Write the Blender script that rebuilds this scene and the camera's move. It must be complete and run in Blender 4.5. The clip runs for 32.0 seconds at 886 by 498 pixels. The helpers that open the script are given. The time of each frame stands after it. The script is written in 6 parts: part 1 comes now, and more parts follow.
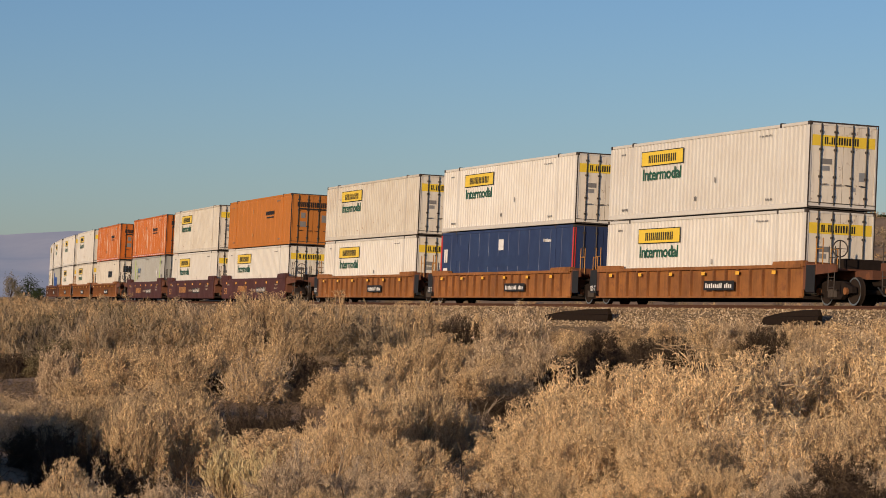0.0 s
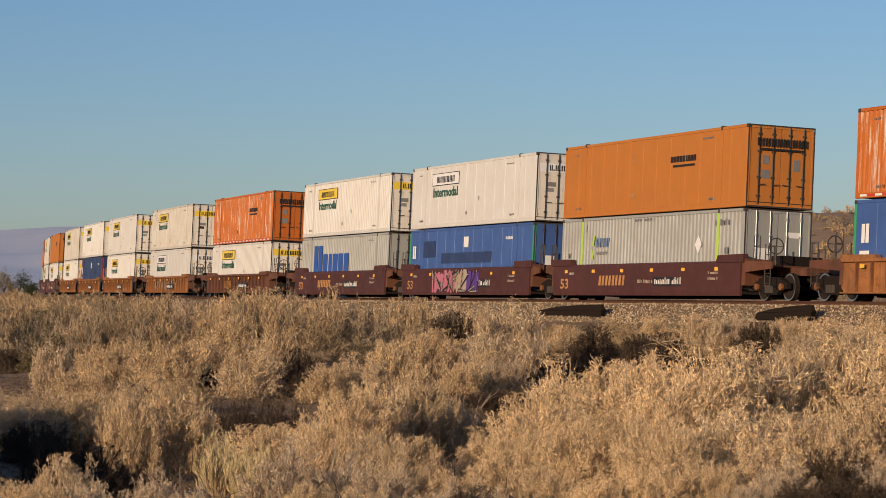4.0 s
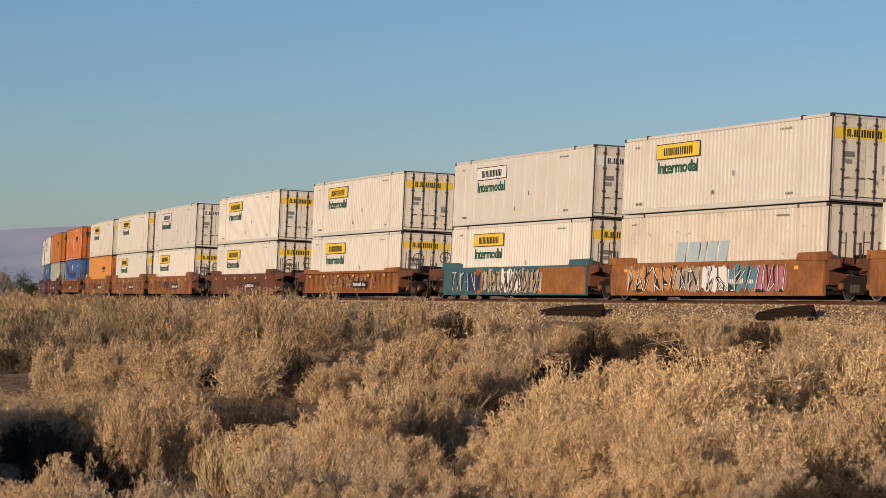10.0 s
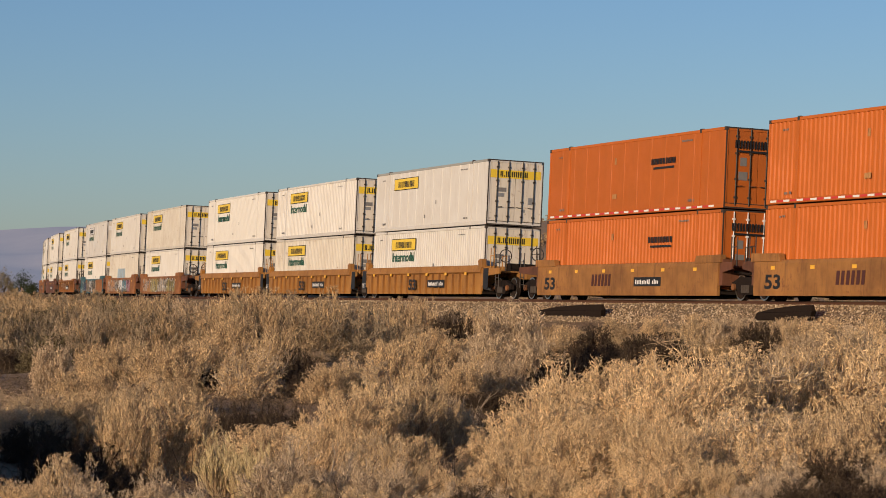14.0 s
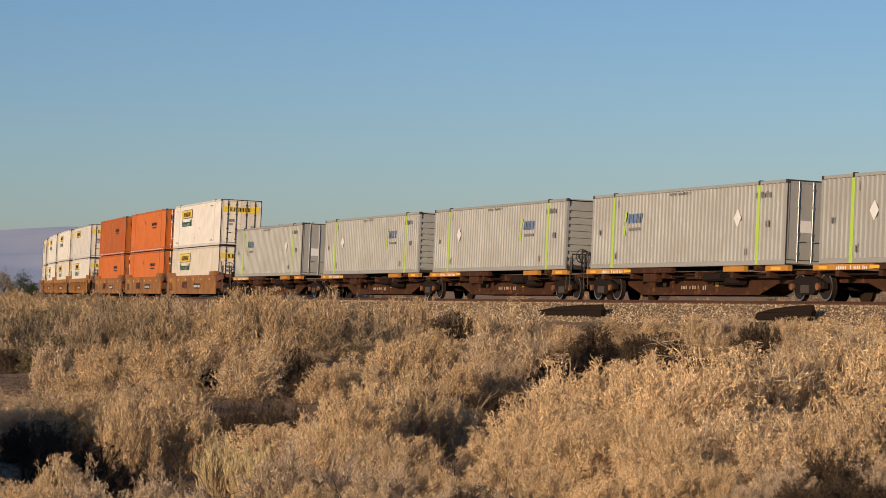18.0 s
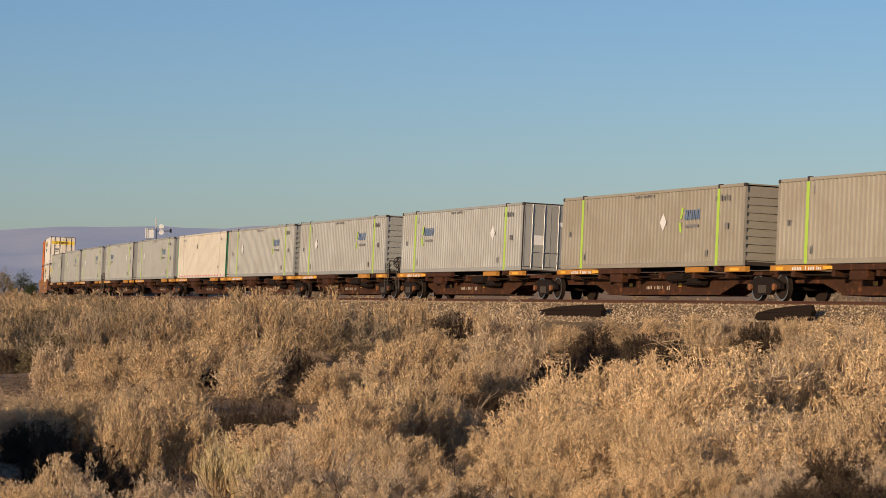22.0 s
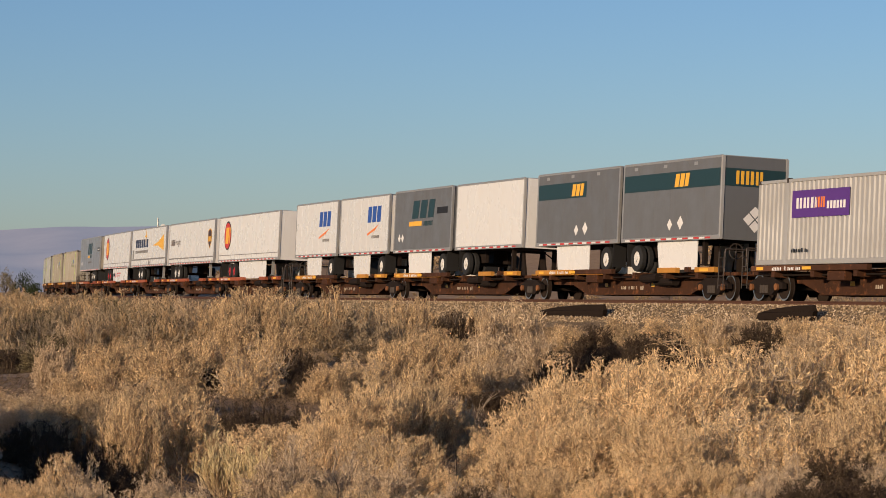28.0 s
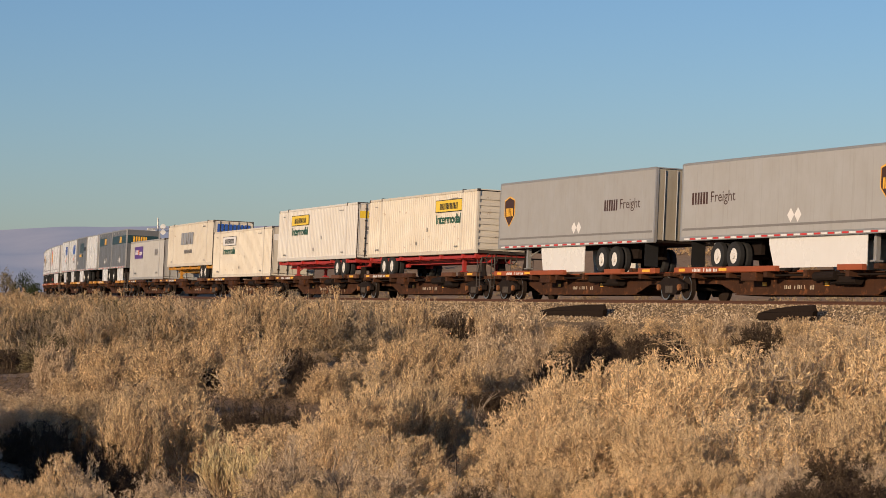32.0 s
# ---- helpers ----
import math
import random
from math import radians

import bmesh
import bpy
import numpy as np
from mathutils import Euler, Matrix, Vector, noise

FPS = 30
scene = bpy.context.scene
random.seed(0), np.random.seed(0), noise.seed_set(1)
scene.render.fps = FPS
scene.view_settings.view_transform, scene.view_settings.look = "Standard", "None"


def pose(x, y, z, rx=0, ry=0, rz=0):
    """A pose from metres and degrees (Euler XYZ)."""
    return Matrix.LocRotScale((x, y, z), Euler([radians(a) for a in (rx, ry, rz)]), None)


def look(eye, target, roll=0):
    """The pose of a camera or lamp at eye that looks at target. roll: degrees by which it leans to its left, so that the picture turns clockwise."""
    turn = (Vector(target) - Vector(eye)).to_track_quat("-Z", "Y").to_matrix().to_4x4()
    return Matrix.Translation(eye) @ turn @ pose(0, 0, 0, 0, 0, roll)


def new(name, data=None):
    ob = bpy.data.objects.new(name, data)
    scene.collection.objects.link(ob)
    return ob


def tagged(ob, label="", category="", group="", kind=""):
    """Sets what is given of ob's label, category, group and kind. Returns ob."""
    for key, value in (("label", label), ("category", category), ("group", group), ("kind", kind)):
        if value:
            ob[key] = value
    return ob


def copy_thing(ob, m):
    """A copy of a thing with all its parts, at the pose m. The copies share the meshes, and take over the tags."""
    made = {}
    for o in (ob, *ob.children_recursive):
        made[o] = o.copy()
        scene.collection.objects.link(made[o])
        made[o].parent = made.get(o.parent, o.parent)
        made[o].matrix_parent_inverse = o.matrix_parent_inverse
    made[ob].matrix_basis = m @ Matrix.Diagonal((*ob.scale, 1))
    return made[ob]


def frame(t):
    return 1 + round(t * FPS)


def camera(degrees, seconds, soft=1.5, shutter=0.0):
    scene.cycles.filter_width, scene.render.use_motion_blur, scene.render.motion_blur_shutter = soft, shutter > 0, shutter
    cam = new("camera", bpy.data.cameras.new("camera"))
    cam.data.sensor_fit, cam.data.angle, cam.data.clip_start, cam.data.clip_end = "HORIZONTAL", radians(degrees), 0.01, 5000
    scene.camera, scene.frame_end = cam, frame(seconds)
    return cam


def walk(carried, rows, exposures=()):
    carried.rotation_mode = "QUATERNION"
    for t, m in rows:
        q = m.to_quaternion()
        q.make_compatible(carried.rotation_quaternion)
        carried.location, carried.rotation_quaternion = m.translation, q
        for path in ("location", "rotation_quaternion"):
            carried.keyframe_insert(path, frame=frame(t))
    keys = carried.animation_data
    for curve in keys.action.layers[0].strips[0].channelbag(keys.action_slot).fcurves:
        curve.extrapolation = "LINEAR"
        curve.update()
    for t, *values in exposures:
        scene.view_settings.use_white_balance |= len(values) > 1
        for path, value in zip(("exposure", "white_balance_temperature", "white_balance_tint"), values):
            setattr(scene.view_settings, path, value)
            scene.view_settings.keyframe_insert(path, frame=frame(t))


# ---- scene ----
# The camera stands behind desert shrubs and looks along a curving railway line.
EYE = (0.0, 0.0, 1.6)
cam = camera(19.48, 32.0, soft=0.45)


def aim(right, up):
    """The camera's pose, turned by the given thousandths of a radian to the right and up."""
    a, b = right / 1000, 0.015874 + up / 1000
    return look(EYE, (1000 * math.sin(a), 1000 * math.cos(a), EYE[2] + 1000 * math.tan(b)), -0.12)


walk(cam, [(0, aim(-2.55, 1.75)), (0.5, aim(-1.75, 0.35)), (1.0, aim(-0.62, -0.35)), (1.5, aim(0, 0)), (2.0, aim(0, 0)), (8, aim(0, 0)),
           (16, aim(0, 0)), (25.0, aim(0, 0)), (25.5, aim(-0.3, 0)), (27.5, aim(-0.65, 0)), (32, aim(-0.65, 0))],
     [(0, -0.07, 5700, 17), (3, -0.05, 5700, 17), (6, 0.10, 5700, 17), (9, 0.0, 5700, 17), (13, -0.05, 5700, 17), (20, 0.04, 5700, 17), (32, 0.06, 5700, 17)])

# ---- light ----
SUN_FROM = Vector((-0.612, -0.790, 0.24)).normalized()
world = bpy.data.worlds.new("sky")
scene.world = world
world.use_nodes = True
wn, wl = world.node_tree.nodes, world.node_tree.links
sky = wn.new("ShaderNodeTexSky")
sky.sky_type, sky.sun_disc = "NISHITA", False
sky.sun_elevation = math.asin(SUN_FROM.z)
sky.sun_rotation = math.atan2(SUN_FROM.x, SUN_FROM.y)
sky.air_density, sky.dust_density, sky.ozone_density = 1.0, 0.35, 3.6
wl.new(sky.outputs[0], wn["Background"].inputs[0])
wn["Background"].inputs[1].default_value = 0.082
sun = new("sun", bpy.data.lights.new("sun", "SUN"))
sun.data.energy, sun.data.angle, sun.data.color = 4.55, radians(0.5), (1.0, 0.725, 0.405)
sun.matrix_world = look(SUN_FROM * 100, (0, 0, 0))
scene.view_settings.exposure = 0.0

# ---- materials ----


class Nodes:
    """Shorthand for building one node material."""

    def __init__(self, name):
        self.m = bpy.data.materials.new(name)
        self.m.use_nodes = True
        self.t = self.m.node_tree
        self.b = self.t.nodes["Principled BSDF"]

    def add(self, kind, **values):
        n = self.t.nodes.new(kind)
        for k, v in values.items():
            n.inputs[k].default_value = v
        return n

    def link(self, a, b):
        self.t.links.new(a, b)

    def coords(self, scale=(1, 1, 1), kind="Object"):
        c, m = self.add("ShaderNodeTexCoord"), self.add("ShaderNodeMapping", Scale=scale)
        self.link(c.outputs[kind], m.inputs[0])
        return m.outputs[0]

    def noise(self, where, scale, detail=4.0, rough=0.6):
        n = self.add("ShaderNodeTexNoise", Scale=scale, Detail=detail, Roughness=rough)
        self.link(where, n.inputs["Vector"])
        return n.outputs["Fac"]

    def ramp(self, fac, *stops):
        r = self.add("ShaderNodeValToRGB")
        e = r.color_ramp.elements
        while len(e) < len(stops):
            e.new(0.5)
        for el, (p, c) in zip(e, stops):
            el.position, el.color = p, (*c, 1) if not isinstance(c, (int, float)) else (c, c, c, 1)
        self.link(fac, r.inputs[0])
        return r.outputs[0]

    def mix(self, fac, a, b, how="MIX"):
        m = self.add("ShaderNodeMix")
        m.data_type, m.blend_type = "RGBA", how
        for s, v in ((m.inputs[0], fac), (m.inputs[6], a), (m.inputs[7], b)):
            if isinstance(v, (int, float)):
                s.default_value = v
            elif isinstance(v, tuple):
                s.default_value = (*v, 1)
            else:
                self.link(v, s)
        return m.outputs[2]

    def bump(self, fac, strength, distance):
        b = self.add("ShaderNodeBump", Strength=strength, Distance=distance)
        self.link(fac, b.inputs["Height"])
        self.link(b.outputs[0], self.b.inputs["Normal"])

    def done(self, colour, rough=0.6, metal=0.0, spec=0.5):
        for key, v in (("Base Color", colour), ("Roughness", rough), ("Metallic", metal)):
            if isinstance(v, (int, float)):
                self.b.inputs[key].default_value = v
            elif isinstance(v, tuple):
                self.b.inputs[key].default_value = (*v, 1)
            else:
                self.link(v, self.b.inputs[key])
        self.b.inputs["Specular IOR Level"].default_value = spec
        return self.m


def paint(name, colour, dirt=(0.16, 0.11, 0.07), grime=0.35, rough=0.5, metal=0.0, streak=0.5, rust=0.0, spec=0.4):
    """Weathered paint on steel: patchy fading, vertical dirt streaks and rust specks."""
    n = Nodes(name)
    p = n.coords()
    big = n.noise(p, 0.7, 5)
    fine = n.noise(p, 9.0, 4)
    runs = n.noise(n.coords((3.2, 3.2, 0.22)), 2.0, 5, 0.7)
    info = n.add("ShaderNodeObjectInfo")
    tone = n.ramp(info.outputs["Random"], (0, 0.86), (1, 1.0))
    c = n.mix(1.0, colour, tone, "MULTIPLY")
    c = n.mix(n.ramp(big, (0.35, 0.0), (0.75, grime)), c, dirt)
    c = n.mix(n.ramp(runs, (0.52 if streak < 0.9 else 0.53, 0.0), (0.8 if streak < 0.9 else 0.64, streak)), c, dirt)
    if rust:
        spots = n.ramp(n.noise(p, 3.1, 8, 0.75), (0.62 - 0.2 * rust, 0.0), (0.72 - 0.2 * rust, 0.85))
        c = n.mix(spots, c, n.mix(fine, (0.10, 0.035, 0.012), (0.26, 0.10, 0.035)))
    n.bump(fine, 0.05, 0.01)
    return n.done(c, n.ramp(big, (0.3, rough - 0.1), (0.8, rough + 0.2)), metal, spec)


def plain(name, colour, rough=0.6, metal=0.0, vary=0.25, spec=0.4):
    """A simple surface with slight mottling."""
    n = Nodes(name)
    f = n.noise(n.coords(), 6.0, 5)
    c = n.mix(n.ramp(f, (0.35, 0.0), (0.75, vary)), colour, tuple(v * 0.45 for v in colour))
    n.bump(f, 0.1, 0.01)
    return n.done(c, rough, metal, spec)


WHITE = paint("white_paint", (0.665, 0.645, 0.595), (0.34, 0.27, 0.20), 0.24, 0.62, 0, 0.30, 0, 0.22)
WHITE_OLD = paint("worn_white_paint", (0.635, 0.60, 0.52), (0.30, 0.22, 0.15), 0.36, 0.65, 0, 0.45, 0.12, 0.2)
WHITE_BRIGHT = paint("bright_white_paint", (0.72, 0.695, 0.635), (0.42, 0.35, 0.27), 0.12, 0.55, 0, 0.15, 0, 0.25)
WHITE_NEW = paint("glossy_white_paint", (0.74, 0.73, 0.70), (0.42, 0.37, 0.31), 0.10, 0.28, 0, 0.12)
# end white is lightened and warmed for sunlight; streaks and rust are wear
END_WHITE = paint("sunlit_dirty_white_paint", (0.80, 0.735, 0.62), (0.20, 0.14, 0.09), 0.18, 0.65, 0, 0.6, 0.18, 0.2)
ORANGE = paint("orange_paint", (0.53, 0.133, 0.012), (0.24, 0.09, 0.03), 0.3, 0.55, 0, 0.3, 0, 0.25)
ORANGE_DULL = paint("faded_orange_paint", (0.52, 0.185, 0.03), (0.30, 0.13, 0.04), 0.35, 0.65, 0, 0.35, 0, 0.2)
ORANGE_PALE = paint("chalky_orange_paint", (0.60, 0.26, 0.06), (0.42, 0.22, 0.08), 0.3, 0.65, 0, 0.3, 0, 0.2)
ORANGE_STREAK = paint("bleached_orange_paint", (0.52, 0.145, 0.018), (0.62, 0.52, 0.42), 0.03, 0.6, 0, 0.9, 0, 0.2)
BLUE = paint("blue_paint", (0.06, 0.12, 0.33), (0.02, 0.04, 0.14), 0.3, 0.5, 0, 0.3)
NAVY = paint("navy_paint", (0.03, 0.05, 0.13), (0.015, 0.02, 0.06), 0.3, 0.5, 0, 0.3)
GREY = paint("grey_paint", (0.345, 0.35, 0.325), (0.24, 0.20, 0.16), 0.3, 0.5, 0, 0.3)
GREY_WARM = paint("dusty_and_sunwarm_grey", (0.345, 0.315, 0.25), (0.20, 0.16, 0.11), 0.4, 0.6, 0, 0.4, 0, 0.25)
SILVER = paint("bare_aluminium", (0.40, 0.395, 0.38), (0.26, 0.24, 0.21), 0.3, 0.5, 0.08, 0.4)
SILVER_DARK = paint("grey_trailer_skin", (0.31, 0.32, 0.335), (0.2, 0.2, 0.2), 0.15, 0.34, 0.3, 0.15)
SLATE = paint("dark_grey_trailer_skin", (0.16, 0.165, 0.17), (0.10, 0.09, 0.08), 0.2, 0.45, 0.1, 0.2)
CREAM = paint("cream_paint", (0.65, 0.605, 0.51), (0.34, 0.26, 0.17), 0.28, 0.6, 0, 0.4, 0.10, 0.22)
RUST_BROWN = paint("brown_car_paint", (0.16, 0.060, 0.028), (0.04, 0.02, 0.012), 0.7, 0.7, 0, 0.8, 0.35)
RUST_ORANGE = paint("rusty_orange_car_paint", (0.36, 0.145, 0.034), (0.07, 0.03, 0.014), 0.7, 0.7, 0, 0.8, 0.5)
RUST_RED = paint("rust_red_car_paint", (0.36, 0.145, 0.038), (0.065, 0.028, 0.014), 0.8, 0.7, 0, 0.85, 0.5)
YELLOW_CAR = paint("ochre_car_paint", (0.41, 0.19, 0.034), (0.11, 0.048, 0.02), 0.6, 0.6, 0, 0.8, 0.25)
YELLOW_BROWN = paint("dirty_ochre_car_paint", (0.36, 0.165, 0.038), (0.09, 0.04, 0.018), 0.75, 0.65, 0, 0.8, 0.3)
TEAL_CAR = paint("teal_painted_steel", (0.05, 0.13, 0.15), (0.03, 0.05, 0.05), 0.3, 0.6, 0, 0.4, 0.1)
BNSF = paint("maroon_car_paint", (0.085, 0.026, 0.020), (0.035, 0.016, 0.012), 0.5, 0.65, 0, 0.4, 0.05)
SPINE = paint("brown_underframe", (0.070, 0.029, 0.013), (0.022, 0.011, 0.006), 0.75, 0.75, 0, 0.7, 0.4, 0.2)
DECK = paint("ochre_deck_edge", (0.55, 0.25, 0.03), (0.15, 0.07, 0.02), 0.4, 0.6, 0, 0.4, 0.1)
DECK_BROWN = paint("brown_deck_edge", (0.13, 0.055, 0.022), (0.05, 0.022, 0.012), 0.4, 0.65, 0, 0.4, 0.1)
DECK_RED = paint("red_oxide_deck", (0.34, 0.085, 0.028), (0.10, 0.03, 0.015), 0.4, 0.65, 0, 0.4, 0.1)
RED_FRAME = paint("red_chassis_paint", (0.42, 0.035, 0.025), (0.12, 0.03, 0.02), 0.3, 0.5, 0, 0.3)
AMBER_FRAME = paint("amber_chassis_paint", (0.55, 0.26, 0.02), (0.2, 0.1, 0.03), 0.3, 0.5, 0, 0.3)
IRON = plain("oily_cast_iron", (0.020, 0.014, 0.011), 0.8, 0.0, 0.5, 0.12)
BLACK = plain("black_paint", (0.018, 0.017, 0.016), 0.55)
RUBBER = plain("tyre_rubber", (0.02, 0.02, 0.02), 0.85)
RIM = plain("white_rim", (0.68, 0.66, 0.62), 0.5)
RIM_RED = plain("red_rim", (0.42, 0.03, 0.03), 0.45)
TREAD = plain("polished_wheel_steel", (0.50, 0.47, 0.43), 0.3, 0.9, 0.15)
WHEEL = plain("greasy_wheel_plate", (0.028, 0.019, 0.014), 0.75, 0.0, 0.5, 0.15)
STEEL = plain("galvanised_steel", (0.42, 0.41, 0.39), 0.45, 0.5)
RODS = plain("dark_lock_rod_steel", (0.055, 0.042, 0.032), 0.6, 0.1)
YELLOW = plain("yellow_decal", (0.80, 0.56, 0.035), 0.45, 0, 0.12)
GOLD = plain("gold_decal", (0.80, 0.43, 0.03), 0.45, 0, 0.08)
GREEN_INK = plain("green_lettering", (0.025, 0.10, 0.055), 0.5, 0, 0.1)
LIME = plain("lime_stripe", (0.42, 0.62, 0.06), 0.5, 0, 0.15)
POST_GREEN = plain("green_corner_post", (0.05, 0.30, 0.14), 0.5, 0, 0.2)
BLUE_INK = plain("blue_lettering", (0.03, 0.09, 0.36), 0.5, 0, 0.15)
NAVY_INK = plain("navy_lettering", (0.02, 0.028, 0.07), 0.5, 0, 0.12)
FADED_BLUE = plain("worn_blue_lettering", (0.15, 0.21, 0.34), 0.55, 0, 0.35)
PALE_BLUE = plain("faded_blue_lettering", (0.42, 0.52, 0.58), 0.5, 0, 0.3)
PURPLE = plain("purple_decal", (0.10, 0.035, 0.22), 0.45, 0, 0.1)
RED_INK = plain("red_decal", (0.55, 0.04, 0.03), 0.45, 0, 0.1)
ORANGE_INK = plain("orange_decal", (0.80, 0.22, 0.03), 0.45, 0, 0.1)
DARK_TEAL = plain("dark_teal_stripe", (0.018, 0.045, 0.05), 0.45, 0, 0.1)
BROWN_INK = plain("brown_decal", (0.06, 0.025, 0.012), 0.45, 0, 0.1)
WHITE_INK = plain("white_decal", (0.75, 0.73, 0.70), 0.5, 0, 0.12)
GREY_INK = plain("grey_marking", (0.20, 0.19, 0.18), 0.6, 0, 0.2)
PINK_INK = paint("pink_spray_paint", (0.55, 0.17, 0.25), (0.16, 0.07, 0.03), 0.55, 0.6, 0, 0.6, 0.35)
PEACH_INK = paint("peach_spray_paint", (0.58, 0.29, 0.09), (0.16, 0.07, 0.03), 0.55, 0.6, 0, 0.6, 0.35)
SKY_INK = paint("light_blue_spray_paint", (0.09, 0.27, 0.36), (0.16, 0.07, 0.03), 0.55, 0.6, 0, 0.6, 0.35)
OLIVE_INK = paint("yellow_green_spray_paint", (0.4, 0.34, 0.1), (0.16, 0.07, 0.03), 0.55, 0.6, 0, 0.6, 0.35)
CREAM_INK = paint("cream_spray_paint", (0.52, 0.45, 0.34), (0.16, 0.07, 0.03), 0.55, 0.6, 0, 0.6, 0.35)

# ---- geometry helpers ----


class Geo:
    """Collects vertices and faces of one mesh."""

    def __init__(self):
        self.v, self.f = [], []

    def face(self, pts):
        n = len(self.v)
        self.v += [tuple(p) for p in pts]
        self.f.append(tuple(range(n, n + len(pts))))
        return self

    def box(self, x0, x1, y0, y1, z0, z1):
        n = len(self.v)
        self.v += [(x, y, z) for x in (x0, x1) for y in (y0, y1) for z in (z0, z1)]
        self.f += [tuple(n + i for i in q) for q in ((0, 1, 3, 2), (4, 6, 7, 5), (0, 4, 5, 1), (2, 3, 7, 6), (0, 2, 6, 4), (1, 5, 7, 3))]
        return self

    def cbox(self, x0, x1, y0, y1, z0, z1, c=0.02):
        """A box with chamfered edges along its length."""
        pts = [(y0 + c, z0), (y1 - c, z0), (y1, z0 + c), (y1, z1 - c), (y1 - c, z1), (y0 + c, z1), (y0, z1 - c), (y0, z0 + c)]
        return self.run(pts, x0, x1)

    def run(self, pts, x0, x1):
        """A profile of (y, z) points drawn out along x."""
        n, k = len(self.v), len(pts)
        self.v += [(x0, *p) for p in pts] + [(x1, *p) for p in pts]
        self.f += [(n + i, n + (i + 1) % k, n + k + (i + 1) % k, n + k + i) for i in range(k)]
        self.f += [tuple(n + k - 1 - i for i in range(k)), tuple(n + k + i for i in range(k))]
        return self

    def slab(self, pts, y0, y1):
        """An outline of (x, z) points given a thickness along y."""
        n, k = len(self.v), len(pts)
        self.v += [(x, y0, z) for x, z in pts] + [(x, y1, z) for x, z in pts]
        self.f += [(n + i, n + (i + 1) % k, n + k + (i + 1) % k, n + k + i) for i in range(k)]
        self.f += [tuple(n + k - 1 - i for i in range(k)), tuple(n + k + i for i in range(k))]
        return self

    def rod(self, a, b, r=0.03, k=6, r2=None):
        a, b = Vector(a), Vector(b)
        w = (b - a).normalized()
        u = w.orthogonal().normalized()
        t = w.cross(u)
        n = len(self.v)
        for p, q in ((a, r), (b, r if r2 is None else r2)):
            self.v += [tuple(p + (u * math.cos(i * 2 * math.pi / k) + t * math.sin(i * 2 * math.pi / k)) * q) for i in range(k)]
        self.f += [(n + i, n + (i + 1) % k, n + k + (i + 1) % k, n + k + i) for i in range(k)]
        self.f += [tuple(n + k - 1 - i for i in range(k)), tuple(n + k + i for i in range(k))]
        return self

    def disc(self, x, z, y, r, k=18, squash=1.0):
        return self.face([(x + r * squash * math.cos(i * 2 * math.pi / k), y, z + r * math.sin(i * 2 * math.pi / k)) for i in range(k)])

    def mesh(self, name):
        me = bpy.data.meshes.new(name)
        me.from_pydata(self.v, [], self.f)
        me.update()
        return me


def part(name, geo, material, parent, label="", at=None):
    """One mesh object under a thing or a part."""
    ob = new(name, geo.mesh(name) if isinstance(geo, Geo) else geo)
    if material is not None:
        ob.data.materials.clear()
        ob.data.materials.append(material)
    ob.parent = parent
    if at is not None:
        ob.matrix_basis = at
    return tagged(ob, label)


def thing(name, label, category, group="", kind=""):
    return tagged(new(name), label, category, group, kind)


def lettering(word, height, width=None, bold=0.0):
    """A mesh of the word in the xz plane, facing -y, its lower left corner at the origin."""
    cu = bpy.data.curves.new("word", "FONT")
    cu.body, cu.size, cu.offset, cu.resolution_u = word, 1.0, bold, 3
    tmp = bpy.data.objects.new("word", cu)
    scene.collection.objects.link(tmp)
    bpy.context.view_layer.update()
    me = bpy.data.meshes.new_from_object(tmp.evaluated_get(bpy.context.evaluated_depsgraph_get()))
    bpy.data.objects.remove(tmp)
    co = np.array([v.co[:] for v in me.vertices])
    lo, hi = co.min(0), co.max(0)
    sx = (width or (hi[0] - lo[0]) * height / (hi[1] - lo[1])) / (hi[0] - lo[0])
    sz = height / (hi[1] - lo[1])
    for v, c in zip(me.vertices, co):
        v.co = ((c[0] - lo[0]) * sx, 0, (c[1] - lo[1]) * sz)
    return me


# ---- the line ----
RAIL_Z = 1.164      # rail top above the flat ground
CANT = 2.886        # degrees by which the curve is banked
SPEED, GAIN = 28.374, 0.00341
KNOTS = [(-60, -0.000824), (0, -0.000792), (60, -0.000947), (120, -0.000742), (180, -0.001), (240, -0.001032)]
STATION = np.arange(-1000, 1201, 1.0)
bend = np.interp(STATION, [k[0] for k in KNOTS], [k[1] for k in KNOTS])
turn = np.concatenate([[0], np.cumsum((bend[1:] + bend[:-1]) / 2)])
turn += 1.92147 - turn[1000]
LINE_X = np.concatenate([[0], np.cumsum((np.cos(turn[1:]) + np.cos(turn[:-1])) / 2)])
LINE_Y = np.concatenate([[0], np.cumsum((np.sin(turn[1:]) + np.sin(turn[:-1])) / 2)])
LINE_X += 8.586 - LINE_X[1000]
LINE_Y += 97.211 - LINE_Y[1000]


def on_line(s):
    """Where the line runs at the station s: x, y and its heading."""
    return float(np.interp(s, STATION, LINE_X)), float(np.interp(s, STATION, LINE_Y)), float(np.interp(s, STATION, turn))


def line_pose(s):
    x, y, a = on_line(s)
    return pose(x, y, RAIL_Z, CANT, 0, math.degrees(a))


def beside(s, left, z=0.0):
    """A point left of the line's middle, at its level plane."""
    x, y, a = on_line(s)
    return x - math.sin(a) * left, y + math.cos(a) * left, z


RIDERS = []         # every moving thing with its station at 16 s and its height above the rails


def rides(ob, s, lift=0.0):
    RIDERS.append((ob, s, lift))
    return ob


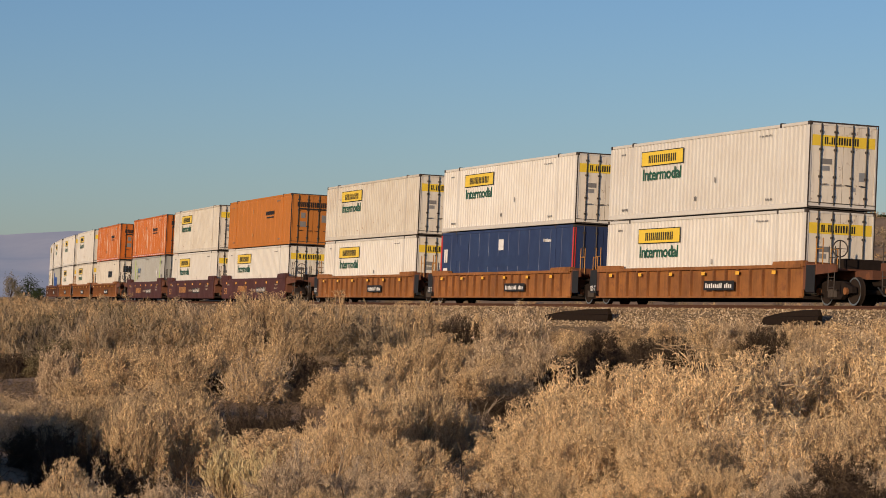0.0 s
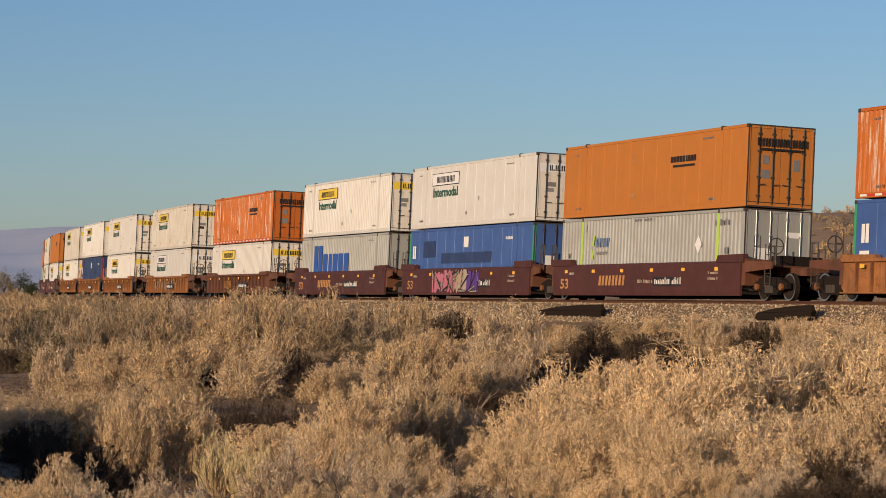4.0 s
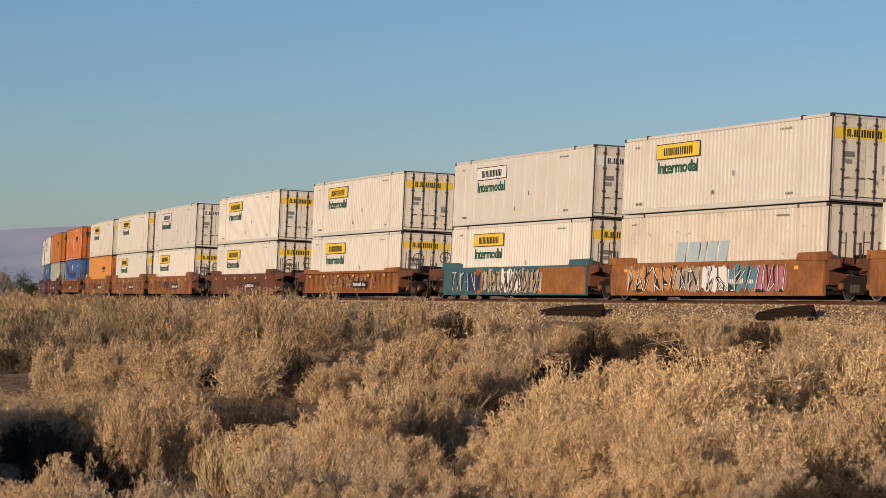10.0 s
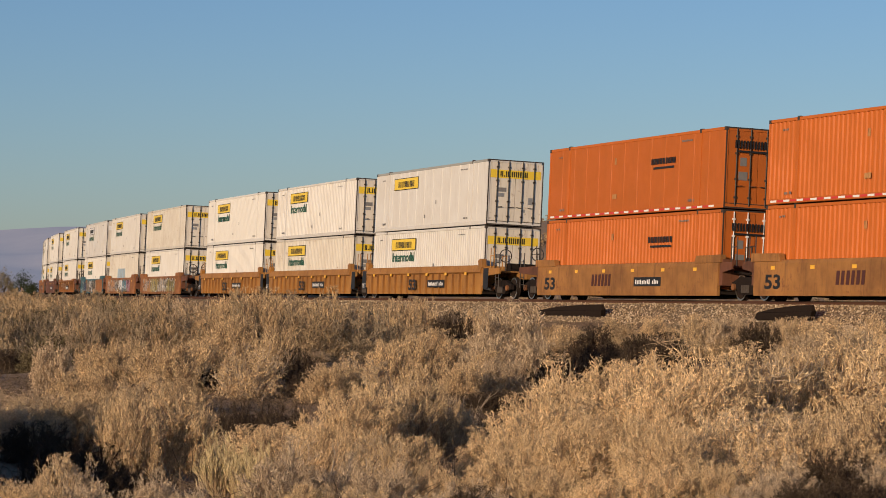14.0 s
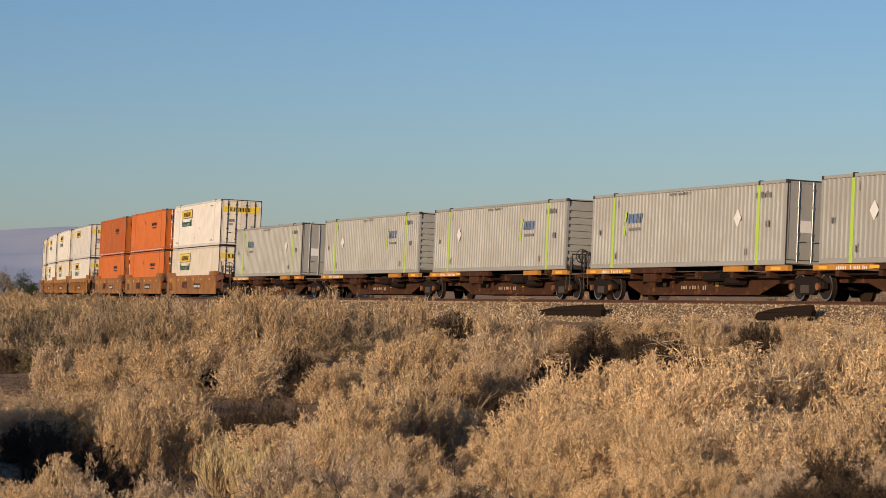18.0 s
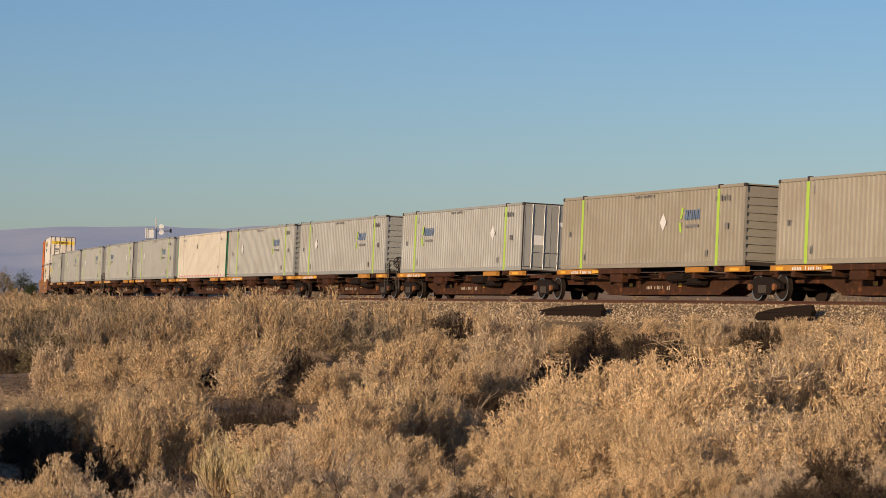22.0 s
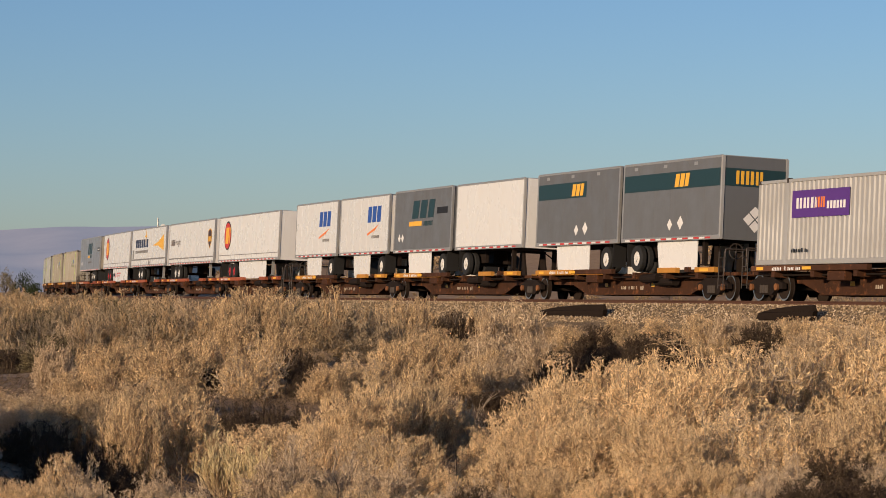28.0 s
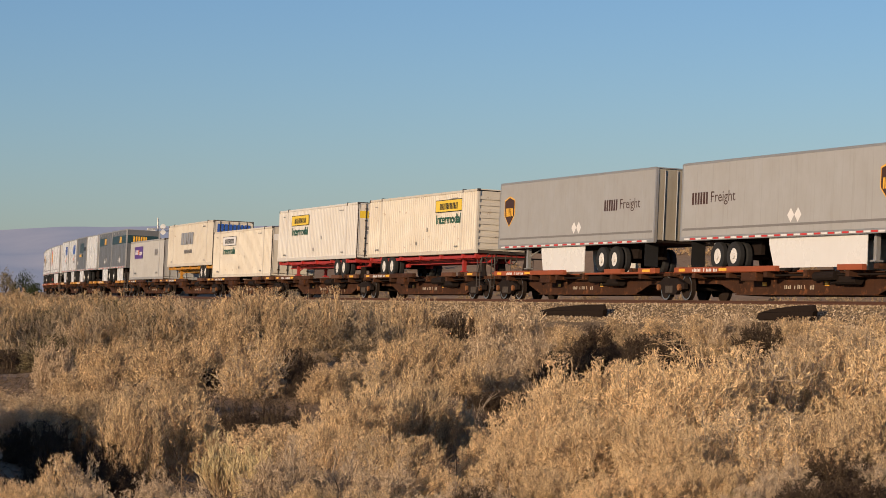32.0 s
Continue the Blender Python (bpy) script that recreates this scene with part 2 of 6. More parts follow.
def travelled(t):
    return SPEED * (t - 16) + GAIN * (t - 16) ** 2 / 2

# ---- ground, hills and the track ----


def sand_material():
    n = Nodes("desert_sand")
    p = n.coords()
    wide, mid, fine = n.noise(p, 0.12, 5), n.noise(p, 1.6, 6, 0.7), n.noise(p, 22.0, 5, 0.7)
    c = n.ramp(wide, (0.3, (0.30, 0.20, 0.12)), (0.7, (0.40, 0.28, 0.17)))
    c = n.mix(n.ramp(mid, (0.45, 0.0), (0.75, 0.7)), c, (0.19, 0.125, 0.075))
    c = n.mix(n.ramp(fine, (0.5, 0.0), (0.7, 0.5)), c, (0.46, 0.34, 0.22))
    n.bump(n.mix(0.5, mid, fine), 0.7, 0.05)
    return n.done(c, 0.95, 0, 0.1)


def ballast_material():
    n = Nodes("ballast_stone")
    p = n.coords()
    v = n.add("ShaderNodeTexVoronoi", Scale=14.0)
    n.link(p, v.inputs["Vector"])
    c = n.ramp(v.outputs["Color"], (0.1, (0.17, 0.115, 0.06)), (0.5, (0.31, 0.225, 0.125)), (0.9, (0.46, 0.36, 0.23)))
    c = n.mix(n.ramp(v.outputs["Distance"], (0.35, 0.0), (0.75, 0.8)), c, (0.05, 0.03, 0.02))
    c = n.mix(n.ramp(n.noise(p, 0.5, 4), (0.4, 0.0), (0.7, 0.35)), c, (0.17, 0.11, 0.06))
    n.bump(v.outputs["Distance"], 0.9, -0.05)
    return n.done(c, 0.9, 0, 0.2)


def stone_material():
    n = Nodes("loose_ballast")
    g = n.add("ShaderNodeNewGeometry")
    c = n.ramp(g.outputs["Random Per Island"], (0.0, (0.16, 0.11, 0.055)), (0.5, (0.36, 0.26, 0.15)), (1.0, (0.62, 0.50, 0.34)))
    n.bump(n.noise(n.coords(), 60.0), 0.3, 0.01)
    return n.done(c, 0.88, 0, 0.2)


SAND, BALLAST, STONE = sand_material(), ballast_material(), stone_material()
RAIL_RUST = plain("rusty_rail_web", (0.10, 0.045, 0.025), 0.8, 0.2, 0.4)
TIE = plain("creosoted_wood", (0.022, 0.015, 0.011), 0.9, 0, 0.4, 0.1)


def hill_height(x, y):
    """A low scrub-covered ridge behind the line."""
    r, a = math.hypot(x, y), math.atan2(x, y)
    if r < 200 or r > 520 or a < -0.115 or a > 1.2:
        return 0.0
    side = min(1.0, max(0.0, (a + 0.115) / 0.06))
    side = side * side * (3 - 2 * side) * (0.77 + 0.23 * min(1.0, max(0.0, (a + 0.04) / 0.1)))
    d = (r - 310) / (78 if r < 310 else 130)
    top = 10.6 * math.exp(-d * d * 1.4) * (1 if 200 < r < 520 else 0)
    edge = min(1.0, (r - 200) / 30) * min(1.0, (520 - r) / 40) * min(1.0, (1.2 - a) / 0.3)
    return top * side * edge * (1 + 0.10 * noise.noise((x / 33, y / 33, 2.0)) + 0.03 * noise.noise((x / 7, y / 7, 5.0)))


# hollows between the shrub mounds: x, y, half widths, depth
DIPS = ((-3.4, 23.2, 1.0, 2.6, 0.40), (-2.2, 31.0, 1.1, 3.4, 0.5), (-2.6, 46.0, 1.2, 5.0, 0.35), (0.75, 32.5, 0.8, 3.2, 0.38), (2.6, 46.0, 1.6, 5.0, 0.35), (-9.0, 57.0, 1.5, 4.0, 0.3))


def ground_height(x, y):
    r = math.hypot(x, y)
    near = 0.16 * noise.noise((x / 7, y / 7, 0.3)) + 0.05 * noise.noise((x / 1.7, y / 1.7, 8.0))
    dips = sum(depth * math.exp(-((x - px) / wx) ** 2 - ((y - py) / wy) ** 2) for px, py, wx, wy, depth in DIPS) if 15 < r < 65 else 0.0
    return near * min(1.0, 160 / max(r, 1)) - dips + hill_height(x, y)


def make_ground():
    angles = sorted({round(a, 5) for a in list(np.linspace(-math.pi, math.pi, 73)) + list(np.linspace(-0.24, 0.5, 150))})
    radii = [1.5 * 1.052 ** i for i in range(160)]
    radii = [r for r in radii if r < 4700] + [4700]
    verts, faces = [(0, 0, ground_height(0, 0))], []
    k = len(angles)
    for r in radii:
        for a in angles:
            x, y = r * math.sin(a), r * math.cos(a)
            verts.append((x, y, ground_height(x, y)))
    for j in range(k - 1):
        faces.append((0, 1 + j + 1, 1 + j))
    for i in range(len(radii) - 1):
        for j in range(k - 1):
            a = 1 + i * k + j
            faces.append((a, a + 1, a + k + 1, a + k))
    me = bpy.data.meshes.new("ground")
    me.from_pydata(verts, [], faces)
    me.materials.append(SAND)
    me.polygons.foreach_set("use_smooth", [True] * len(me.polygons))
    tagged(new("ground", me), "flat sandy desert ground under dry brush", "ground", kind="structure")


def along(profile, s0, s1, step, jitter=0.0):
    """A strip with the given cross-section of (left, height above the rail top) points along the banked line."""
    g = Geo()
    stations = np.arange(s0, s1 + 0.01, step)
    ca, sa = math.cos(radians(CANT)), math.sin(radians(CANT))
    for s in stations:
        for k, (l, h) in enumerate(profile):
            if jitter:
                h += jitter * noise.noise((s / 1.3, l * 1.7, 4.0)) * (1 if abs(l) > 1.5 else 0.25)
            x, y, _ = beside(s, l * ca - h * sa)
            g.v.append((x, y, RAIL_Z + l * sa + h * ca))
    k = len(profile)
    for i in range(len(stations) - 1):
        for j in range(k - 1):
            a = i * k + j
            g.f.append((a, a + k, a + k + 1, a + 1))
    return g


def make_track():
    bed = along([(6.8, -1.75), (3.7, -0.93), (3.0, -0.70), (2.5, -0.46), (2.05, -0.24), (1.75, -0.19), (0.8, -0.2), (-0.8, -0.2), (-1.75, -0.19), (-2.1, -0.26), (-3.2, -0.9), (-6, -1.6)],
                -260, 700, 0.8, 0.06)
    ob = new("ballast_bed", bed.mesh("ballast_bed"))
    ob.data.materials.append(BALLAST)
    ob.data.polygons.foreach_set("use_smooth", [True] * len(ob.data.polygons))
    tagged(ob, "sloping bed of crushed tan ballast stone", "railway bed", kind="structure")
    track = tagged(new("track"), "single railway track on dark wooden ties", "railway track", kind="structure")
    for side in (1, -1):
        c = side * 0.755
        prof = [(c - 0.07, -0.17), (c - 0.07, -0.15), (c - 0.012, -0.125), (c - 0.012, -0.05), (c - 0.037, -0.04), (c - 0.037, -0.006), (c - 0.025, 0.0),
                (c + 0.025, 0.0), (c + 0.037, -0.006), (c + 0.037, -0.04), (c + 0.012, -0.05), (c + 0.012, -0.125), (c + 0.07, -0.15), (c + 0.07, -0.17)]
        part("rail", along(prof[::-1], -260, 700, 2.0), RAIL_RUST, track, "rusty steel rail")
    me = Geo().cbox(-0.115, 0.115, -1.3, 1.3, -0.36, -0.165, 0.012).mesh("tie")
    for i in range(150):
        t = part("tie", me, TIE, track)
        t.matrix_basis = line_pose(-24 + 0.55 * i)


def make_stones():
    rng = random.Random(5)
    g = Geo()
    ca, sa = math.cos(radians(CANT)), math.sin(radians(CANT))
    shape = [(1, 0, 0), (0.2, 0.9, 0.1), (-0.9, 0.3, -0.1), (-0.2, -0.9, 0), (0.1, 0.05, 0.75), (0, 0, -0.7)]
    tri = [(0, 1, 4), (1, 2, 4), (2, 3, 4), (3, 0, 4), (1, 0, 5), (2, 1, 5), (3, 2, 5), (0, 3, 5)]
    for i in range(15000):
        s = -24 + 70 * rng.random() ** 1.15
        l = 1.35 + 2.5 * rng.random()
        h = float(np.interp(l, (1.3, 1.75, 2.05, 2.5, 3.0, 3.7, 4.2), (-0.19, -0.19, -0.24, -0.46, -0.70, -0.93, -1.06))) + 0.01
        x, y, _ = beside(s, l * ca - h * sa)
        z = RAIL_Z + l * sa + h * ca
        m = Euler((rng.random() * 6, rng.random() * 6, rng.random() * 6)).to_matrix()
        r = 0.022 + 0.038 * rng.random() ** 2
        n = len(g.v)
        for p in shape:
            q = m @ Vector((p[0] * r * 1.2, p[1] * r, p[2] * r * 0.9))
            g.v.append((x + q.x, y + q.y, z + q.z))
        g.f += [tuple(n + k for k in t) for t in tri]
    ob = new("ballast_stones", g.mesh("ballast_stones"))
    ob.data.materials.append(STONE)
    tagged(ob, "loose crushed tan ballast stones on the bed's slope", "gravel", kind="stuff")


def mountain_material(name, low, high, haze_glow):
    n = Nodes(name)
    p = n.coords()
    f = n.noise(p, 0.004, 8, 0.62)
    c = n.ramp(f, (0.3, low), (0.7, high))
    # distance haze is put in as a bluish glow of the slopes
    n.b.inputs["Emission Color"].default_value = (*haze_glow, 1)
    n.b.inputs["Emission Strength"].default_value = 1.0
    return n.done(c, 1.0, 0, 0.0)


def make_mountains():
    m = mountain_material("haze_glow_mountain", (0.13, 0.10, 0.085), (0.23, 0.18, 0.14), (0.165, 0.185, 0.215))
    g = Geo()
    cols, rows = 220, 26
    for j in range(cols):
        a = -0.62 + 1.7 * j / (cols - 1)
        crest = 114 + 20 * noise.noise((a * 7, 1.0, 0)) + 9 * noise.noise((a * 25, 2.0, 0)) + 3 * noise.noise((a * 90, 3.0, 0)) - 40 * max(0, a - 0.1)
        for i in range(rows):
            u = i / (rows - 1)
            r = 3150 + 1250 * u + 120 * noise.noise((a * 30, u * 3, 7))
            h = crest * (0.04 + 0.96 * u ** 1.5) + 11 * noise.noise((a * 60, u * 6, 9)) * u * (1 - u) * 3
            g.v.append((r * math.sin(a), r * math.cos(a), h - 6))
    for j in range(cols - 1):
        for i in range(rows - 1):
            n = j * rows + i
            g.f.append((n, n + 1, n + rows + 1, n + rows))
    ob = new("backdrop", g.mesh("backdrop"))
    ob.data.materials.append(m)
    ob.data.polygons.foreach_set("use_smooth", [True] * len(ob.data.polygons))
    tagged(ob, "hazy mauve desert mountains on the horizon", "mountains", kind="structure")


make_ground()
make_track()
make_stones()
make_mountains()

# ---- the train: decals shared by containers and trailers ----


def u_box(length, side, u0, u1, z0, z1, out, thick=0.004, slant=0.0, geo=None):
    """A thin plate on a long wall; u runs from the forward end, side is 1 or -1."""
    g = geo or Geo()
    x0, x1 = length / 2 - u1, length / 2 - u0
    y0, y1 = sorted((side * out, side * (out + thick)))
    lean = slant * (z1 - z0) * side
    return g.slab([(x0, z0), (x1, z0), (x1 - lean, z1), (x0 - lean, z1)], y0, y1)


def block_word(length, side, u0, u1, z0, z1, out, widths, slant=0.0, gap=0.25, hollow=True):
    """A row of upright blocks that stands for a brand name."""
    g = Geo()
    total = sum(widths) + gap * (len(widths) - 1)
    k, u = (u1 - u0) / total, u0
    seq = widths if side > 0 else widths[::-1]
    for i, w in enumerate(seq):
        a, b = u, u + w * k
        if hollow and w >= 0.7 and z1 - z0 < 0.45:
            for lo, hi in ((0.0, 0.40), (0.62, 1.0)):
                u_box(length, side, a + (b - a) * lo, a + (b - a) * hi, z0, z1, out, 0.004, slant, g)
        else:
            u_box(length, side, a, b, z0, z1, out, 0.004, slant, g)
        u = b + gap * k
    return g


def word_on(parent, word, length, side, u0, u1, z0, z1, out, material, name="lettering", bold=0.02, label=""):
    me = lettering(word, z1 - z0, u1 - u0, bold)
    if side > 0:
        at = pose(length / 2 - u0, out, z0, 0, 0, 180)
    else:
        at = pose(length / 2 - u1, -out, z0)
    return part(name, me, material, parent, label, at)


def small_marks(length, side, out, spots):
    """Small unreadable stencils as rows of bars."""
    g = Geo()
    rng = random.Random(len(spots))
    for u, z, w, h in spots:
        n = max(2, int(w / (h * 0.8)))
        for i in range(n):
            if rng.random() < 0.85:
                a = u + w * i / n
                u_box(length, side, a, a + 0.6 * w / n, z, z + h * (0.7 + 0.3 * rng.random()), out, 0.003, 0, g)
    return g


# ---- containers ----
CL, CW, CH = 16.2, 1.295, 2.86


def rib_wall(side, pitch, depth, z0, z1, x0, x1):
    """A long wall of pressed vertical ribs, given its thickness."""
    g = Geo()
    xs = [x0]
    n = int((x1 - x0) / pitch)
    p = (x1 - x0) / n
    prof = []
    for i in range(n):
        a = x0 + i * p
        prof += [(a, 0.0), (a + 0.36 * p, 0.0), (a + 0.48 * p, depth), (a + 0.88 * p, depth)]
    prof.append((x1, 0.0))
    for x, d in prof:
        y = side * (CW - 0.012 - d)
        g.v += [(x, y, z0), (x, y, z1)]
    for i in range(len(prof) - 1):
        q = (2 * i, 2 * i + 1, 2 * i + 3, 2 * i + 2)
        g.f.append(q if side > 0 else q[::-1])
    k = len(g.v)
    g.v += [(x0, side * (CW - 0.09), z0), (x0, side * (CW - 0.09), z1), (x1, side * (CW - 0.09), z1), (x1, side * (CW - 0.09), z0)]
    g.f.append((k, k + 1, k + 2, k + 3))
    return g


def seam_wall(side, pitch, z0, z1, x0, x1):
    """A long wall of flat sheets with narrow raised seams."""
    g = Geo()
    n = int((x1 - x0) / pitch)
    prof = [(x0, 0.012)]
    for i in range(1, n):
        x = x0 + (x1 - x0) * i / n
        prof += [(x - 0.035, 0.012), (x - 0.025, 0.0), (x + 0.025, 0.0), (x + 0.035, 0.012)]
    prof.append((x1, 0.012))
    for x, d in prof:
        y = side * (CW - 0.006 - d)
        g.v += [(x, y, z0), (x, y, z1)]
    for i in range(len(prof) - 1):
        q = (2 * i, 2 * i + 1, 2 * i + 3, 2 * i + 2)
        g.f.append(q if side > 0 else q[::-1])
    k = len(g.v)
    g.v += [(x0, side * (CW - 0.09), z0), (x0, side * (CW - 0.09), z1), (x1, side * (CW - 0.09), z1), (x1, side * (CW - 0.09), z0)]
    g.f.append((k, k + 1, k + 2, k + 3))
    return g


def make_container(label, wall, frame_mat, end_mat, ribs=0.30, depth=0.045, dress=None, post=None, mid_post=None, door_dress=None, rod_mat=None,
                   blank_rear=False, casting=None, length=CL, top=None):
    """A stacking freight container; forward is +x, doors at the back unless blank_rear."""
    c = thing("freight_container", label, "container", "containers on the train")
    h = length / 2
    post, mid_post, casting = post or frame_mat, mid_post or frame_mat, casting or RODS
    for s in (1, -1):
        w = rib_wall(s, ribs, depth, 0.17, CH - 0.11, -h + 0.14, h - 0.14) if ribs else seam_wall(s, 1.22, 0.17, CH - 0.11, -h + 0.14, h - 0.14)
        part("side_wall", w, wall, c)
        a, b = sorted((s * (CW - 0.10), s * CW))
        part("bottom_rail", Geo().cbox(-h + 0.14, h - 0.14, a, b, 0.0, 0.17, 0.015), frame_mat, c)
        part("top_rail", Geo().cbox(-h + 0.14, h - 0.14, a, b, CH - 0.11, CH, 0.015), top or frame_mat, c)
        for x in (h - 0.14, -h):
            part("corner_post", Geo().cbox(x, x + 0.14, a, b, 0.0, CH - 0.12, 0.01), post, c)
            if s > 0:
                part("corner_casting", Geo().cbox(x - 0.01, x + 0.15, a, b + 0.004 if s > 0 else b, CH - 0.12, CH + 0.004, 0.01), casting, c)
        for x in (6.05, -6.05):
            p0, p1 = sorted((s * (CW - 0.06), s * (CW + 0.003)))
            part("lifting_post", Geo().cbox(x - 0.10, x + 0.10, p0, p1, 0.0, CH, 0.01), mid_post, c)
            q0, q1 = sorted((s * (CW - 0.14), s * (CW + 0.006)))
            part("lifting_pocket", Geo().cbox(x - 0.07, x + 0.07, q0, q1, CH - 0.13, CH + 0.035, 0.01), casting, c, "dark steel lifting pocket")
    part("roof", Geo().cbox(-h + 0.02, h - 0.02, -CW + 0.1, CW - 0.1, CH - 0.06, CH - 0.015, 0.01), wall, c)
    part("floor", Geo().cbox(-h + 0.02, h - 0.02, -CW + 0.1, CW - 0.1, 0.02, 0.15, 0.01), RODS, c)

    def end_wall(x, d):
        g = Geo()
        n = 9
        for i in range(n):
            z = 0.2 + (CH - 0.4) * i / n
            x0, x1 = sorted((x, x - d * 0.06))
            g.box(x0, x1, -CW + 0.1, CW - 0.1, z, z + (CH - 0.4) / n * 0.55)
        x0, x1 = sorted((x - d * 0.05, x - d * 0.09))
        g.box(x0, x1, -CW + 0.1, CW - 0.1, 0.12, CH - 0.1)
        part("end_wall", g, end_mat, c)

    end_wall(h - 0.01, 1)
    if blank_rear:
        end_wall(-h + 0.01, -1)
    else:
        for s in (1, -1):
            y0, y1 = sorted((s * 0.01, s * (CW - 0.1)))
            d = part("door", Geo().cbox(-h + 0.02, -h + 0.09, y0, y1, 0.16, CH - 0.12, 0.01), end_mat, c, "container door with upright lock rods")
            for yy in (0.32, 0.86):
                g = Geo().rod((-h - 0.015, s * yy, 0.1), (-h - 0.015, s * yy, CH - 0.06), 0.022, 6)
                for z in (0.35, 1.0, 1.9, 2.5):
                    g.box(-h - 0.03, -h + 0.02, s * yy - 0.05, s * yy + 0.05, z, z + 0.07)
                g.rod((-h - 0.045, s * yy, 0.78), (-h - 0.045, s * (yy - 0.26), 0.80), 0.016, 5)
                part("lock_rod", g, rod_mat or RODS, d)
        for z0, z1 in ((CH - 0.12, CH), (0.0, 0.16)):
            part("door_sill", Geo().cbox(-h, -h + 0.14, -CW + 0.1, CW - 0.1, z0, z1, 0.01), frame_mat, c)
        e, g = 0.05, Geo()
        g.box(-h - 0.006, -h, CW - e, CW, 0, CH).box(-h - 0.006, -h, -CW, -CW + e, 0, CH).box(-h - 0.006, -h, -CW + e, CW - e, CH - e, CH).box(-h - 0.006, -h, -CW + e, CW - e, 0, e)
        g.box(-h - 0.006, -h, -CW + e, CW - e, 0.155, 0.185)
        part("door_frame", g, RODS, c, "dark rusty door frame edge")
        if door_dress:
            door_dress(c, -h)
    if dress:
        dress(c)
    return c


def on_end(x, y0, y1, z0, z1, thick=0.006):
    return Geo().box(x - thick, x, y0, y1, z0, z1)


def end_blocks(x, y0, y1, z0, z1, widths, geo=None):
    """Blocks across the rear end, read from the left of it (from +y to -y)."""
    g = geo or Geo()
    tot = sum(widths) + 0.25 * (len(widths) - 1)
    y, k = y1, (y1 - y0) / tot
    for i, w in enumerate(widths):
        a = y - w * k
        if w > 0.6:
            g.box(x - 0.004, x, a + 0.62 * w * k, y, z0, z1)
            g.box(x - 0.004, x, a, a + 0.40 * w * k, z0, z1)
        else:
            g.box(x - 0.004, x, a, y, z0, z0 + (z1 - z0) * (0.25 if w < 0.4 else 1))
        y = a - 0.25 * k
    return g


NAME_A = [0.8, 0.3, 0.9, 0.3, 1.0, 1.0, 1.1, 0.9]      # seven-letter haulier's name with stops
DUST = [(1.25, 0.30, 0.5, 0.10), (1.0, 2.45, 0.4, 0.07), (13.2, 0.30, 0.7, 0.10), (12.6, 2.5, 0.9, 0.07), (7.6, 0.5, 0.16, 0.16), (9.2, 1.1, 0.12, 0.22)]


def plaque_dress(fill=YELLOW, intermodal=True, marks=True):
    def dress(c):
        for s in (1, -1):
            part("name_plaque", u_box(CL, s, 2.9, 6.55, 1.93, 2.50, CW + 0.002), BLACK, c, "haulier's plaque with a black border")
            part("plaque_face", u_box(CL, s, 2.935, 6.515, 1.962, 2.468, CW + 0.005), fill, c)
            part("plaque_name", block_word(CL, s, 3.55, 5.95, 2.05, 2.34, CW + 0.012, NAME_A), BLACK, c)
            if intermodal:
                word_on(c, "Intermodal", CL, s, 3.06, 6.42, 1.40, 1.84, CW + 0.004, GREEN_INK, bold=0.025, label="dark green Intermodal lettering")
            if marks and s > 0:
                part("stencils", small_marks(CL, s, CW + 0.004, DUST), GREY_INK, c)
    return dress


def plaque_doors(fill=YELLOW, grime=False):
    def dress(c, x):
        part("door_plaque", on_end(x + 0.016, -CW + 0.12, CW - 0.12, 2.06, 2.42), fill, c)
        part("door_name", end_blocks(x + 0.008, -0.55, 0.72, 2.12, 2.36, NAME_A), BLACK, c)
        part("door_notice", on_end(x + 0.014, 0.42, 0.80, 1.46, 1.64), GREY_INK, c)
        g = Geo().box(x + 0.012, x + 0.017, 0.5, 0.8, 1.24, 1.40).box(x + 0.012, x + 0.017, -0.92, -0.62, 0.95, 1.25).box(x + 0.012, x + 0.017, -0.5, -0.3, 0.6, 0.72)
        part("door_labels", g, STEEL if not grime else BROWN_INK, c)
    return dress


def side_name(spec):
    """Blocks for a brand name: (u0, u1, z0, z1, widths, slant, material) rows on both sides."""
    def dress(c):
        for u0, u1, z0, z1, widths, slant, m in spec:
            for s in (1, -1):
                part("brand_blocks", block_word(CL, s, u0, u1, z0, z1, CW + 0.004, widths, slant), m, c)
        part("stencils", small_marks(CL, 1, CW + 0.004, DUST[:4]), GREY_INK, c)
    return dress


def dashes(length, s, z, out, odd, u0=0.3, h=0.07):
    g = Geo()
    n = int((length - 2 * u0) / 0.46)
    for i in range(odd, n, 2):
        u_box(length, s, u0 + 0.46 * i, u0 + 0.46 * i + 0.42, z, z + h, out, 0.004, 0, g)
    return g


NAME_S = [0.9, 0.9, 0.9, 0.9, 0.9, 0.45, 0.9, 0.9, 0.9]


def orange_dress(dash):
    def dress(c):
        for s in (1, -1):
            part("brand_blocks", block_word(CL, s, 10.0, 12.1, 1.78, 2.0, CW + 0.004, NAME_S), BLACK, c)
            part("brand_line", u_box(CL, s, 10.2, 12.0, 1.60, 1.68, CW + 0.004), BLACK, c)
            part("hazard_plates", u_box(CL, s, 6.6, 6.78, 1.95, 2.2, CW + 0.004, geo=u_box(CL, s, 6.5, 6.9, 0.62, 0.8, CW + 0.004)), PEACH_INK, c)
            part("stencils", small_marks(CL, s, CW + 0.004, DUST[:4]), GREY_INK, c)
            if dash:
                part("white_reflectors", dashes(CL, s, 0.05, CW + 0.003, 0), WHITE_INK, c)
                part("red_reflectors", dashes(CL, s, 0.05, CW + 0.003, 1), RED_INK, c)
    return dress


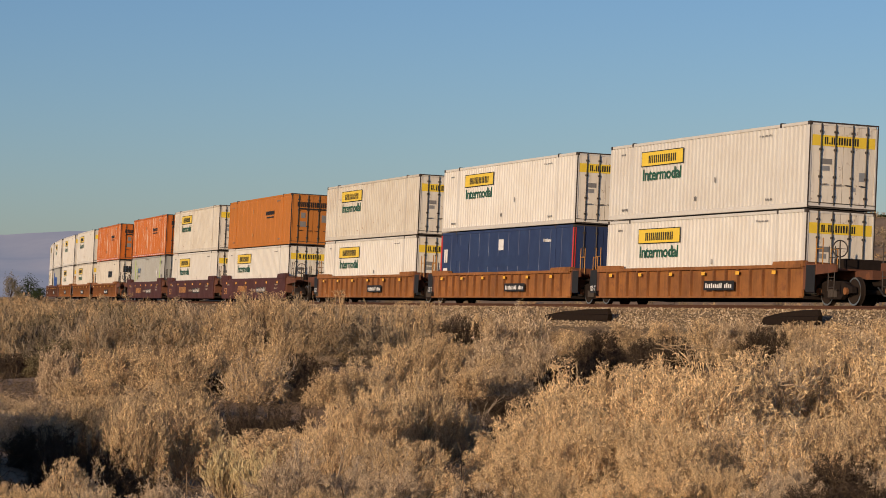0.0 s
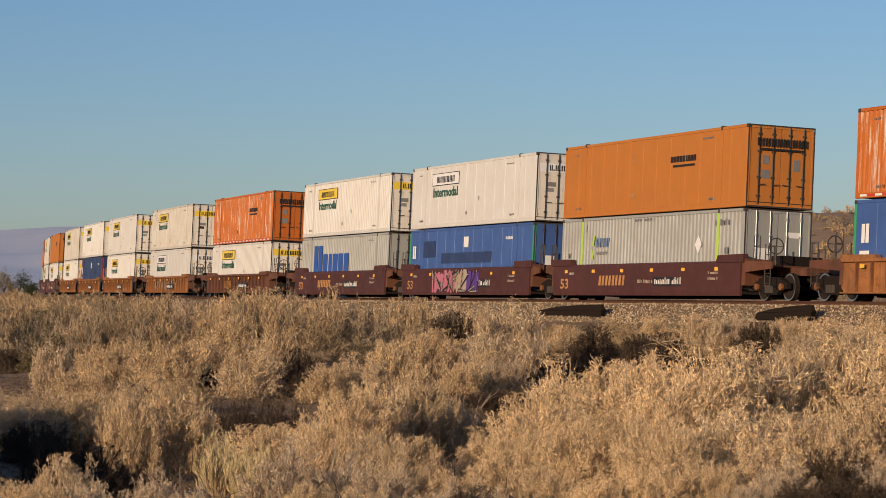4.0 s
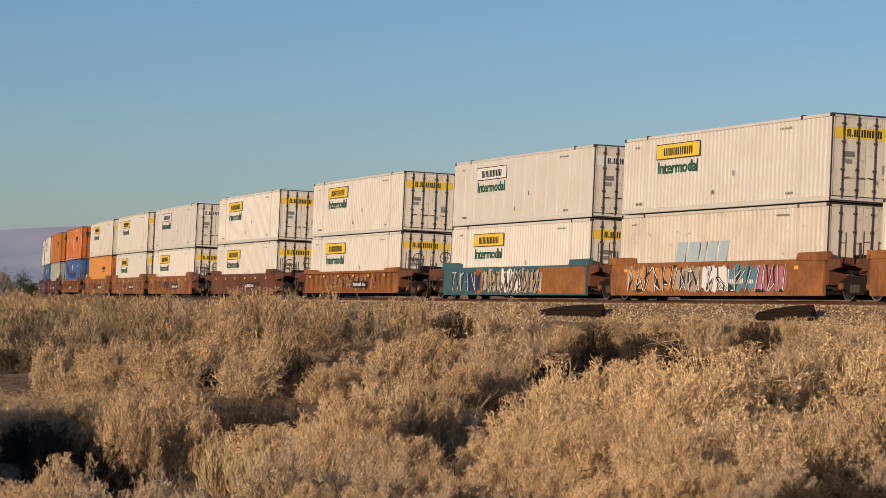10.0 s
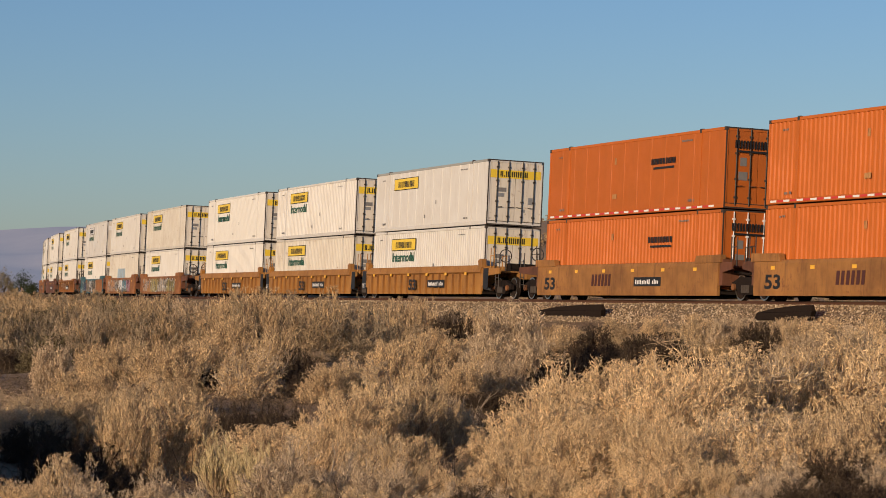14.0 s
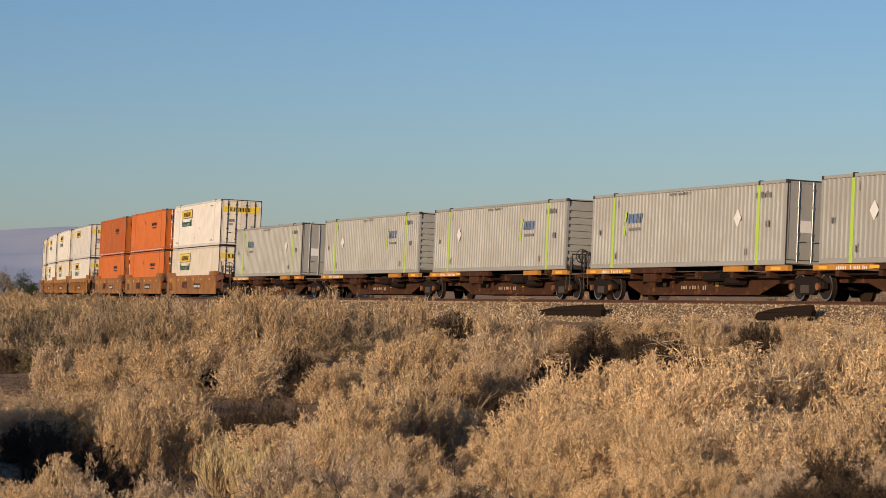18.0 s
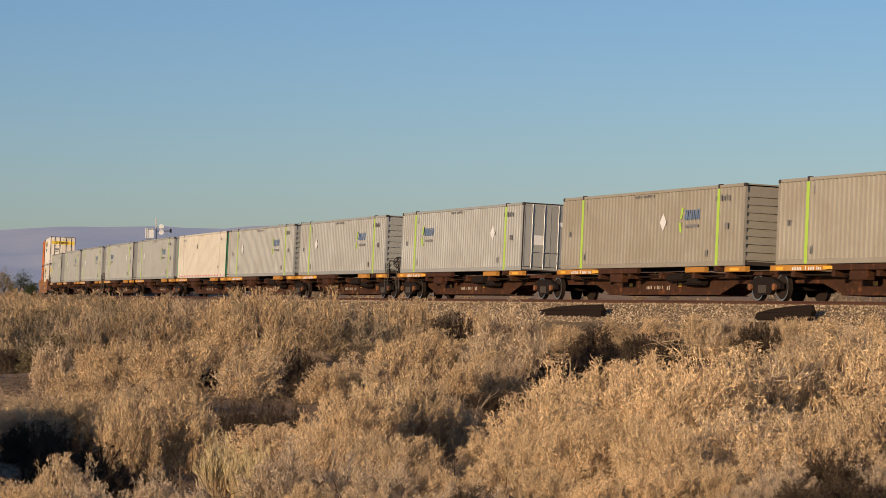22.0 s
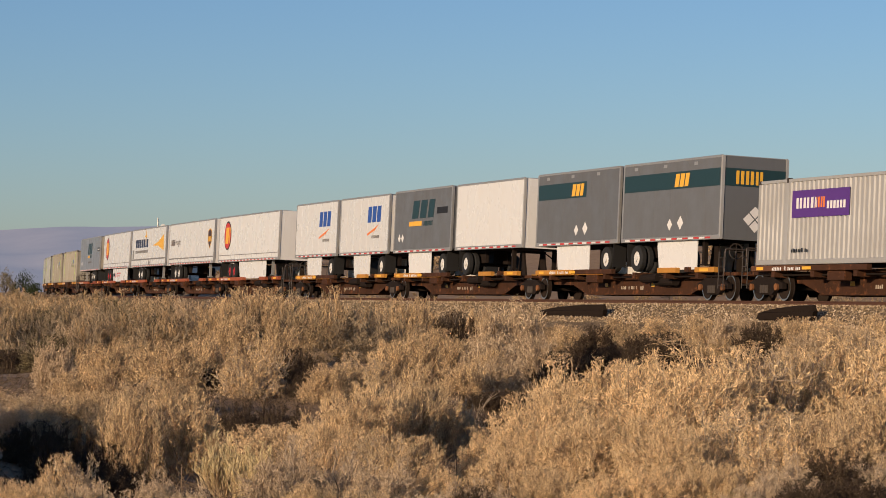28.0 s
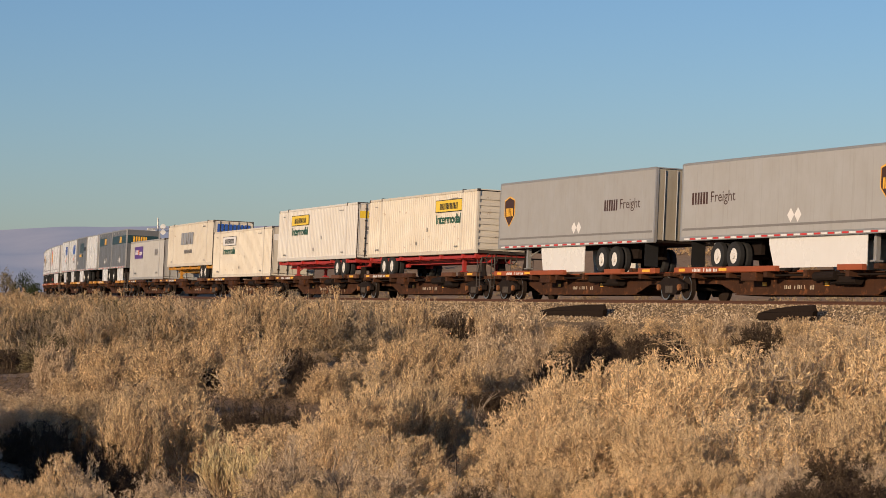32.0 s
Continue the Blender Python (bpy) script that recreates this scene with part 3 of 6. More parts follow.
def orange_doors(c, x):
    part("door_name", end_blocks(x - 0.05, -0.95, 0.95, 2.12, 2.40, NAME_S), BLACK, c)
    part("door_line", on_end(x - 0.045, -0.85, 0.85, 1.98, 2.05), BLACK, c)
    part("door_labels", Geo().box(x + 0.012, x + 0.017, 0.4, 0.75, 1.0, 1.3).box(x + 0.012, x + 0.017, -0.75, -0.5, 1.3, 1.7).box(x + 0.012, x + 0.017, 0.45, 0.7, 1.5, 1.8), GREY_INK, c)


def blue_dress(c):
    for s in (1, -1):
        part("dark_patch", u_box(CL, s, 2.0, 3.7, 1.55, 2.3, CW + 0.002), NAVY, c)
        part("dark_patch", u_box(CL, s, 4.6, 11.2, 1.25, 1.72, CW + 0.002), NAVY, c)
        part("white_label", u_box(CL, s, 7.6, 8.2, 1.95, 2.42, CW + 0.006), WHITE_INK, c)
        part("number_blocks", block_word(CL, s, 0.5, 0.95, 1.5, 2.1, CW + 0.006, [0.9, 0.9]), WHITE_INK, c)
        part("white_label", u_box(CL, s, 0.42, 1.0, 0.85, 1.25, CW + 0.006), WHITE_INK, c)
        part("stencils", small_marks(CL, s, CW + 0.004, [(12.9, 2.2, 0.9, 0.15)]), WHITE_INK, c)


def cofc_dress(logo_u, hazard):
    def dress(c):
        for s in (1, -1):
            for x in (6.05, -6.05):
                part("lime_stripe", u_box(CL, s, CL / 2 - x - 0.10, CL / 2 - x + 0.10, 0.02, CH - 0.14, CW + 0.004), LIME, c)
            part("brand_blocks", block_word(CL, s, logo_u, logo_u + 1.25, 1.7, 2.05, CW + 0.004, [0.9, 0.9, 0.8, 0.9], 0.12), FADED_BLUE, c)
            part("brand_line", u_box(CL, s, logo_u + 0.1, logo_u + 1.15, 1.42, 1.52, CW + 0.004), GREY_INK, c)
            g = u_box(CL, s, logo_u - 0.36, logo_u - 0.2, 1.75, 2.15, CW + 0.004, 0.004, 0.3)
            u_box(CL, s, logo_u - 0.36, logo_u - 0.18, 1.25, 1.6, CW + 0.004, 0.004, -0.3, g)
            part("leaf_emblem", g, LIME, c)
            hz = Geo().slab([(CL / 2 - hazard - 0.28, 1.65), (CL / 2 - hazard, 1.32), (CL / 2 - hazard + 0.28, 1.65), (CL / 2 - hazard, 1.98)], *sorted((s * (CW + 0.003), s * (CW + 0.008))))
            part("hazard_diamond", hz, WHITE_INK, c)
            part("stencils", small_marks(CL, s, CW + 0.004, [(0.7, 1.3, 0.35, 0.26), (14.7, 1.3, 0.35, 0.26), (13.9, 2.3, 1.2, 0.22), (2.3, 2.3, 0.25, 0.3),
                                                             (13.2, 0.35, 0.25, 0.3), (2.3, 0.35, 0.25, 0.3), (7.0, 2.62, 1.7, 0.1)]), GREY_INK, c)
    return dress


def cofc_end(c, x):
    part("door_label", Geo().box(x + 0.012, x + 0.017, 0.35, 0.75, 1.1, 1.5).box(x + 0.012, x + 0.017, -0.8, -0.5, 0.5, 0.9).box(x + 0.012, x + 0.017, -0.9, -0.3, 1.9, 2.1), WHITE_INK, c)


PROTO = {}


def stock(key, maker):
    """Build a kind of load once; later calls give copies."""
    if key not in PROTO:
        PROTO[key] = maker()
        return PROTO[key]
    return copy_thing(PROTO[key], pose(0, 0, 0))


def container(key):
    makers = {
        "J": lambda: make_container("white ribbed steel container with yellow haulier's plaque", WHITE, WHITE, END_WHITE, dress=plaque_dress(), door_dress=plaque_doors()),
        "Jd": lambda: make_container("white ribbed container with soot-stained rear doors", WHITE_OLD, WHITE_OLD, END_WHITE, dress=plaque_dress(), door_dress=plaque_doors(YELLOW, True)),
        "Jo": lambda: make_container("flat-sided white container with an outlined plaque", WHITE, WHITE, END_WHITE, ribs=0, dress=plaque_dress(WHITE_INK), door_dress=plaque_doors(WHITE_INK)),
        "Jn": lambda: make_container("shiny bright white container with yellow plaque", WHITE_BRIGHT, WHITE_BRIGHT, END_WHITE, ribs=0.22, depth=0.03, dress=plaque_dress(), door_dress=plaque_doors()),
        "Jg": lambda: make_container("flat-sided white container with grey top rail", WHITE, WHITE, END_WHITE, ribs=0, top=GREY, dress=plaque_dress(YELLOW, False), door_dress=plaque_doors()),
        "W": lambda: make_container("white container with faded pale blue lettering blocks", WHITE_OLD, WHITE_OLD, END_WHITE,
                                    dress=side_name([(4.9, 9.0, 1.0, 1.75, [1.1, 1.3, 0.5, 1, 1], 0.25, PALE_BLUE)])),
        "Wp": lambda: make_container("plain worn white ribbed container", WHITE_OLD, WHITE_OLD, END_WHITE, dress=plaque_dress(YELLOW, True, False), door_dress=plaque_doors()),
        "Ws": lambda: make_container("white container with dark lettering blocks", WHITE_OLD, WHITE_OLD, END_WHITE,
                                     dress=side_name([(9, 11.5, 1.5, 2.0, [1.1, 1.3, 0.5, 1, 1], 0.25, BLACK)]),
                                     door_dress=lambda c, x: part("door_name", end_blocks(x - 0.05, -0.95, 0.95, 1.9, 2.4, [1.1, 1.3, 0.5, 1, 1]), BLACK, c)),
        "O": lambda: make_container("bright orange ribbed container with reflector dashes", ORANGE, ORANGE, ORANGE, dress=orange_dress(True), door_dress=orange_doors, rod_mat=WHITE_INK),
        "Od": lambda: make_container("faded orange flat-sided container with dark doors", ORANGE_DULL, ORANGE_DULL, ORANGE_DULL, ribs=0, dress=orange_dress(False), door_dress=orange_doors),
        "Ob": lambda: make_container("flat-sided bright orange container with reflector dashes", ORANGE, ORANGE, ORANGE, ribs=0, dress=orange_dress(True), door_dress=orange_doors),
        "Op": lambda: make_container("chalky light orange container", ORANGE_PALE, ORANGE_PALE, ORANGE, dress=orange_dress(False), door_dress=orange_doors),
        "Os": lambda: make_container("orange ribbed container with bleached white streaks", ORANGE_STREAK, ORANGE, ORANGE, dress=orange_dress(True), door_dress=orange_doors),
        "B": lambda: make_container("blue container with green corner posts and dark patches", BLUE, BLUE, BLUE, ribs=0, dress=blue_dress, post=POST_GREEN, door_dress=cofc_end),
        "N": lambda: make_container("dark navy container with white label", NAVY, NAVY, NAVY, ribs=0, dress=blue_dress, post=RED_INK),
        "M": lambda: make_container("light grey ribbed container with large blue letters", GREY, GREY, GREY, dress=side_name([(2.6, 4.2, 0.85, 2.4, [1.0, 1.0], 0, BLUE_INK), (4.4, 9.2, 0.85, 1.95, [1, 0.7, 1, 1, 1], 0, BLUE_INK)])),
        "G": lambda: make_container("grey ribbed container with lime green stripes and doors", GREY, GREY, GREY, dress=cofc_dress(3.4, 12.6), door_dress=cofc_end, rod_mat=STEEL),
        "Gf": lambda: make_container("grey ribbed container with lime stripes and a blank ribbed end", GREY, GREY, GREY, dress=cofc_dress(11.4, 3.4), blank_rear=True),
        "Gw": lambda: make_container("dusty warm grey container with lime stripes", GREY_WARM, GREY_WARM, GREY_WARM, dress=cofc_dress(11.4, 9.6), blank_rear=True),
        "C": lambda: make_container("cream ribbed container with green rear posts and reflector dashes", CREAM, CREAM, CREAM, dress=orange_less, post=POST_GREEN),
        "F": lambda: make_container("silver aluminium ribbed container with a purple plaque", SILVER, SILVER, SILVER, dress=purple_dress, rod_mat=STEEL, door_dress=purple_door),
        "S": lambda: make_container("cream container with slanted grey letter blocks", CREAM, CREAM, CREAM,
                                    dress=side_name([(4.9, 9.2, 1.45, 2.25, [1.1, 1.3, 0.5, 1, 1], 0.25, PALE_GREY), (6.2, 9.1, 0.85, 1.1, [0.5, 0.7, 0.6, 0.6, 0.6, 0.7, 0.7, 0.7, 0.6, 0.6], 0, GREY_INK)]),
                                    door_dress=lambda c, x: part("door_name", end_blocks(x - 0.05, -1.05, 1.05, 2.1, 2.62, [1.1, 1.3, 0.5, 1, 1]), BLUE_INK, c)),
        "K": lambda: make_container("worn cream-white container with yellow plaque near its blank end", CREAM, CREAM, CREAM, dress=back_plaque, blank_rear=True, door_dress=plaque_doors()),
        "Ko": lambda: make_container("worn cream-white container with an outlined plaque", CREAM, CREAM, CREAM, dress=plaque_dress(WHITE_INK), door_dress=plaque_doors(WHITE_INK)),
    }
    return stock(key, makers[key])


PALE_GREY = plain("faded_grey_lettering", (0.30, 0.31, 0.33), 0.5, 0, 0.4)


def orange_less(c):
    for s in (1, -1):
        part("white_reflectors", dashes(CL, s, 0.10, CW + 0.003, 0), WHITE_INK, c)
        part("red_reflectors", dashes(CL, s, 0.10, CW + 0.003, 1), RED_INK, c)
        part("stencils", small_marks(CL, s, CW + 0.004, [(1.9, 2.45, 1.0, 0.14), (14.2, 2.3, 0.5, 0.2), (6.6, 1.9, 0.3, 0.3), (13.5, 0.6, 0.5, 0.12)]), GREY_INK, c)


def purple_dress(c):
    for s in (1, -1):
        part("name_plaque", u_box(CL, s, 2.4, 6.2, 1.55, 2.45, CW + 0.004), PURPLE, c, "purple plaque")
        part("brand_blocks", block_word(CL, s, 2.7, 4.1, 1.85, 2.2, CW + 0.009, [0.8, 0.8, 0.9]), WHITE_INK, c)
        part("brand_blocks", block_word(CL, s, 4.0, 4.6, 1.85, 2.2, CW + 0.009, [0.8, 0.8]), ORANGE_INK, c)
        part("brand_blocks", block_word(CL, s, 4.75, 5.95, 1.8, 2.05, CW + 0.009, [0.5, 0.5, 0.5, 0.5, 0.5, 0.5]), WHITE_INK, c)
        part("hazard_plates", u_box(CL, s, 12.0, 12.4, 1.7, 2.15, CW + 0.004, geo=u_box(CL, s, 12.7, 13.1, 1.7, 2.15, CW + 0.004)), GREY_INK, c)
        part("stencils", small_marks(CL, s, CW + 0.004, [(2.2, 0.4, 1.4, 0.14), (12.5, 0.4, 1.0, 0.14)]), BLACK, c)


def purple_door(c, x):
    part("door_plaque", on_end(x + 0.016, -0.3, 1.0, 1.75, 2.45), PURPLE, c)


def back_plaque(c):
    """The plaque of a container that is loaded the other way round."""
    for s in (1, -1):
        part("name_plaque", u_box(CL, s, 10.4, 14.1, 1.93, 2.50, CW + 0.002), BLACK, c)
        part("plaque_face", u_box(CL, s, 10.435, 14.065, 1.962, 2.468, CW + 0.005), YELLOW, c)
        part("plaque_name", block_word(CL, s, 11.05, 13.5, 2.05, 2.34, CW + 0.012, NAME_A), BLACK, c)
        word_on(c, "Intermodal", CL, s, 10.55, 13.95, 1.40, 1.84, CW + 0.004, GREEN_INK, label="dark green Intermodal lettering")
        part("stencils", small_marks(CL, s, CW + 0.004, DUST), GREY_INK, c)


# ---- rail cars ----


def make_bogie(parent, x):
    """A two-axle truck: bolster with side frames, springs and wheelsets under it."""
    b = part("bogie", Geo().cbox(-0.22, 0.22, -1.0, 1.0, 0.42, 0.74, 0.03).box(-0.45, 0.45, -0.35, 0.35, 0.62, 0.80), IRON, parent, "oily black cast-iron truck", pose(x, 0, 0))
    for s in (1, -1):
        out = [(-1.25, 0.40), (-1.22, 0.60), (-0.95, 0.66), (-0.55, 0.80), (0.55, 0.80), (0.95, 0.66), (1.22, 0.60), (1.25, 0.40), (0.72, 0.38), (0.50, 0.20), (-0.50, 0.20), (-0.72, 0.38)]
        part("side_frame", Geo().slab(out, *sorted((s * 0.92, s * 1.08))), IRON, b)
        g = Geo()
        for dx in (-0.2, 0.0, 0.2):
            g.rod((dx, s * 1.10, 0.26), (dx, s * 1.10, 0.52), 0.07, 8)
        part("springs", g, RODS, b)
        for dx in (-0.89, 0.89):
            part("axle_cap", Geo().rod((dx, s * 1.06, 0.46), (dx, s * 1.16, 0.46), 0.12, 10), RUST_RED, b)
    for dx in (-0.89, 0.89):
        g, rim_faces = Geo().rod((0, -0.95, 0), (0, 0.95, 0), 0.08, 8), []
        for s in (1, -1):
            g.rod((0, s * 0.69, 0), (0, s * 0.82, 0), 0.455, 22)
            g.rod((0, s * 0.66, 0), (0, s * 0.69, 0), 0.485, 22)
            for i in range(22):
                p, q = i * math.pi / 11, (i + 1) * math.pi / 11
                y = s * 0.822
                g.face([(0.458 * math.cos(p), y, 0.458 * math.sin(p)), (0.458 * math.cos(q), y, 0.458 * math.sin(q)), (0.405 * math.cos(q), y, 0.405 * math.sin(q)), (0.405 * math.cos(p), y, 0.405 * math.sin(p))])
                rim_faces.append(len(g.f) - 1)
        ws = part("wheelset", g, WHEEL, b, "greasy steel wheels with bright rims on one axle", pose(dx, 0, 0.462))
        ws.data.materials.append(TREAD)
        for i in rim_faces:
            ws.data.polygons[i].material_index = 1
    return b


def make_coupler(parent, x, d):
    g = Geo().cbox(*sorted((x - d * 1.3, x - d * 0.25)), -0.12, 0.12, 0.66, 0.90, 0.03)
    g.slab([(x - d * 0.3, 0.60), (x, 0.62), (x, 0.96), (x - d * 0.3, 0.98)], -0.2, 0.17)
    part("coupler", g, IRON, parent, "rusty knuckle coupler")
    part("air_hose", Geo().rod((x - d * 0.5, 0.35, 0.62), (x - d * 0.2, 0.30, 0.35), 0.03).rod((x - d * 0.2, 0.30, 0.35), (x + d * 0.02, 0.12, 0.30), 0.03), BLACK, parent)


def make_handwheel(parent, x, y, z):
    g = Geo()
    pts = [(x, y + 0.27 * math.cos(i * math.pi / 8), z + 0.27 * math.sin(i * math.pi / 8)) for i in range(16)]
    for i in range(16):
        g.rod(pts[i], pts[(i + 1) % 16], 0.022, 5)
    for i in range(0, 16, 4):
        g.rod(pts[i], (x, y, z), 0.016, 4)
    g.rod((x, y, z), (x, y, 1.1), 0.03)
    part("brake_wheel", g, RODS, parent, "dark steel brake handwheel on a post")


def make_ladder(parent, x, y, z0, z1, material):
    g = Geo()
    for dx in (-0.2, 0.2):
        g.rod((x + dx, y, z0), (x + dx, y, z1), 0.02, 5)
    n = int((z1 - z0) / 0.32)
    for i in range(n):
        z = z0 + 0.12 + 0.32 * i
        g.rod((x - 0.2, y, z), (x + 0.2, y, z), 0.016, 5)
    part("ladder", g, material, parent)




def scrawl(parent, seed, u0, u1, z0, z1, y, length, colours, n):
    """Sprayed lettering-like strokes that spell nothing, over ragged patches of colour, on the side facing +y."""
    rng = random.Random(seed)
    m = len(colours)
    for i, c in enumerate(colours):
        a, b = u0 + (u1 - u0) * i / m, u0 + (u1 - u0) * (i + 1) / m
        k = 12
        low = [(a + (b - a) * j / k, z0 + (z1 - z0) * rng.uniform(0.0, 0.22)) for j in range(k + 1)]
        high = [(a + (b - a) * j / k + rng.uniform(-0.05, 0.05), z1 - (z1 - z0) * rng.uniform(0.0, 0.25)) for j in range(k + 1)]
        g = Geo()
        for j in range(k):
            g.face([(length / 2 - u, y, z) for u, z in (low[j], low[j + 1], high[j + 1], high[j])])
        part("graffiti_fill", g, c, parent)
    dark, light = Geo(), Geo()
    w = (u1 - u0) / n
    for i in range(n):
        c, hh = u0 + w * (i + 0.5), z1 - z0
        lean = rng.uniform(-0.15, 0.15)
        pts = [(c + w * rng.uniform(-0.55, 0.55), z0 + hh * rng.choice((0.1, 0.3, 0.5, 0.75, 0.92))) for _ in range(rng.randint(4, 5))]
        pts += [(c - 0.3 * w + lean, z0 + 0.08 * hh), (c - 0.25 * w - lean, z0 + 0.9 * hh)]
        for g, t, out in ((dark, 0.062, 0.008), (light, 0.026, 0.014)):
            for j, ((ua, za), (ub, zb)) in enumerate(zip(pts, pts[1:])):
                if g is light and (j + i) % 2:
                    continue
                du, dz = ub - ua, zb - za
                q = math.hypot(du, dz) or 1
                nx, nz = -dz / q * t, du / q * t
                yy = y + out + 0.0006 * (j % 5)
                g.face([(length / 2 - uu, yy, min(z1, max(z0, zz))) for uu, zz in ((ua + nx, za + nz), (ub + 0.7 * nx, zb + 0.7 * nz), (ub - 0.7 * nx, zb - 0.7 * nz), (ua - nx, za - nz))])
    part("graffiti_outline", dark, BLACK, parent, "black sprayed strokes")
    part("graffiti_highlight", light, WHITE_INK if seed % 2 else CREAM_INK, parent)


def tag(parent, seed, u0, u1, z0, z1, y, length, material, loops=6):
    """Thin sprayed handwriting-like loops that spell nothing."""
    rng, g = random.Random(seed), Geo()
    for k in range(loops):
        a, b = u0 + (u1 - u0) * k / loops, u0 + (u1 - u0) * (k + 1.2) / loops
        pts = [(length / 2 - rng.uniform(a, b), rng.uniform(z0, z1)) for _ in range(5)]
        fine = []
        for i in range(len(pts) - 1):
            (x0, h0), (x1, h1) = pts[i], pts[i + 1]
            for t in range(4):
                w = t / 4
                bow = 0.10 * math.sin(math.pi * w) * (1 if i % 2 else -1)
                fine.append((x0 + (x1 - x0) * w + bow, h0 + (h1 - h0) * w + bow * 0.6))
        t = 0.022
        for (x0, h0), (x1, h1) in zip(fine, fine[1:]):
            g.face([(x0 - t, y, h0 - t), (x1 - t, y, h1 - t), (x1 + t, y, h1 + t), (x0 + t, y, h0 + t)])
    part("sprayed_tag", g, material, parent)


def make_well(label, style, body, front_end, rear_end, half_f, half_r, accent=None, art=None, ends=None, plate=True):
    """One platform of a double-stack well car; style is ribbed, smooth or chord."""
    w = thing("well_car", label, "rail car", "cars of the train")
    ends = ends or (body if style == "chord" else RUST_BROWN)
    L = 16.7
    h = L / 2
    for s in (1, -1):
        if style == "chord":
            prof = [(1.40, 0.18), (1.46, 0.18), (1.46, 1.08), (1.57, 1.14), (1.50, 1.43), (1.40, 1.45), (1.36, 1.10), (1.40, 1.06)]
        elif style == "ribbed":
            prof = [(1.40, 0.22), (1.58, 0.22), (1.58, 0.27), (1.46, 0.27), (1.46, 1.20), (1.58, 1.22), (1.58, 1.33), (1.36, 1.33), (1.36, 1.2), (1.40, 1.2)]
        else:
            prof = [(1.42, 0.14), (1.50, 0.14), (1.52, 0.30), (1.52, 1.22), (1.49, 1.34), (1.36, 1.36), (1.36, 1.2), (1.42, 1.2)]
        if s < 0:
            prof = [(-a, b) for a, b in prof][::-1]
        side = part("side_sill", Geo().run(prof, -h, h), body, w)
        n = {"chord": 17, "ribbed": 17, "smooth": 0}[style]
        if n:
            d0, d1, top, bot, half = (1.46, 1.56, 1.11, 0.20, 0.035) if style == "chord" else (1.46, 1.565, 1.22, 0.26, 0.04)
            me = Geo().cbox(-half, half, *sorted((s * d0, s * d1)), bot, top, 0.008).mesh("rib")
            for i in range(n):
                part("rib", me, body, side, "", pose(-h + 0.9 + (L - 1.8) * i / (n - 1), 0, 0))
        for d in (1, -1):
            if style == "smooth":
                pts = [(d * (h - 1.9), 1.30), (d * (h - 1.75), 1.56), (d * (h + 0.2), 1.58), (d * (h + 0.2), 1.30)]
            elif style == "ribbed":
                pts = [(d * (h - 2.1), 1.28), (d * (h - 2.0), 1.44), (d * (h + 0.1), 1.46), (d * (h + 0.1), 1.28)]
            else:
                pts = [(d * (h - 0.25), 1.35), (d * (h - 0.35), 1.62), (d * (h - 0.12), 1.72), (d * (h + 0.15), 1.70), (d * (h + 0.2), 1.35)]
            part("end_cap", Geo().slab(pts, *sorted((s * 1.34, s * 1.545))), body, w)
    part("well_floor", Geo().box(-h, h, -1.42, -0.9, 0.20, 0.30).box(-h, h, 0.9, 1.42, 0.20, 0.30).box(-h, -h + 2, -0.9, 0.9, 0.2, 0.3).box(h - 2, h, -0.9, 0.9, 0.2, 0.3).box(-1, 1, -0.9, 0.9, 0.2, 0.3), IRON, w)
    for d, end, half in ((1, front_end, half_f), (-1, rear_end, half_r)):
        tip = d * (half - (0.75 if end else 0.25))
        x0, x1 = sorted((d * h, tip))
        part("end_frame", Geo().box(x0, x1, -0.42, 0.42, 0.86, 1.14).box(*sorted((d * h, d * (h + 0.25))), -1.46, 1.46, 0.5, 1.42), ends, w)
        part("end_deck", Geo().cbox(*sorted((d * (h + 0.25), d * (h + (1.7 if end else 0.75)))), -1.44, 1.44, 1.14, 1.20, 0.01), ends, w)
        for s in (1, -1):
            skirt = [(d * (h + 0.22), 0.95), (d * (h + 0.22), 1.34), (d * (h + (2.2 if end else 0.95)), 1.30), (d * (h + (2.2 if end else 0.95)), 1.06)]
            part("end_skirt", Geo().slab(skirt, *sorted((s * 1.40, s * 1.47))), ends, w)
            if accent:
                part("safety_panel", Geo().box(*sorted((d * (h + 0.22), d * (h + 0.85))), *sorted((s * 1.474, s * 1.484)), 0.42, 1.30), accent, w)
        if accent and d > 0:
            word_on(w, "125 T", L, 1, -0.80, -0.28, 0.50, 0.70, 1.486, WHITE_INK, "load_limit")
        g = Geo()
        for y in (1.25, 0.7, -1.25):
            for dx in (0.45, 0.9):
                g.rod((d * (h + dx), y, 1.18), (d * (h + dx), y, 2.2 if y == 1.25 else 1.9), 0.022, 5)
            g.rod((d * (h + 0.45), y, 1.85), (d * (h + 0.9), y, 1.85), 0.018, 5)
        part("grab_rails", g, RODS if not accent else YELLOW_CAR, w)
        if end:
            make_bogie(w, d * 9.75)
            make_coupler(w, d * half, d)
            make_ladder(w, d * (h + 1.9), 1.45, 0.45, 1.9, RODS)
            make_handwheel(w, d * (h + 1.5), 0.95, 1.85)
            part("brake_gear", Geo().box(*sorted((d * (h + 0.5), d * (h + 1.3))), -0.9, 0.6, 1.2, 1.55).rod((d * (h + 0.3), 0.9, 0.75), (d * (h + 2.1), 0.9, 0.72), 0.05), IRON, w)
        else:
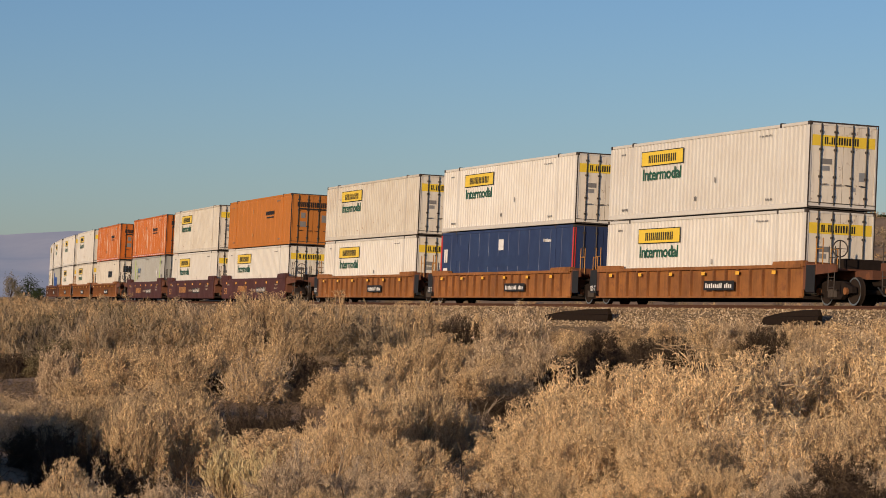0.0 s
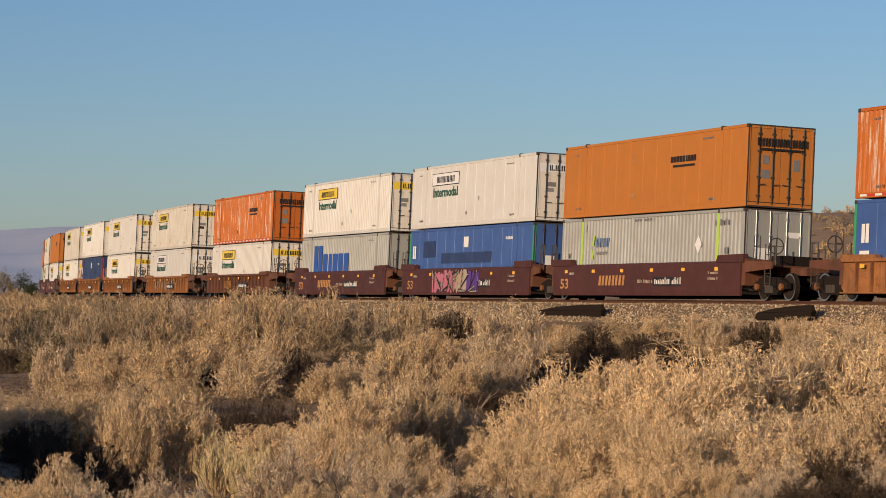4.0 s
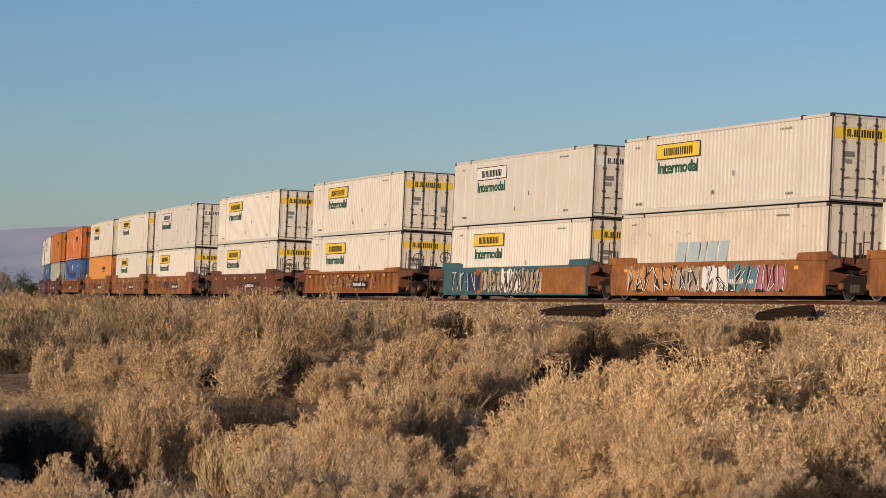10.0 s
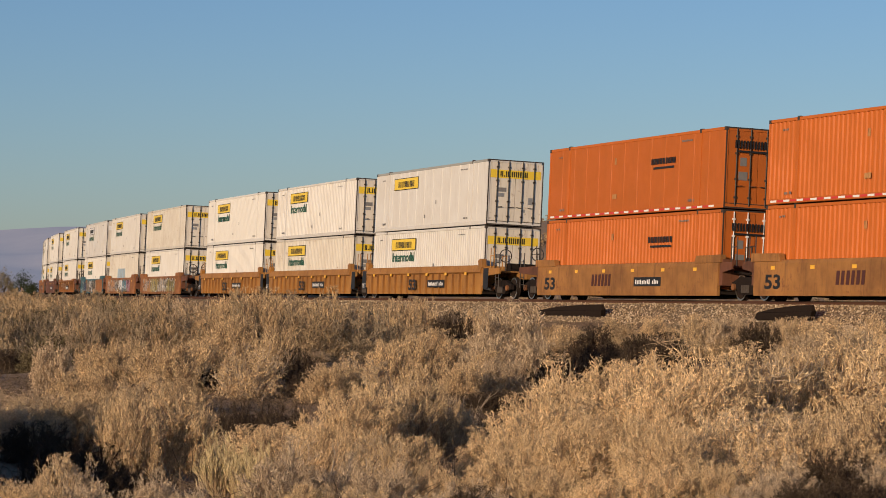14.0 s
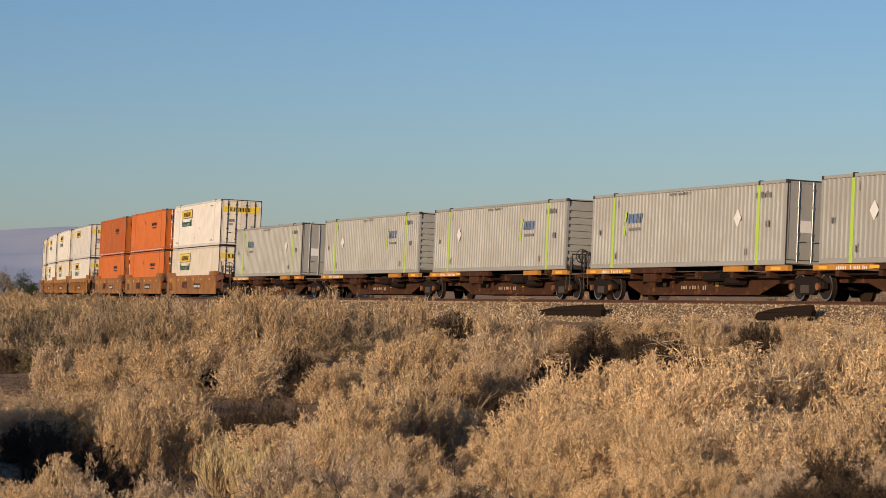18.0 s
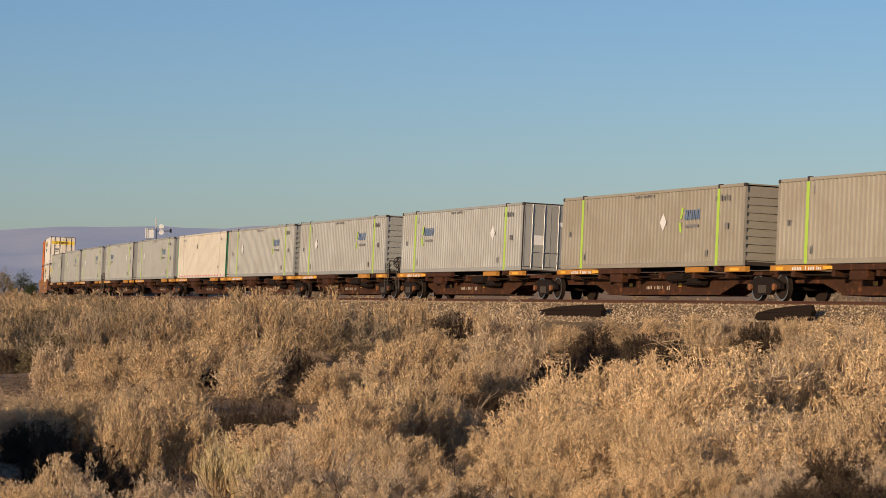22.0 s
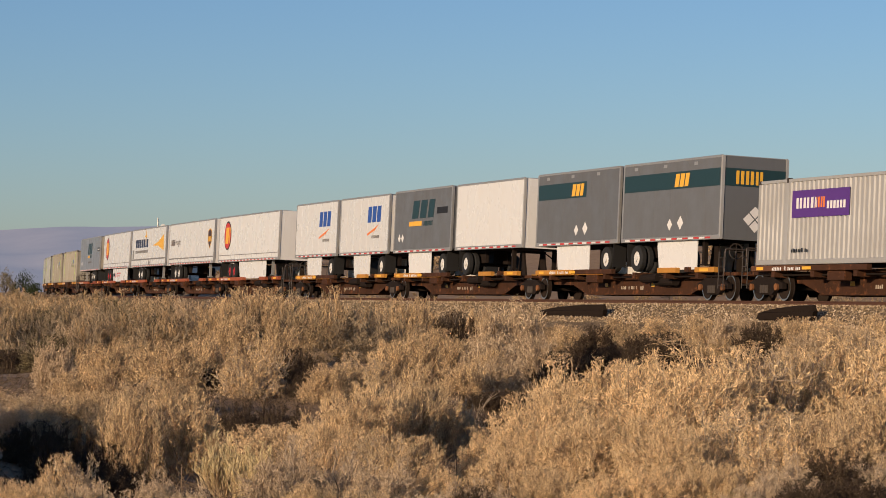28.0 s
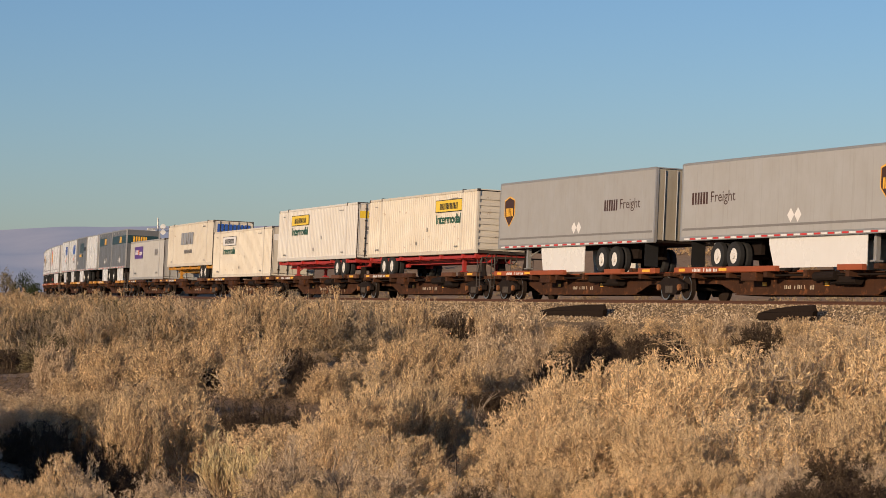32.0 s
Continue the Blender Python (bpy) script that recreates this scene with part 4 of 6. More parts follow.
            part("hinge_gear", Geo().box(*sorted((d * (h + 0.3), d * (half - 0.1))), -0.6, 0.6, 1.14, 1.5).rod((d * (h + 0.3), 1.0, 1.0), (d * half, 1.0, 0.9), 0.05), IRON, w)
    if not rear_end:
        make_bogie(w, -half_r)
    y = {"chord": 1.562, "ribbed": 1.585, "smooth": 1.522}[style]
    for s in (1, -1):
        g = Geo()
        for i in range(6):
            u = 1.2 + 2.7 * i
            u_box(L, s, u, u + 0.28, 1.02, 1.14, y + 0.008 if style == "chord" else y, 0.004, 0, g)
        if s > 0:
            part("yellow_reflectors", g, GOLD, w)
    if plate:
        part("number_board", u_box(L, 1, 9.6, 12.0, 0.48, 0.82, y + 0.03 if style == "ribbed" else y), BLACK, w, "black board with white number bars")
        part("number_bars", small_marks(L, 1, y + 0.036 if style == "ribbed" else y + 0.006, [(9.75, 0.56, 2.1, 0.18)]), WHITE_INK, w)
    if art:
        art(w, L, y)
    return w


def art_big(number=True, logo=None, u=8.2):
    def art(w, L, y):
        if number:
            word_on(w, "53", L, 1, u - 1.4, u - 0.3, 0.36, 0.86, y + 0.006, BLACK, bold=0.03)
        if logo:
            part("brand_blocks", block_word(L, 1, 5.6, 7.4, 0.5, 0.95, y + 0.008, [1, 1, 1], 0.1), logo, w)
    return art


def art_rust(seed):
    def art(w, L, y):
        tag(w, seed, 12.0, 13.6, 0.3, 1.2, y + 0.006, L, CREAM_INK, 5)
        for k, u in enumerate((2.0, 3.6, 5.0, 9.6, 14.6)):
            tag(w, 30 + 7 * seed + k, u, u + 1.3, 0.45, 1.2, y + 0.005, L, BLACK, 3)
        g = Geo()
        for u in (2.9, 9.2, 11.3, 15.6):
            u_box(L, 1, u, u + 0.28, 0.2, 1.15, y + 0.001, 0.003, 0, g)
        part("grease_smears", g, RUST_BROWN, w)
        part("brand_panel", u_box(L, 1, 6.2, 8.8, 0.45, 1.05, y + 0.004), PEACH_INK if seed % 2 else RUST_ORANGE, w)
        part("brand_blocks", block_word(L, 1, 6.6, 8.4, 0.52, 0.98, y + 0.009, [1, 1, 1], 0.1), BNSF, w)
        word_on(w, "53", L, 1, 0.6, 1.5, 0.4, 0.8, y + 0.006, BLACK)
    return art


def art_spray(seed, u0, u1, colours, n):
    def art(w, L, y):
        scrawl(w, seed, u0, u1, 0.22, 1.28, y + 0.008, L, colours, n)
    return art


def art_tags(seed):
    def art(w, L, y):
        for k in range(7):
            u = 4.2 + 1.35 * k
            tag(w, seed + k, u, u + 1.0, 0.34, 1.14, y + 0.008, L, CREAM_INK, 3)
    return art


def art_teal(w, L, y):
    part("rust_patch", u_box(L, 1, 11.6, L - 0.1, 0.2, 1.28, y + 0.002), RUST_ORANGE, w, "rusty repainted end of the side")
    part("rust_patch", u_box(L, 1, 4.2, 5.0, 0.2, 1.28, y + 0.002), RUST_RED, w)
    scrawl(w, 13, 1.2, 4.8, 0.24, 1.2, y + 0.008, L, [TEAL_CAR, NAVY], 4)
    scrawl(w, 14, 5.0, 12.0, 0.18, 1.3, y + 0.012, L, [CREAM_INK, WHITE_INK, CREAM_INK], 13)


def art_maroon(seed, pink):
    def art(w, L, y):
        word_on(w, "53", L, 1, 0.8, 1.6, 0.4, 0.8, y + 0.006, PEACH_INK)
        part("brand_blocks", block_word(L, 1, 4.6, 7.0, 0.52, 0.9, y + 0.006, [1, 1, 1, 1], 0.15), PEACH_INK, w)
        part("stencils", small_marks(L, 1, y + 0.006, [(8.2, 0.6, 1.4, 0.14), (10.2, 0.55, 1.9, 0.26), (14.2, 0.9, 0.8, 0.1), (14.2, 0.7, 0.8, 0.1), (1.5, 0.95, 0.7, 0.1)]), CREAM_INK, w)
        if pink:
            scrawl(w, seed, 4.4, 10.6, 0.2, 1.32, y + 0.012, L, [PINK_INK, PINK_INK, CREAM_INK, PURPLE], 5)
    return art


def make_spine(label, front_end, rear_end, half_f, half_r, deck=DECK, trailer=0):
    """One platform of a spine car; trailer is 1 or -1 for a wheel deck towards the front or the back."""
    w = thing("spine_car", label, "rail car", "cars of the train")
    xf, xr = half_f - (0.75 if front_end else 0.1), -half_r + (0.75 if rear_end else 0.1)
    belly = [(xr, 0.62), (-6.2, 0.60), (-4.9, 0.24), (4.9, 0.24), (6.2, 0.60), (xf, 0.62), (xf, 0.94), (xr, 0.94)]
    part("centre_sill", Geo().slab(belly, -0.52, 0.52), SPINE, w, "rusty fish-bellied centre sill")
    part("sill_flange", Geo().box(xr + 0.05, xf - 0.05, -0.66, 0.66, 0.94, 0.98), SPINE, w)
    part("lower_flange", Geo().box(-4.85, 4.85, -0.62, 0.62, 0.205, 0.238), SPINE, w)
    for i, x in enumerate((-6.9, -4.2, -1.4, 1.4, 4.2, 6.9)):
        g = Geo()
        g.slab([(x - 0.12, 0.78), (x + 0.12, 0.78), (x + 0.12, 1.02), (x - 0.12, 1.02)], -1.28, 1.28)
        part("cross_arm", g, SPINE, w)
    for s in (1, -1):
        for x0, x1 in ((4.6, 8.4), (0.6, 4.3), (-5.2, -3.6), (-8.4, -6.8)):
            part("deck_edge", Geo().cbox(x0, x1, *sorted((s * 1.16, s * 1.33)), 0.98, 1.17, 0.015), deck if x0 != 0.6 or deck is DECK_RED else SPINE, w, "painted steel deck edge")
        g = Geo()
        u_box(16.8, s, 0.4, 0.9, 1.02, 1.12, 1.332, 0.004, 0, g)
        u_box(16.8, s, 3.6, 4.2, 1.02, 1.12, 1.332, 0.004, 0, g)
        u_box(16.8, s, 15.6, 16.3, 1.02, 1.12, 1.332, 0.004, 0, g)
        for u in (5.4, 9.8):
            u_box(16.8, s, u, u + 0.3, 0.52, 0.66, 0.523, 0.004, 0, g)
        if s < 0:
            continue
        part("yellow_reflectors", g, GOLD, w)
        part("number_bars", small_marks(16.8, s, 1.333, [(1.3, 1.0, 0.9, 0.13), (2.4, 1.0, 1.1, 0.13)]), WHITE_INK, w)
    part("brake_pipe", Geo().rod((-8.2, 0.95, 0.86), (8.2, 0.95, 0.86), 0.035, 6).rod((-3.0, 0.98, 0.84), (-1.6, 0.98, 0.80), 0.16, 10), IRON, w)
    part("tool_box", Geo().cbox(2.1, 3.2, 1.0, 1.27, 0.66, 0.97, 0.02), SPINE, w)
    part("stencil_bars", small_marks(16.8, 1, 0.523, [(7.0, 0.42, 0.5, 0.14), (7.7, 0.42, 0.8, 0.14), (8.8, 0.40, 0.35, 0.18)]), CREAM_INK, w)
    part("brake_reservoir", Geo().rod((-4.1, 0.78, 0.70), (-2.9, 0.78, 0.70), 0.17, 10).rod((-2.7, 0.74, 0.66), (-2.3, 0.74, 0.66), 0.11, 8), IRON, w)
    for x in (7.95, -7.95, 6.0, -6.0):
        for s in (1, -1):
            part("pedestal", Geo().cbox(x - 0.16, x + 0.16, *sorted((s * 1.0, s * 1.28)), 1.0, 1.185, 0.02), SPINE, w)
    for d, end, half in ((1, front_end, half_f), (-1, rear_end, half_r)):
        part("end_frame", Geo().box(*sorted((d * 7.6, d * (half - 0.4))), -0.9, 0.9, 0.88, 1.0), SPINE, w)
        if end:
            make_bogie(w, d * (half - 2.0))
            make_coupler(w, d * half, d)
            make_ladder(w, d * (half - 0.9), 1.3, 0.4, 1.7, RODS)
            make_handwheel(w, d * (half - 1.2), 0.6, 1.75)
            part("end_rail", Geo().rod((d * (half - 0.8), -1.2, 1.0), (d * (half - 0.8), -1.2, 1.8)).rod((d * (half - 0.8), 1.2, 1.0), (d * (half - 0.8), 1.2, 1.8)).rod((d * (half - 0.8), -1.2, 1.8), (d * (half - 0.8), 1.2, 1.8)), RODS, w)
    if not rear_end:
        make_bogie(w, -half_r)
    if trailer:
        x0, x1 = sorted((trailer * 1.6, trailer * 8.2))
        part("wheel_deck", Geo().cbox(x0, x1, -1.3, 1.3, 0.96, 1.04, 0.01), deck, w, "red-oxide steel wheel deck")
        part("hitch_stand", Geo().slab([(-trailer * 6.2, 0.9), (-trailer * 7.3, 0.9), (-trailer * 6.9, 2.05), (-trailer * 6.5, 2.05)], -0.5, -0.42)
             .slab([(-trailer * 6.2, 0.9), (-trailer * 7.3, 0.9), (-trailer * 6.9, 2.05), (-trailer * 6.5, 2.05)], 0.42, 0.5).box(*sorted((-trailer * 6.4, -trailer * 7.0)), -0.5, 0.5, 2.0, 2.08), IRON, w)
    return w


# ---- road trailers and chassis ----


def make_road_wheels(parent, xs, z, rim=RIM):
    for x in xs:
        for s in (1, -1):
            g = Geo()
            for y0, y1 in ((0.68, 0.93), (0.98, 1.23)):
                k = 20
                prof = [(0.50 * 0.55, y0 + 0.02), (0.47, y0), (0.50, y0 + 0.05), (0.50, y1 - 0.05), (0.47, y1), (0.50 * 0.55, y1 - 0.02)]
                n = len(g.v)
                for i in range(k):
                    a = i * 2 * math.pi / k
                    g.v += [(r * math.cos(a), s * y, r * math.sin(a)) for r, y in prof]
                m = len(prof)
                for i in range(k):
                    for j in range(m - 1):
                        g.f.append((n + i * m + j, n + i * m + j + 1, n + ((i + 1) % k) * m + j + 1, n + ((i + 1) % k) * m + j))
            t = part("tyre", g, RUBBER, parent, "", pose(x, 0, z + 0.5))
            r = Geo().rod((0, s * 1.02, 0), (0, s * 1.19, 0), 0.29, 16).rod((0, s * 1.19, 0), (0, s * 1.25, 0), 0.11, 10)
            part("rim", r, rim, t)
        part("axle", Geo().rod((x, -1.0, z + 0.5), (x, 1.0, z + 0.5), 0.07, 8), IRON, parent)


def make_trailer(label, length, skin, z0, z1, nose, dress, skirt=None, rim=RIM, wheels=None, roof_mat=None, two_axles=True, nose_round=0.0):
    """A box trailer: nose is the end that carries the kingpin, 1 for forward, -1 for the back."""
    t = thing("box_trailer", label, "semi-trailer", "trailers on the train")
    h = length / 2
    W = 1.30
    top = roof_mat or STEEL
    for s in (1, -1):
        part("side_wall", Geo().box(-h + 0.12, h - 0.12, *sorted((s * (W - 0.04), s * W)), z0 + 0.16, z1 - 0.07), skin, t)
        part("bottom_rail", Geo().cbox(-h + 0.02, h - 0.02, *sorted((s * (W - 0.06), s * (W + 0.006))), z0, z0 + 0.16, 0.01), STEEL, t)
        part("top_rail", Geo().cbox(-h + 0.1, h - 0.1, *sorted((s * (W - 0.08), s * (W + 0.006))), z1 - 0.08, z1 + 0.02, 0.015), top, t)
        part("white_reflectors", dashes(length, s, z0 + 0.04, W + 0.008, 0, 0.4, 0.06), WHITE_INK, t)
        part("red_reflectors", dashes(length, s, z0 + 0.04, W + 0.008, 1, 0.4, 0.06), RED_INK, t)
        g = Geo()
        n = int(length / 1.22)
        for i in range(1, n):
            x = -h + length * i / n
            g.box(x - 0.02, x + 0.02, *sorted((s * W, s * (W + 0.003))), z0 + 0.17, z1 - 0.08)
        part("wall_seams", g, skin, t)
        for x in (-h, h - 0.12):
            part("corner_post", Geo().cbox(x, x + 0.12, *sorted((s * (W - 0.10), s * (W + 0.004))), z0, z1, 0.03), STEEL if x * nose < 0 else top if nose_round == 0 else SILVER, t)
    part("roof", Geo().box(-h + 0.1, h - 0.1, -W + 0.08, W - 0.08, z1 - 0.03, z1 + 0.012), top, t)
    part("floor", Geo().box(-h + 0.05, h - 0.05, -W + 0.06, W - 0.06, z0 + 0.02, z0 + 0.14), IRON, t)
    xe = nose * (h - 0.03)
    part("nose_wall", Geo().box(*sorted((xe, xe - nose * 0.06)), -W + 0.1, W - 0.1, z0, z1 - 0.02), skin, t)
    xd = -nose * (h - 0.03)
    for s in (1, -1):
        # doors of grey trailers take a warmer grey that stands in for sunlight
        d = part("door", Geo().cbox(*sorted((xd, xd + nose * 0.05)), *sorted((s * 0.01, s * (W - 0.1))), z0 + 0.12, z1 - 0.06, 0.01), GREY_WARM if skin in (SILVER, SILVER_DARK) else skin, t)
        for y in (0.45, 0.95):
            part("lock_rod", Geo().rod((xd - nose * 0.05, s * y, z0 + 0.1), (xd - nose * 0.05, s * y, z1 - 0.1), 0.02, 5), STEEL, d)
    wx = wheels if wheels is not None else ([-nose * (h - 2.2), -nose * (h - 3.45)] if two_axles else [-nose * (h - 1.3)])
    wz = 1.05
    make_road_wheels(t, wx, wz, rim)
    part("slider_frame", Geo().box(min(wx) - 0.9, max(wx) + 0.9, -0.6, -0.45, wz + 0.55, z0).box(min(wx) - 0.9, max(wx) + 0.9, 0.45, 0.6, wz + 0.55, z0), IRON, t)
    for s in (1, -1):
        lx = nose * (h - (2.7 if two_axles else 1.9))
        part("landing_leg", Geo().box(lx - 0.09, lx + 0.09, *sorted((s * 0.85, s * 1.0)), wz + 0.25, z0).box(lx - 0.17, lx + 0.17, *sorted((s * 0.78, s * 1.07)), wz + 0.2, wz + 0.25)
             .rod((lx, s * 0.92, wz + 0.7), (lx - nose * 0.9, s * 0.7, z0), 0.03), STEEL if two_axles else IRON, t)
        part("mud_flap", Geo().box(*sorted((-nose * (h - 0.9 if two_axles else h - 0.5), -nose * (h - 0.92 if two_axles else h - 0.52))), *sorted((s * 0.7, s * 1.25)), wz + 0.2, z0), BLACK, t)
        if skirt:
            a, b = skirt
            part("side_skirt", Geo().slab([(a, wz + 0.05), (b - (b - a) * 0.06, wz + 0.05), (b, z0 - 0.2), (b, z0), (a, z0)], *sorted((s * 1.14, s * 1.17))), WHITE_NEW, t, "white plastic side skirt")
    if dress:
        dress(t, length, W + 0.004)
    return t


def diamond(length, s, u, z, r, out, geo=None):
    g = geo or Geo()
    x = length / 2 - u
    return g.slab([(x - r, z), (x, z - r), (x + r, z), (x, z + r)], *sorted((s * out, s * (out + 0.004))))


def ring(length, s, u, z, rx, rz, out, material, parent, name="emblem"):
    g = Geo()
    x = length / 2 - u
    g.slab([(x + rx * math.cos(i * math.pi / 12), z + rz * math.sin(i * math.pi / 12)) for i in range(24)], *sorted((s * out, s * (out + 0.004))))
    part(name, g, material, parent)


def dress_abf(t, L, o):
    for s in (1, -1):
        part("brand_blocks", block_word(L, s, 6.4, 9.6, 3.5, 4.45, o, [1, 1, 0.9], 0.25), DARK_TEAL, t)
        part("brand_stripe", u_box(L, s, 6.2, 8.0, 3.2, 3.4, o, 0.004, 0.2), GOLD, t)
        part("service_word", block_word(L, s, 8.3, 9.3, 3.2, 3.42, o, [0.6] * 7), DARK_TEAL, t)
        part("brand_line", block_word(L, s, 6.8, 9.6, 2.75, 2.9, o, [0.6] * 12), GREY_INK, t)
        part("black_label", u_box(L, s, 14.1, 15.8, 3.7, 4.0, o), BLACK, t)
        part("label_words", block_word(L, s, 14.3, 15.6, 3.78, 3.9, o + 0.005, [0.6] * 8), WHITE_INK, t)
        part("hazard_diamond", diamond(L, s, 1.3, 2.75, 0.22, o, diamond(L, s, 1.9, 2.75, 0.22, o)), WHITE_INK, t)


def dress_estes(skirt_words):
    def dress(t, L, o):
        for s in (1, -1):
            ring(L, s, 2.55, 3.75, 0.98, 0.90, o, BLACK, t)
            ring(L, s, 2.5, 3.75, 0.88, 0.80, o + 0.005, RED_INK, t)
            part("emblem_letter", block_word(L, s, 1.95, 3.15, 3.25, 4.25, o + 0.01, [1.0, 0.2], 0.15), GOLD, t)
            part("wall_line", u_box(L, s, 0.2, L - 0.2, 2.52, 2.56, o), GREY_INK, t)
            if skirt_words:
                part("skirt_words", block_word(L, s, 5.9, 7.0, 1.5, 1.75, 1.175, [1, 1, 1, 1, 1]), BLACK, t)
                ring(L, s, 7.5, 1.6, 0.2, 0.2, 1.175, RED_INK, t)
                part("skirt_lines", small_marks(L, s, 1.175, [(8.0, 1.7, 2.4, 0.1), (8.0, 1.5, 1.8, 0.1)]), RED_INK, t)
    return dress


def dress_polaris(t, L, o):
    for s in (1, -1):
        part("brand_blocks", block_word(L, s, 2.1, 8.0, 3.55, 4.15, o, [1, 1, 0.8, 1, 1, 0.3, 1], 0.0), NAVY_INK, t)
        x = L / 2 - 6.95
        part("star_emblem", Geo().slab([(x - 0.55, 4.35), (x - 0.1, 4.25), (x, 3.6), (x + 0.1, 4.25), (x + 0.55, 4.35), (x + 0.1, 4.45), (x, 4.85), (x - 0.1, 4.45)], *sorted((s * (o + 0.006), s * (o + 0.01)))), GOLD, t)
        part("service_word", block_word(L, s, 2.0, 8.0, 3.15, 3.35, o, [0.6] * 20), GREY_INK, t)
        a, b = L / 2 - 10.2, L / 2 - 15.2
        part("swoosh", Geo().slab([(a, 3.62), (a - 2.5, 3.58), (b, 3.2), (b, 4.35), (a - 2.5, 3.85)], *sorted((s * o, s * (o + 0.004)))), GOLD, t)
        part("code_label", u_box(L, s, 0.6, 1.2, 2.75, 3.4, o), GREY_INK, t)
        part("wall_line", u_box(L, s, 0.2, L - 0.2, 2.62, 2.72, o), GREY_INK, t)
        part("hazard_diamond", diamond(L, s, 8.7, 2.42, 0.2, o + 0.004, diamond(L, s, 9.3, 2.42, 0.2, o + 0.004)), GREY_INK, t)


def dress_ups(u_shield, u_word, side_marks=True):
    def dress(t, L, o):
        for s in (1, -1):
            x = L / 2 - u_shield
            out = [(x - 0.55, 4.15), (x - 0.55, 3.55), (x, 3.1), (x + 0.55, 3.55), (x + 0.55, 4.15), (x, 4.3)]
            part("shield_emblem", Geo().slab([(x + (px - x) * 1.1, 3.7 + (pz - 3.7) * 1.1) for px, pz in out], *sorted((s * o, s * (o + 0.004)))), GOLD, t)
            part("shield_face", Geo().slab(out, *sorted((s * (o + 0.005), s * (o + 0.009)))), BROWN_INK, t)
            part("shield_blocks", block_word(L, s, u_shield - 0.42, u_shield + 0.42, 3.5, 3.85, o + 0.012, [1, 1, 1]), GOLD, t)
            word_on(t, "Freight", L, s, u_word + 1.5, u_word + 3.4, 3.35, 3.85, o, BROWN_INK, bold=0.0)
            part("brand_blocks", block_word(L, s, u_word, u_word + 1.25, 3.42, 3.85, o, [1, 1, 1]), BROWN_INK, t)
            part("wall_line", u_box(L, s, 0.2, L - 0.2, 2.50, 2.58, o), GREY_INK, t)
            part("hazard_diamond", diamond(L, s, 8.4, 2.85, 0.24, o, diamond(L, s, 8.9, 2.85, 0.24, o)), WHITE_INK, t)
    return dress


def dress_yrc(t, L, o):
    for s in (1, -1):
        part("brand_blocks", block_word(L, s, 4.9, 7.1, 3.75, 4.55, o, [1, 1, 1], 0.1), BLUE_INK, t)
        x = L / 2 - 4.9
        part("swoosh", Geo().slab([(x, 3.1), (x, 3.2), (x - 2.1, 3.65), (x - 1.5, 3.45), (x - 0.9, 3.12), (x - 1.3, 3.35)][::-1], *sorted((s * o, s * (o + 0.004)))), ORANGE_INK, t)
        part("service_word", block_word(L, s, 5.7, 7.0, 2.95, 3.1, o, [0.7] * 7), GREY_INK, t)


def dress_band(u_plate):
    def dress(t, L, o):
        for s in (1, -1):
            part("teal_band", u_box(L, s, 0.15 if u_plate > 4 else 0.15, L - 0.15 if u_plate > 4 else 5.2, 4.05, 4.68, o), DARK_TEAL, t)
            part("brand_blocks", block_word(L, s, u_plate, u_plate + 1.15, 4.12, 4.6, o + 0.005, [1, 1, 0.9], 0.25), GOLD, t)
            part("hazard_diamond", diamond(L, s, 4.3, 2.75, 0.22, o, diamond(L, s, 5.2, 2.8, 0.26, o)), WHITE_INK, t)
            part("marker_lamps", u_box(L, s, 1.0, 1.3, 4.86, 4.98, o, geo=u_box(L, s, 3.6, 3.9, 4.86, 4.98, o, geo=u_box(L, s, 6.2, 6.5, 4.86, 4.98, o))), STEEL, t)
        x = -L / 2 + 0.026
        part("nose_band", on_end(x, -1.2, 1.2, 4.05, 4.68), DARK_TEAL, t)
        part("nose_name", end_blocks(x - 0.01, -0.3, 0.75, 4.12, 4.6, [1, 1, 0.9]), GOLD, t)
        g = Geo()
        for y, z in ((0.2, 2.9), (-0.05, 3.15), (-0.3, 2.9), (-0.05, 2.65)):
            g.face([(x - 0.008, y + 0.22, z), (x - 0.008, y, z - 0.22), (x - 0.008, y - 0.22, z), (x - 0.008, y, z + 0.22)])
        part("hazard_diamonds", g, WHITE_INK, t)
    return dress


def dress_abf_pup(t, L, o):
    for s in (1, -1):
        part("brand_blocks", block_word(L, s, 2.7, 5.9, 3.75, 4.6, o, [1, 1, 0.9], 0.25), DARK_TEAL, t)
        part("brand_stripe", u_box(L, s, 2.3, 4.2, 3.4, 3.62, o, 0.004, 0.2), GOLD, t)
        part("service_word", block_word(L, s, 4.5, 5.8, 3.38, 3.6, o, [0.6] * 7), DARK_TEAL, t)
        part("black_label", u_box(L, s, 6.4, 7.9, 3.9, 4.2, o), BLACK, t)
        part("hazard_diamond", diamond(L, s, 0.9, 2.85, 0.2, o, diamond(L, s, 1.4, 2.85, 0.2, o)), WHITE_INK, t)


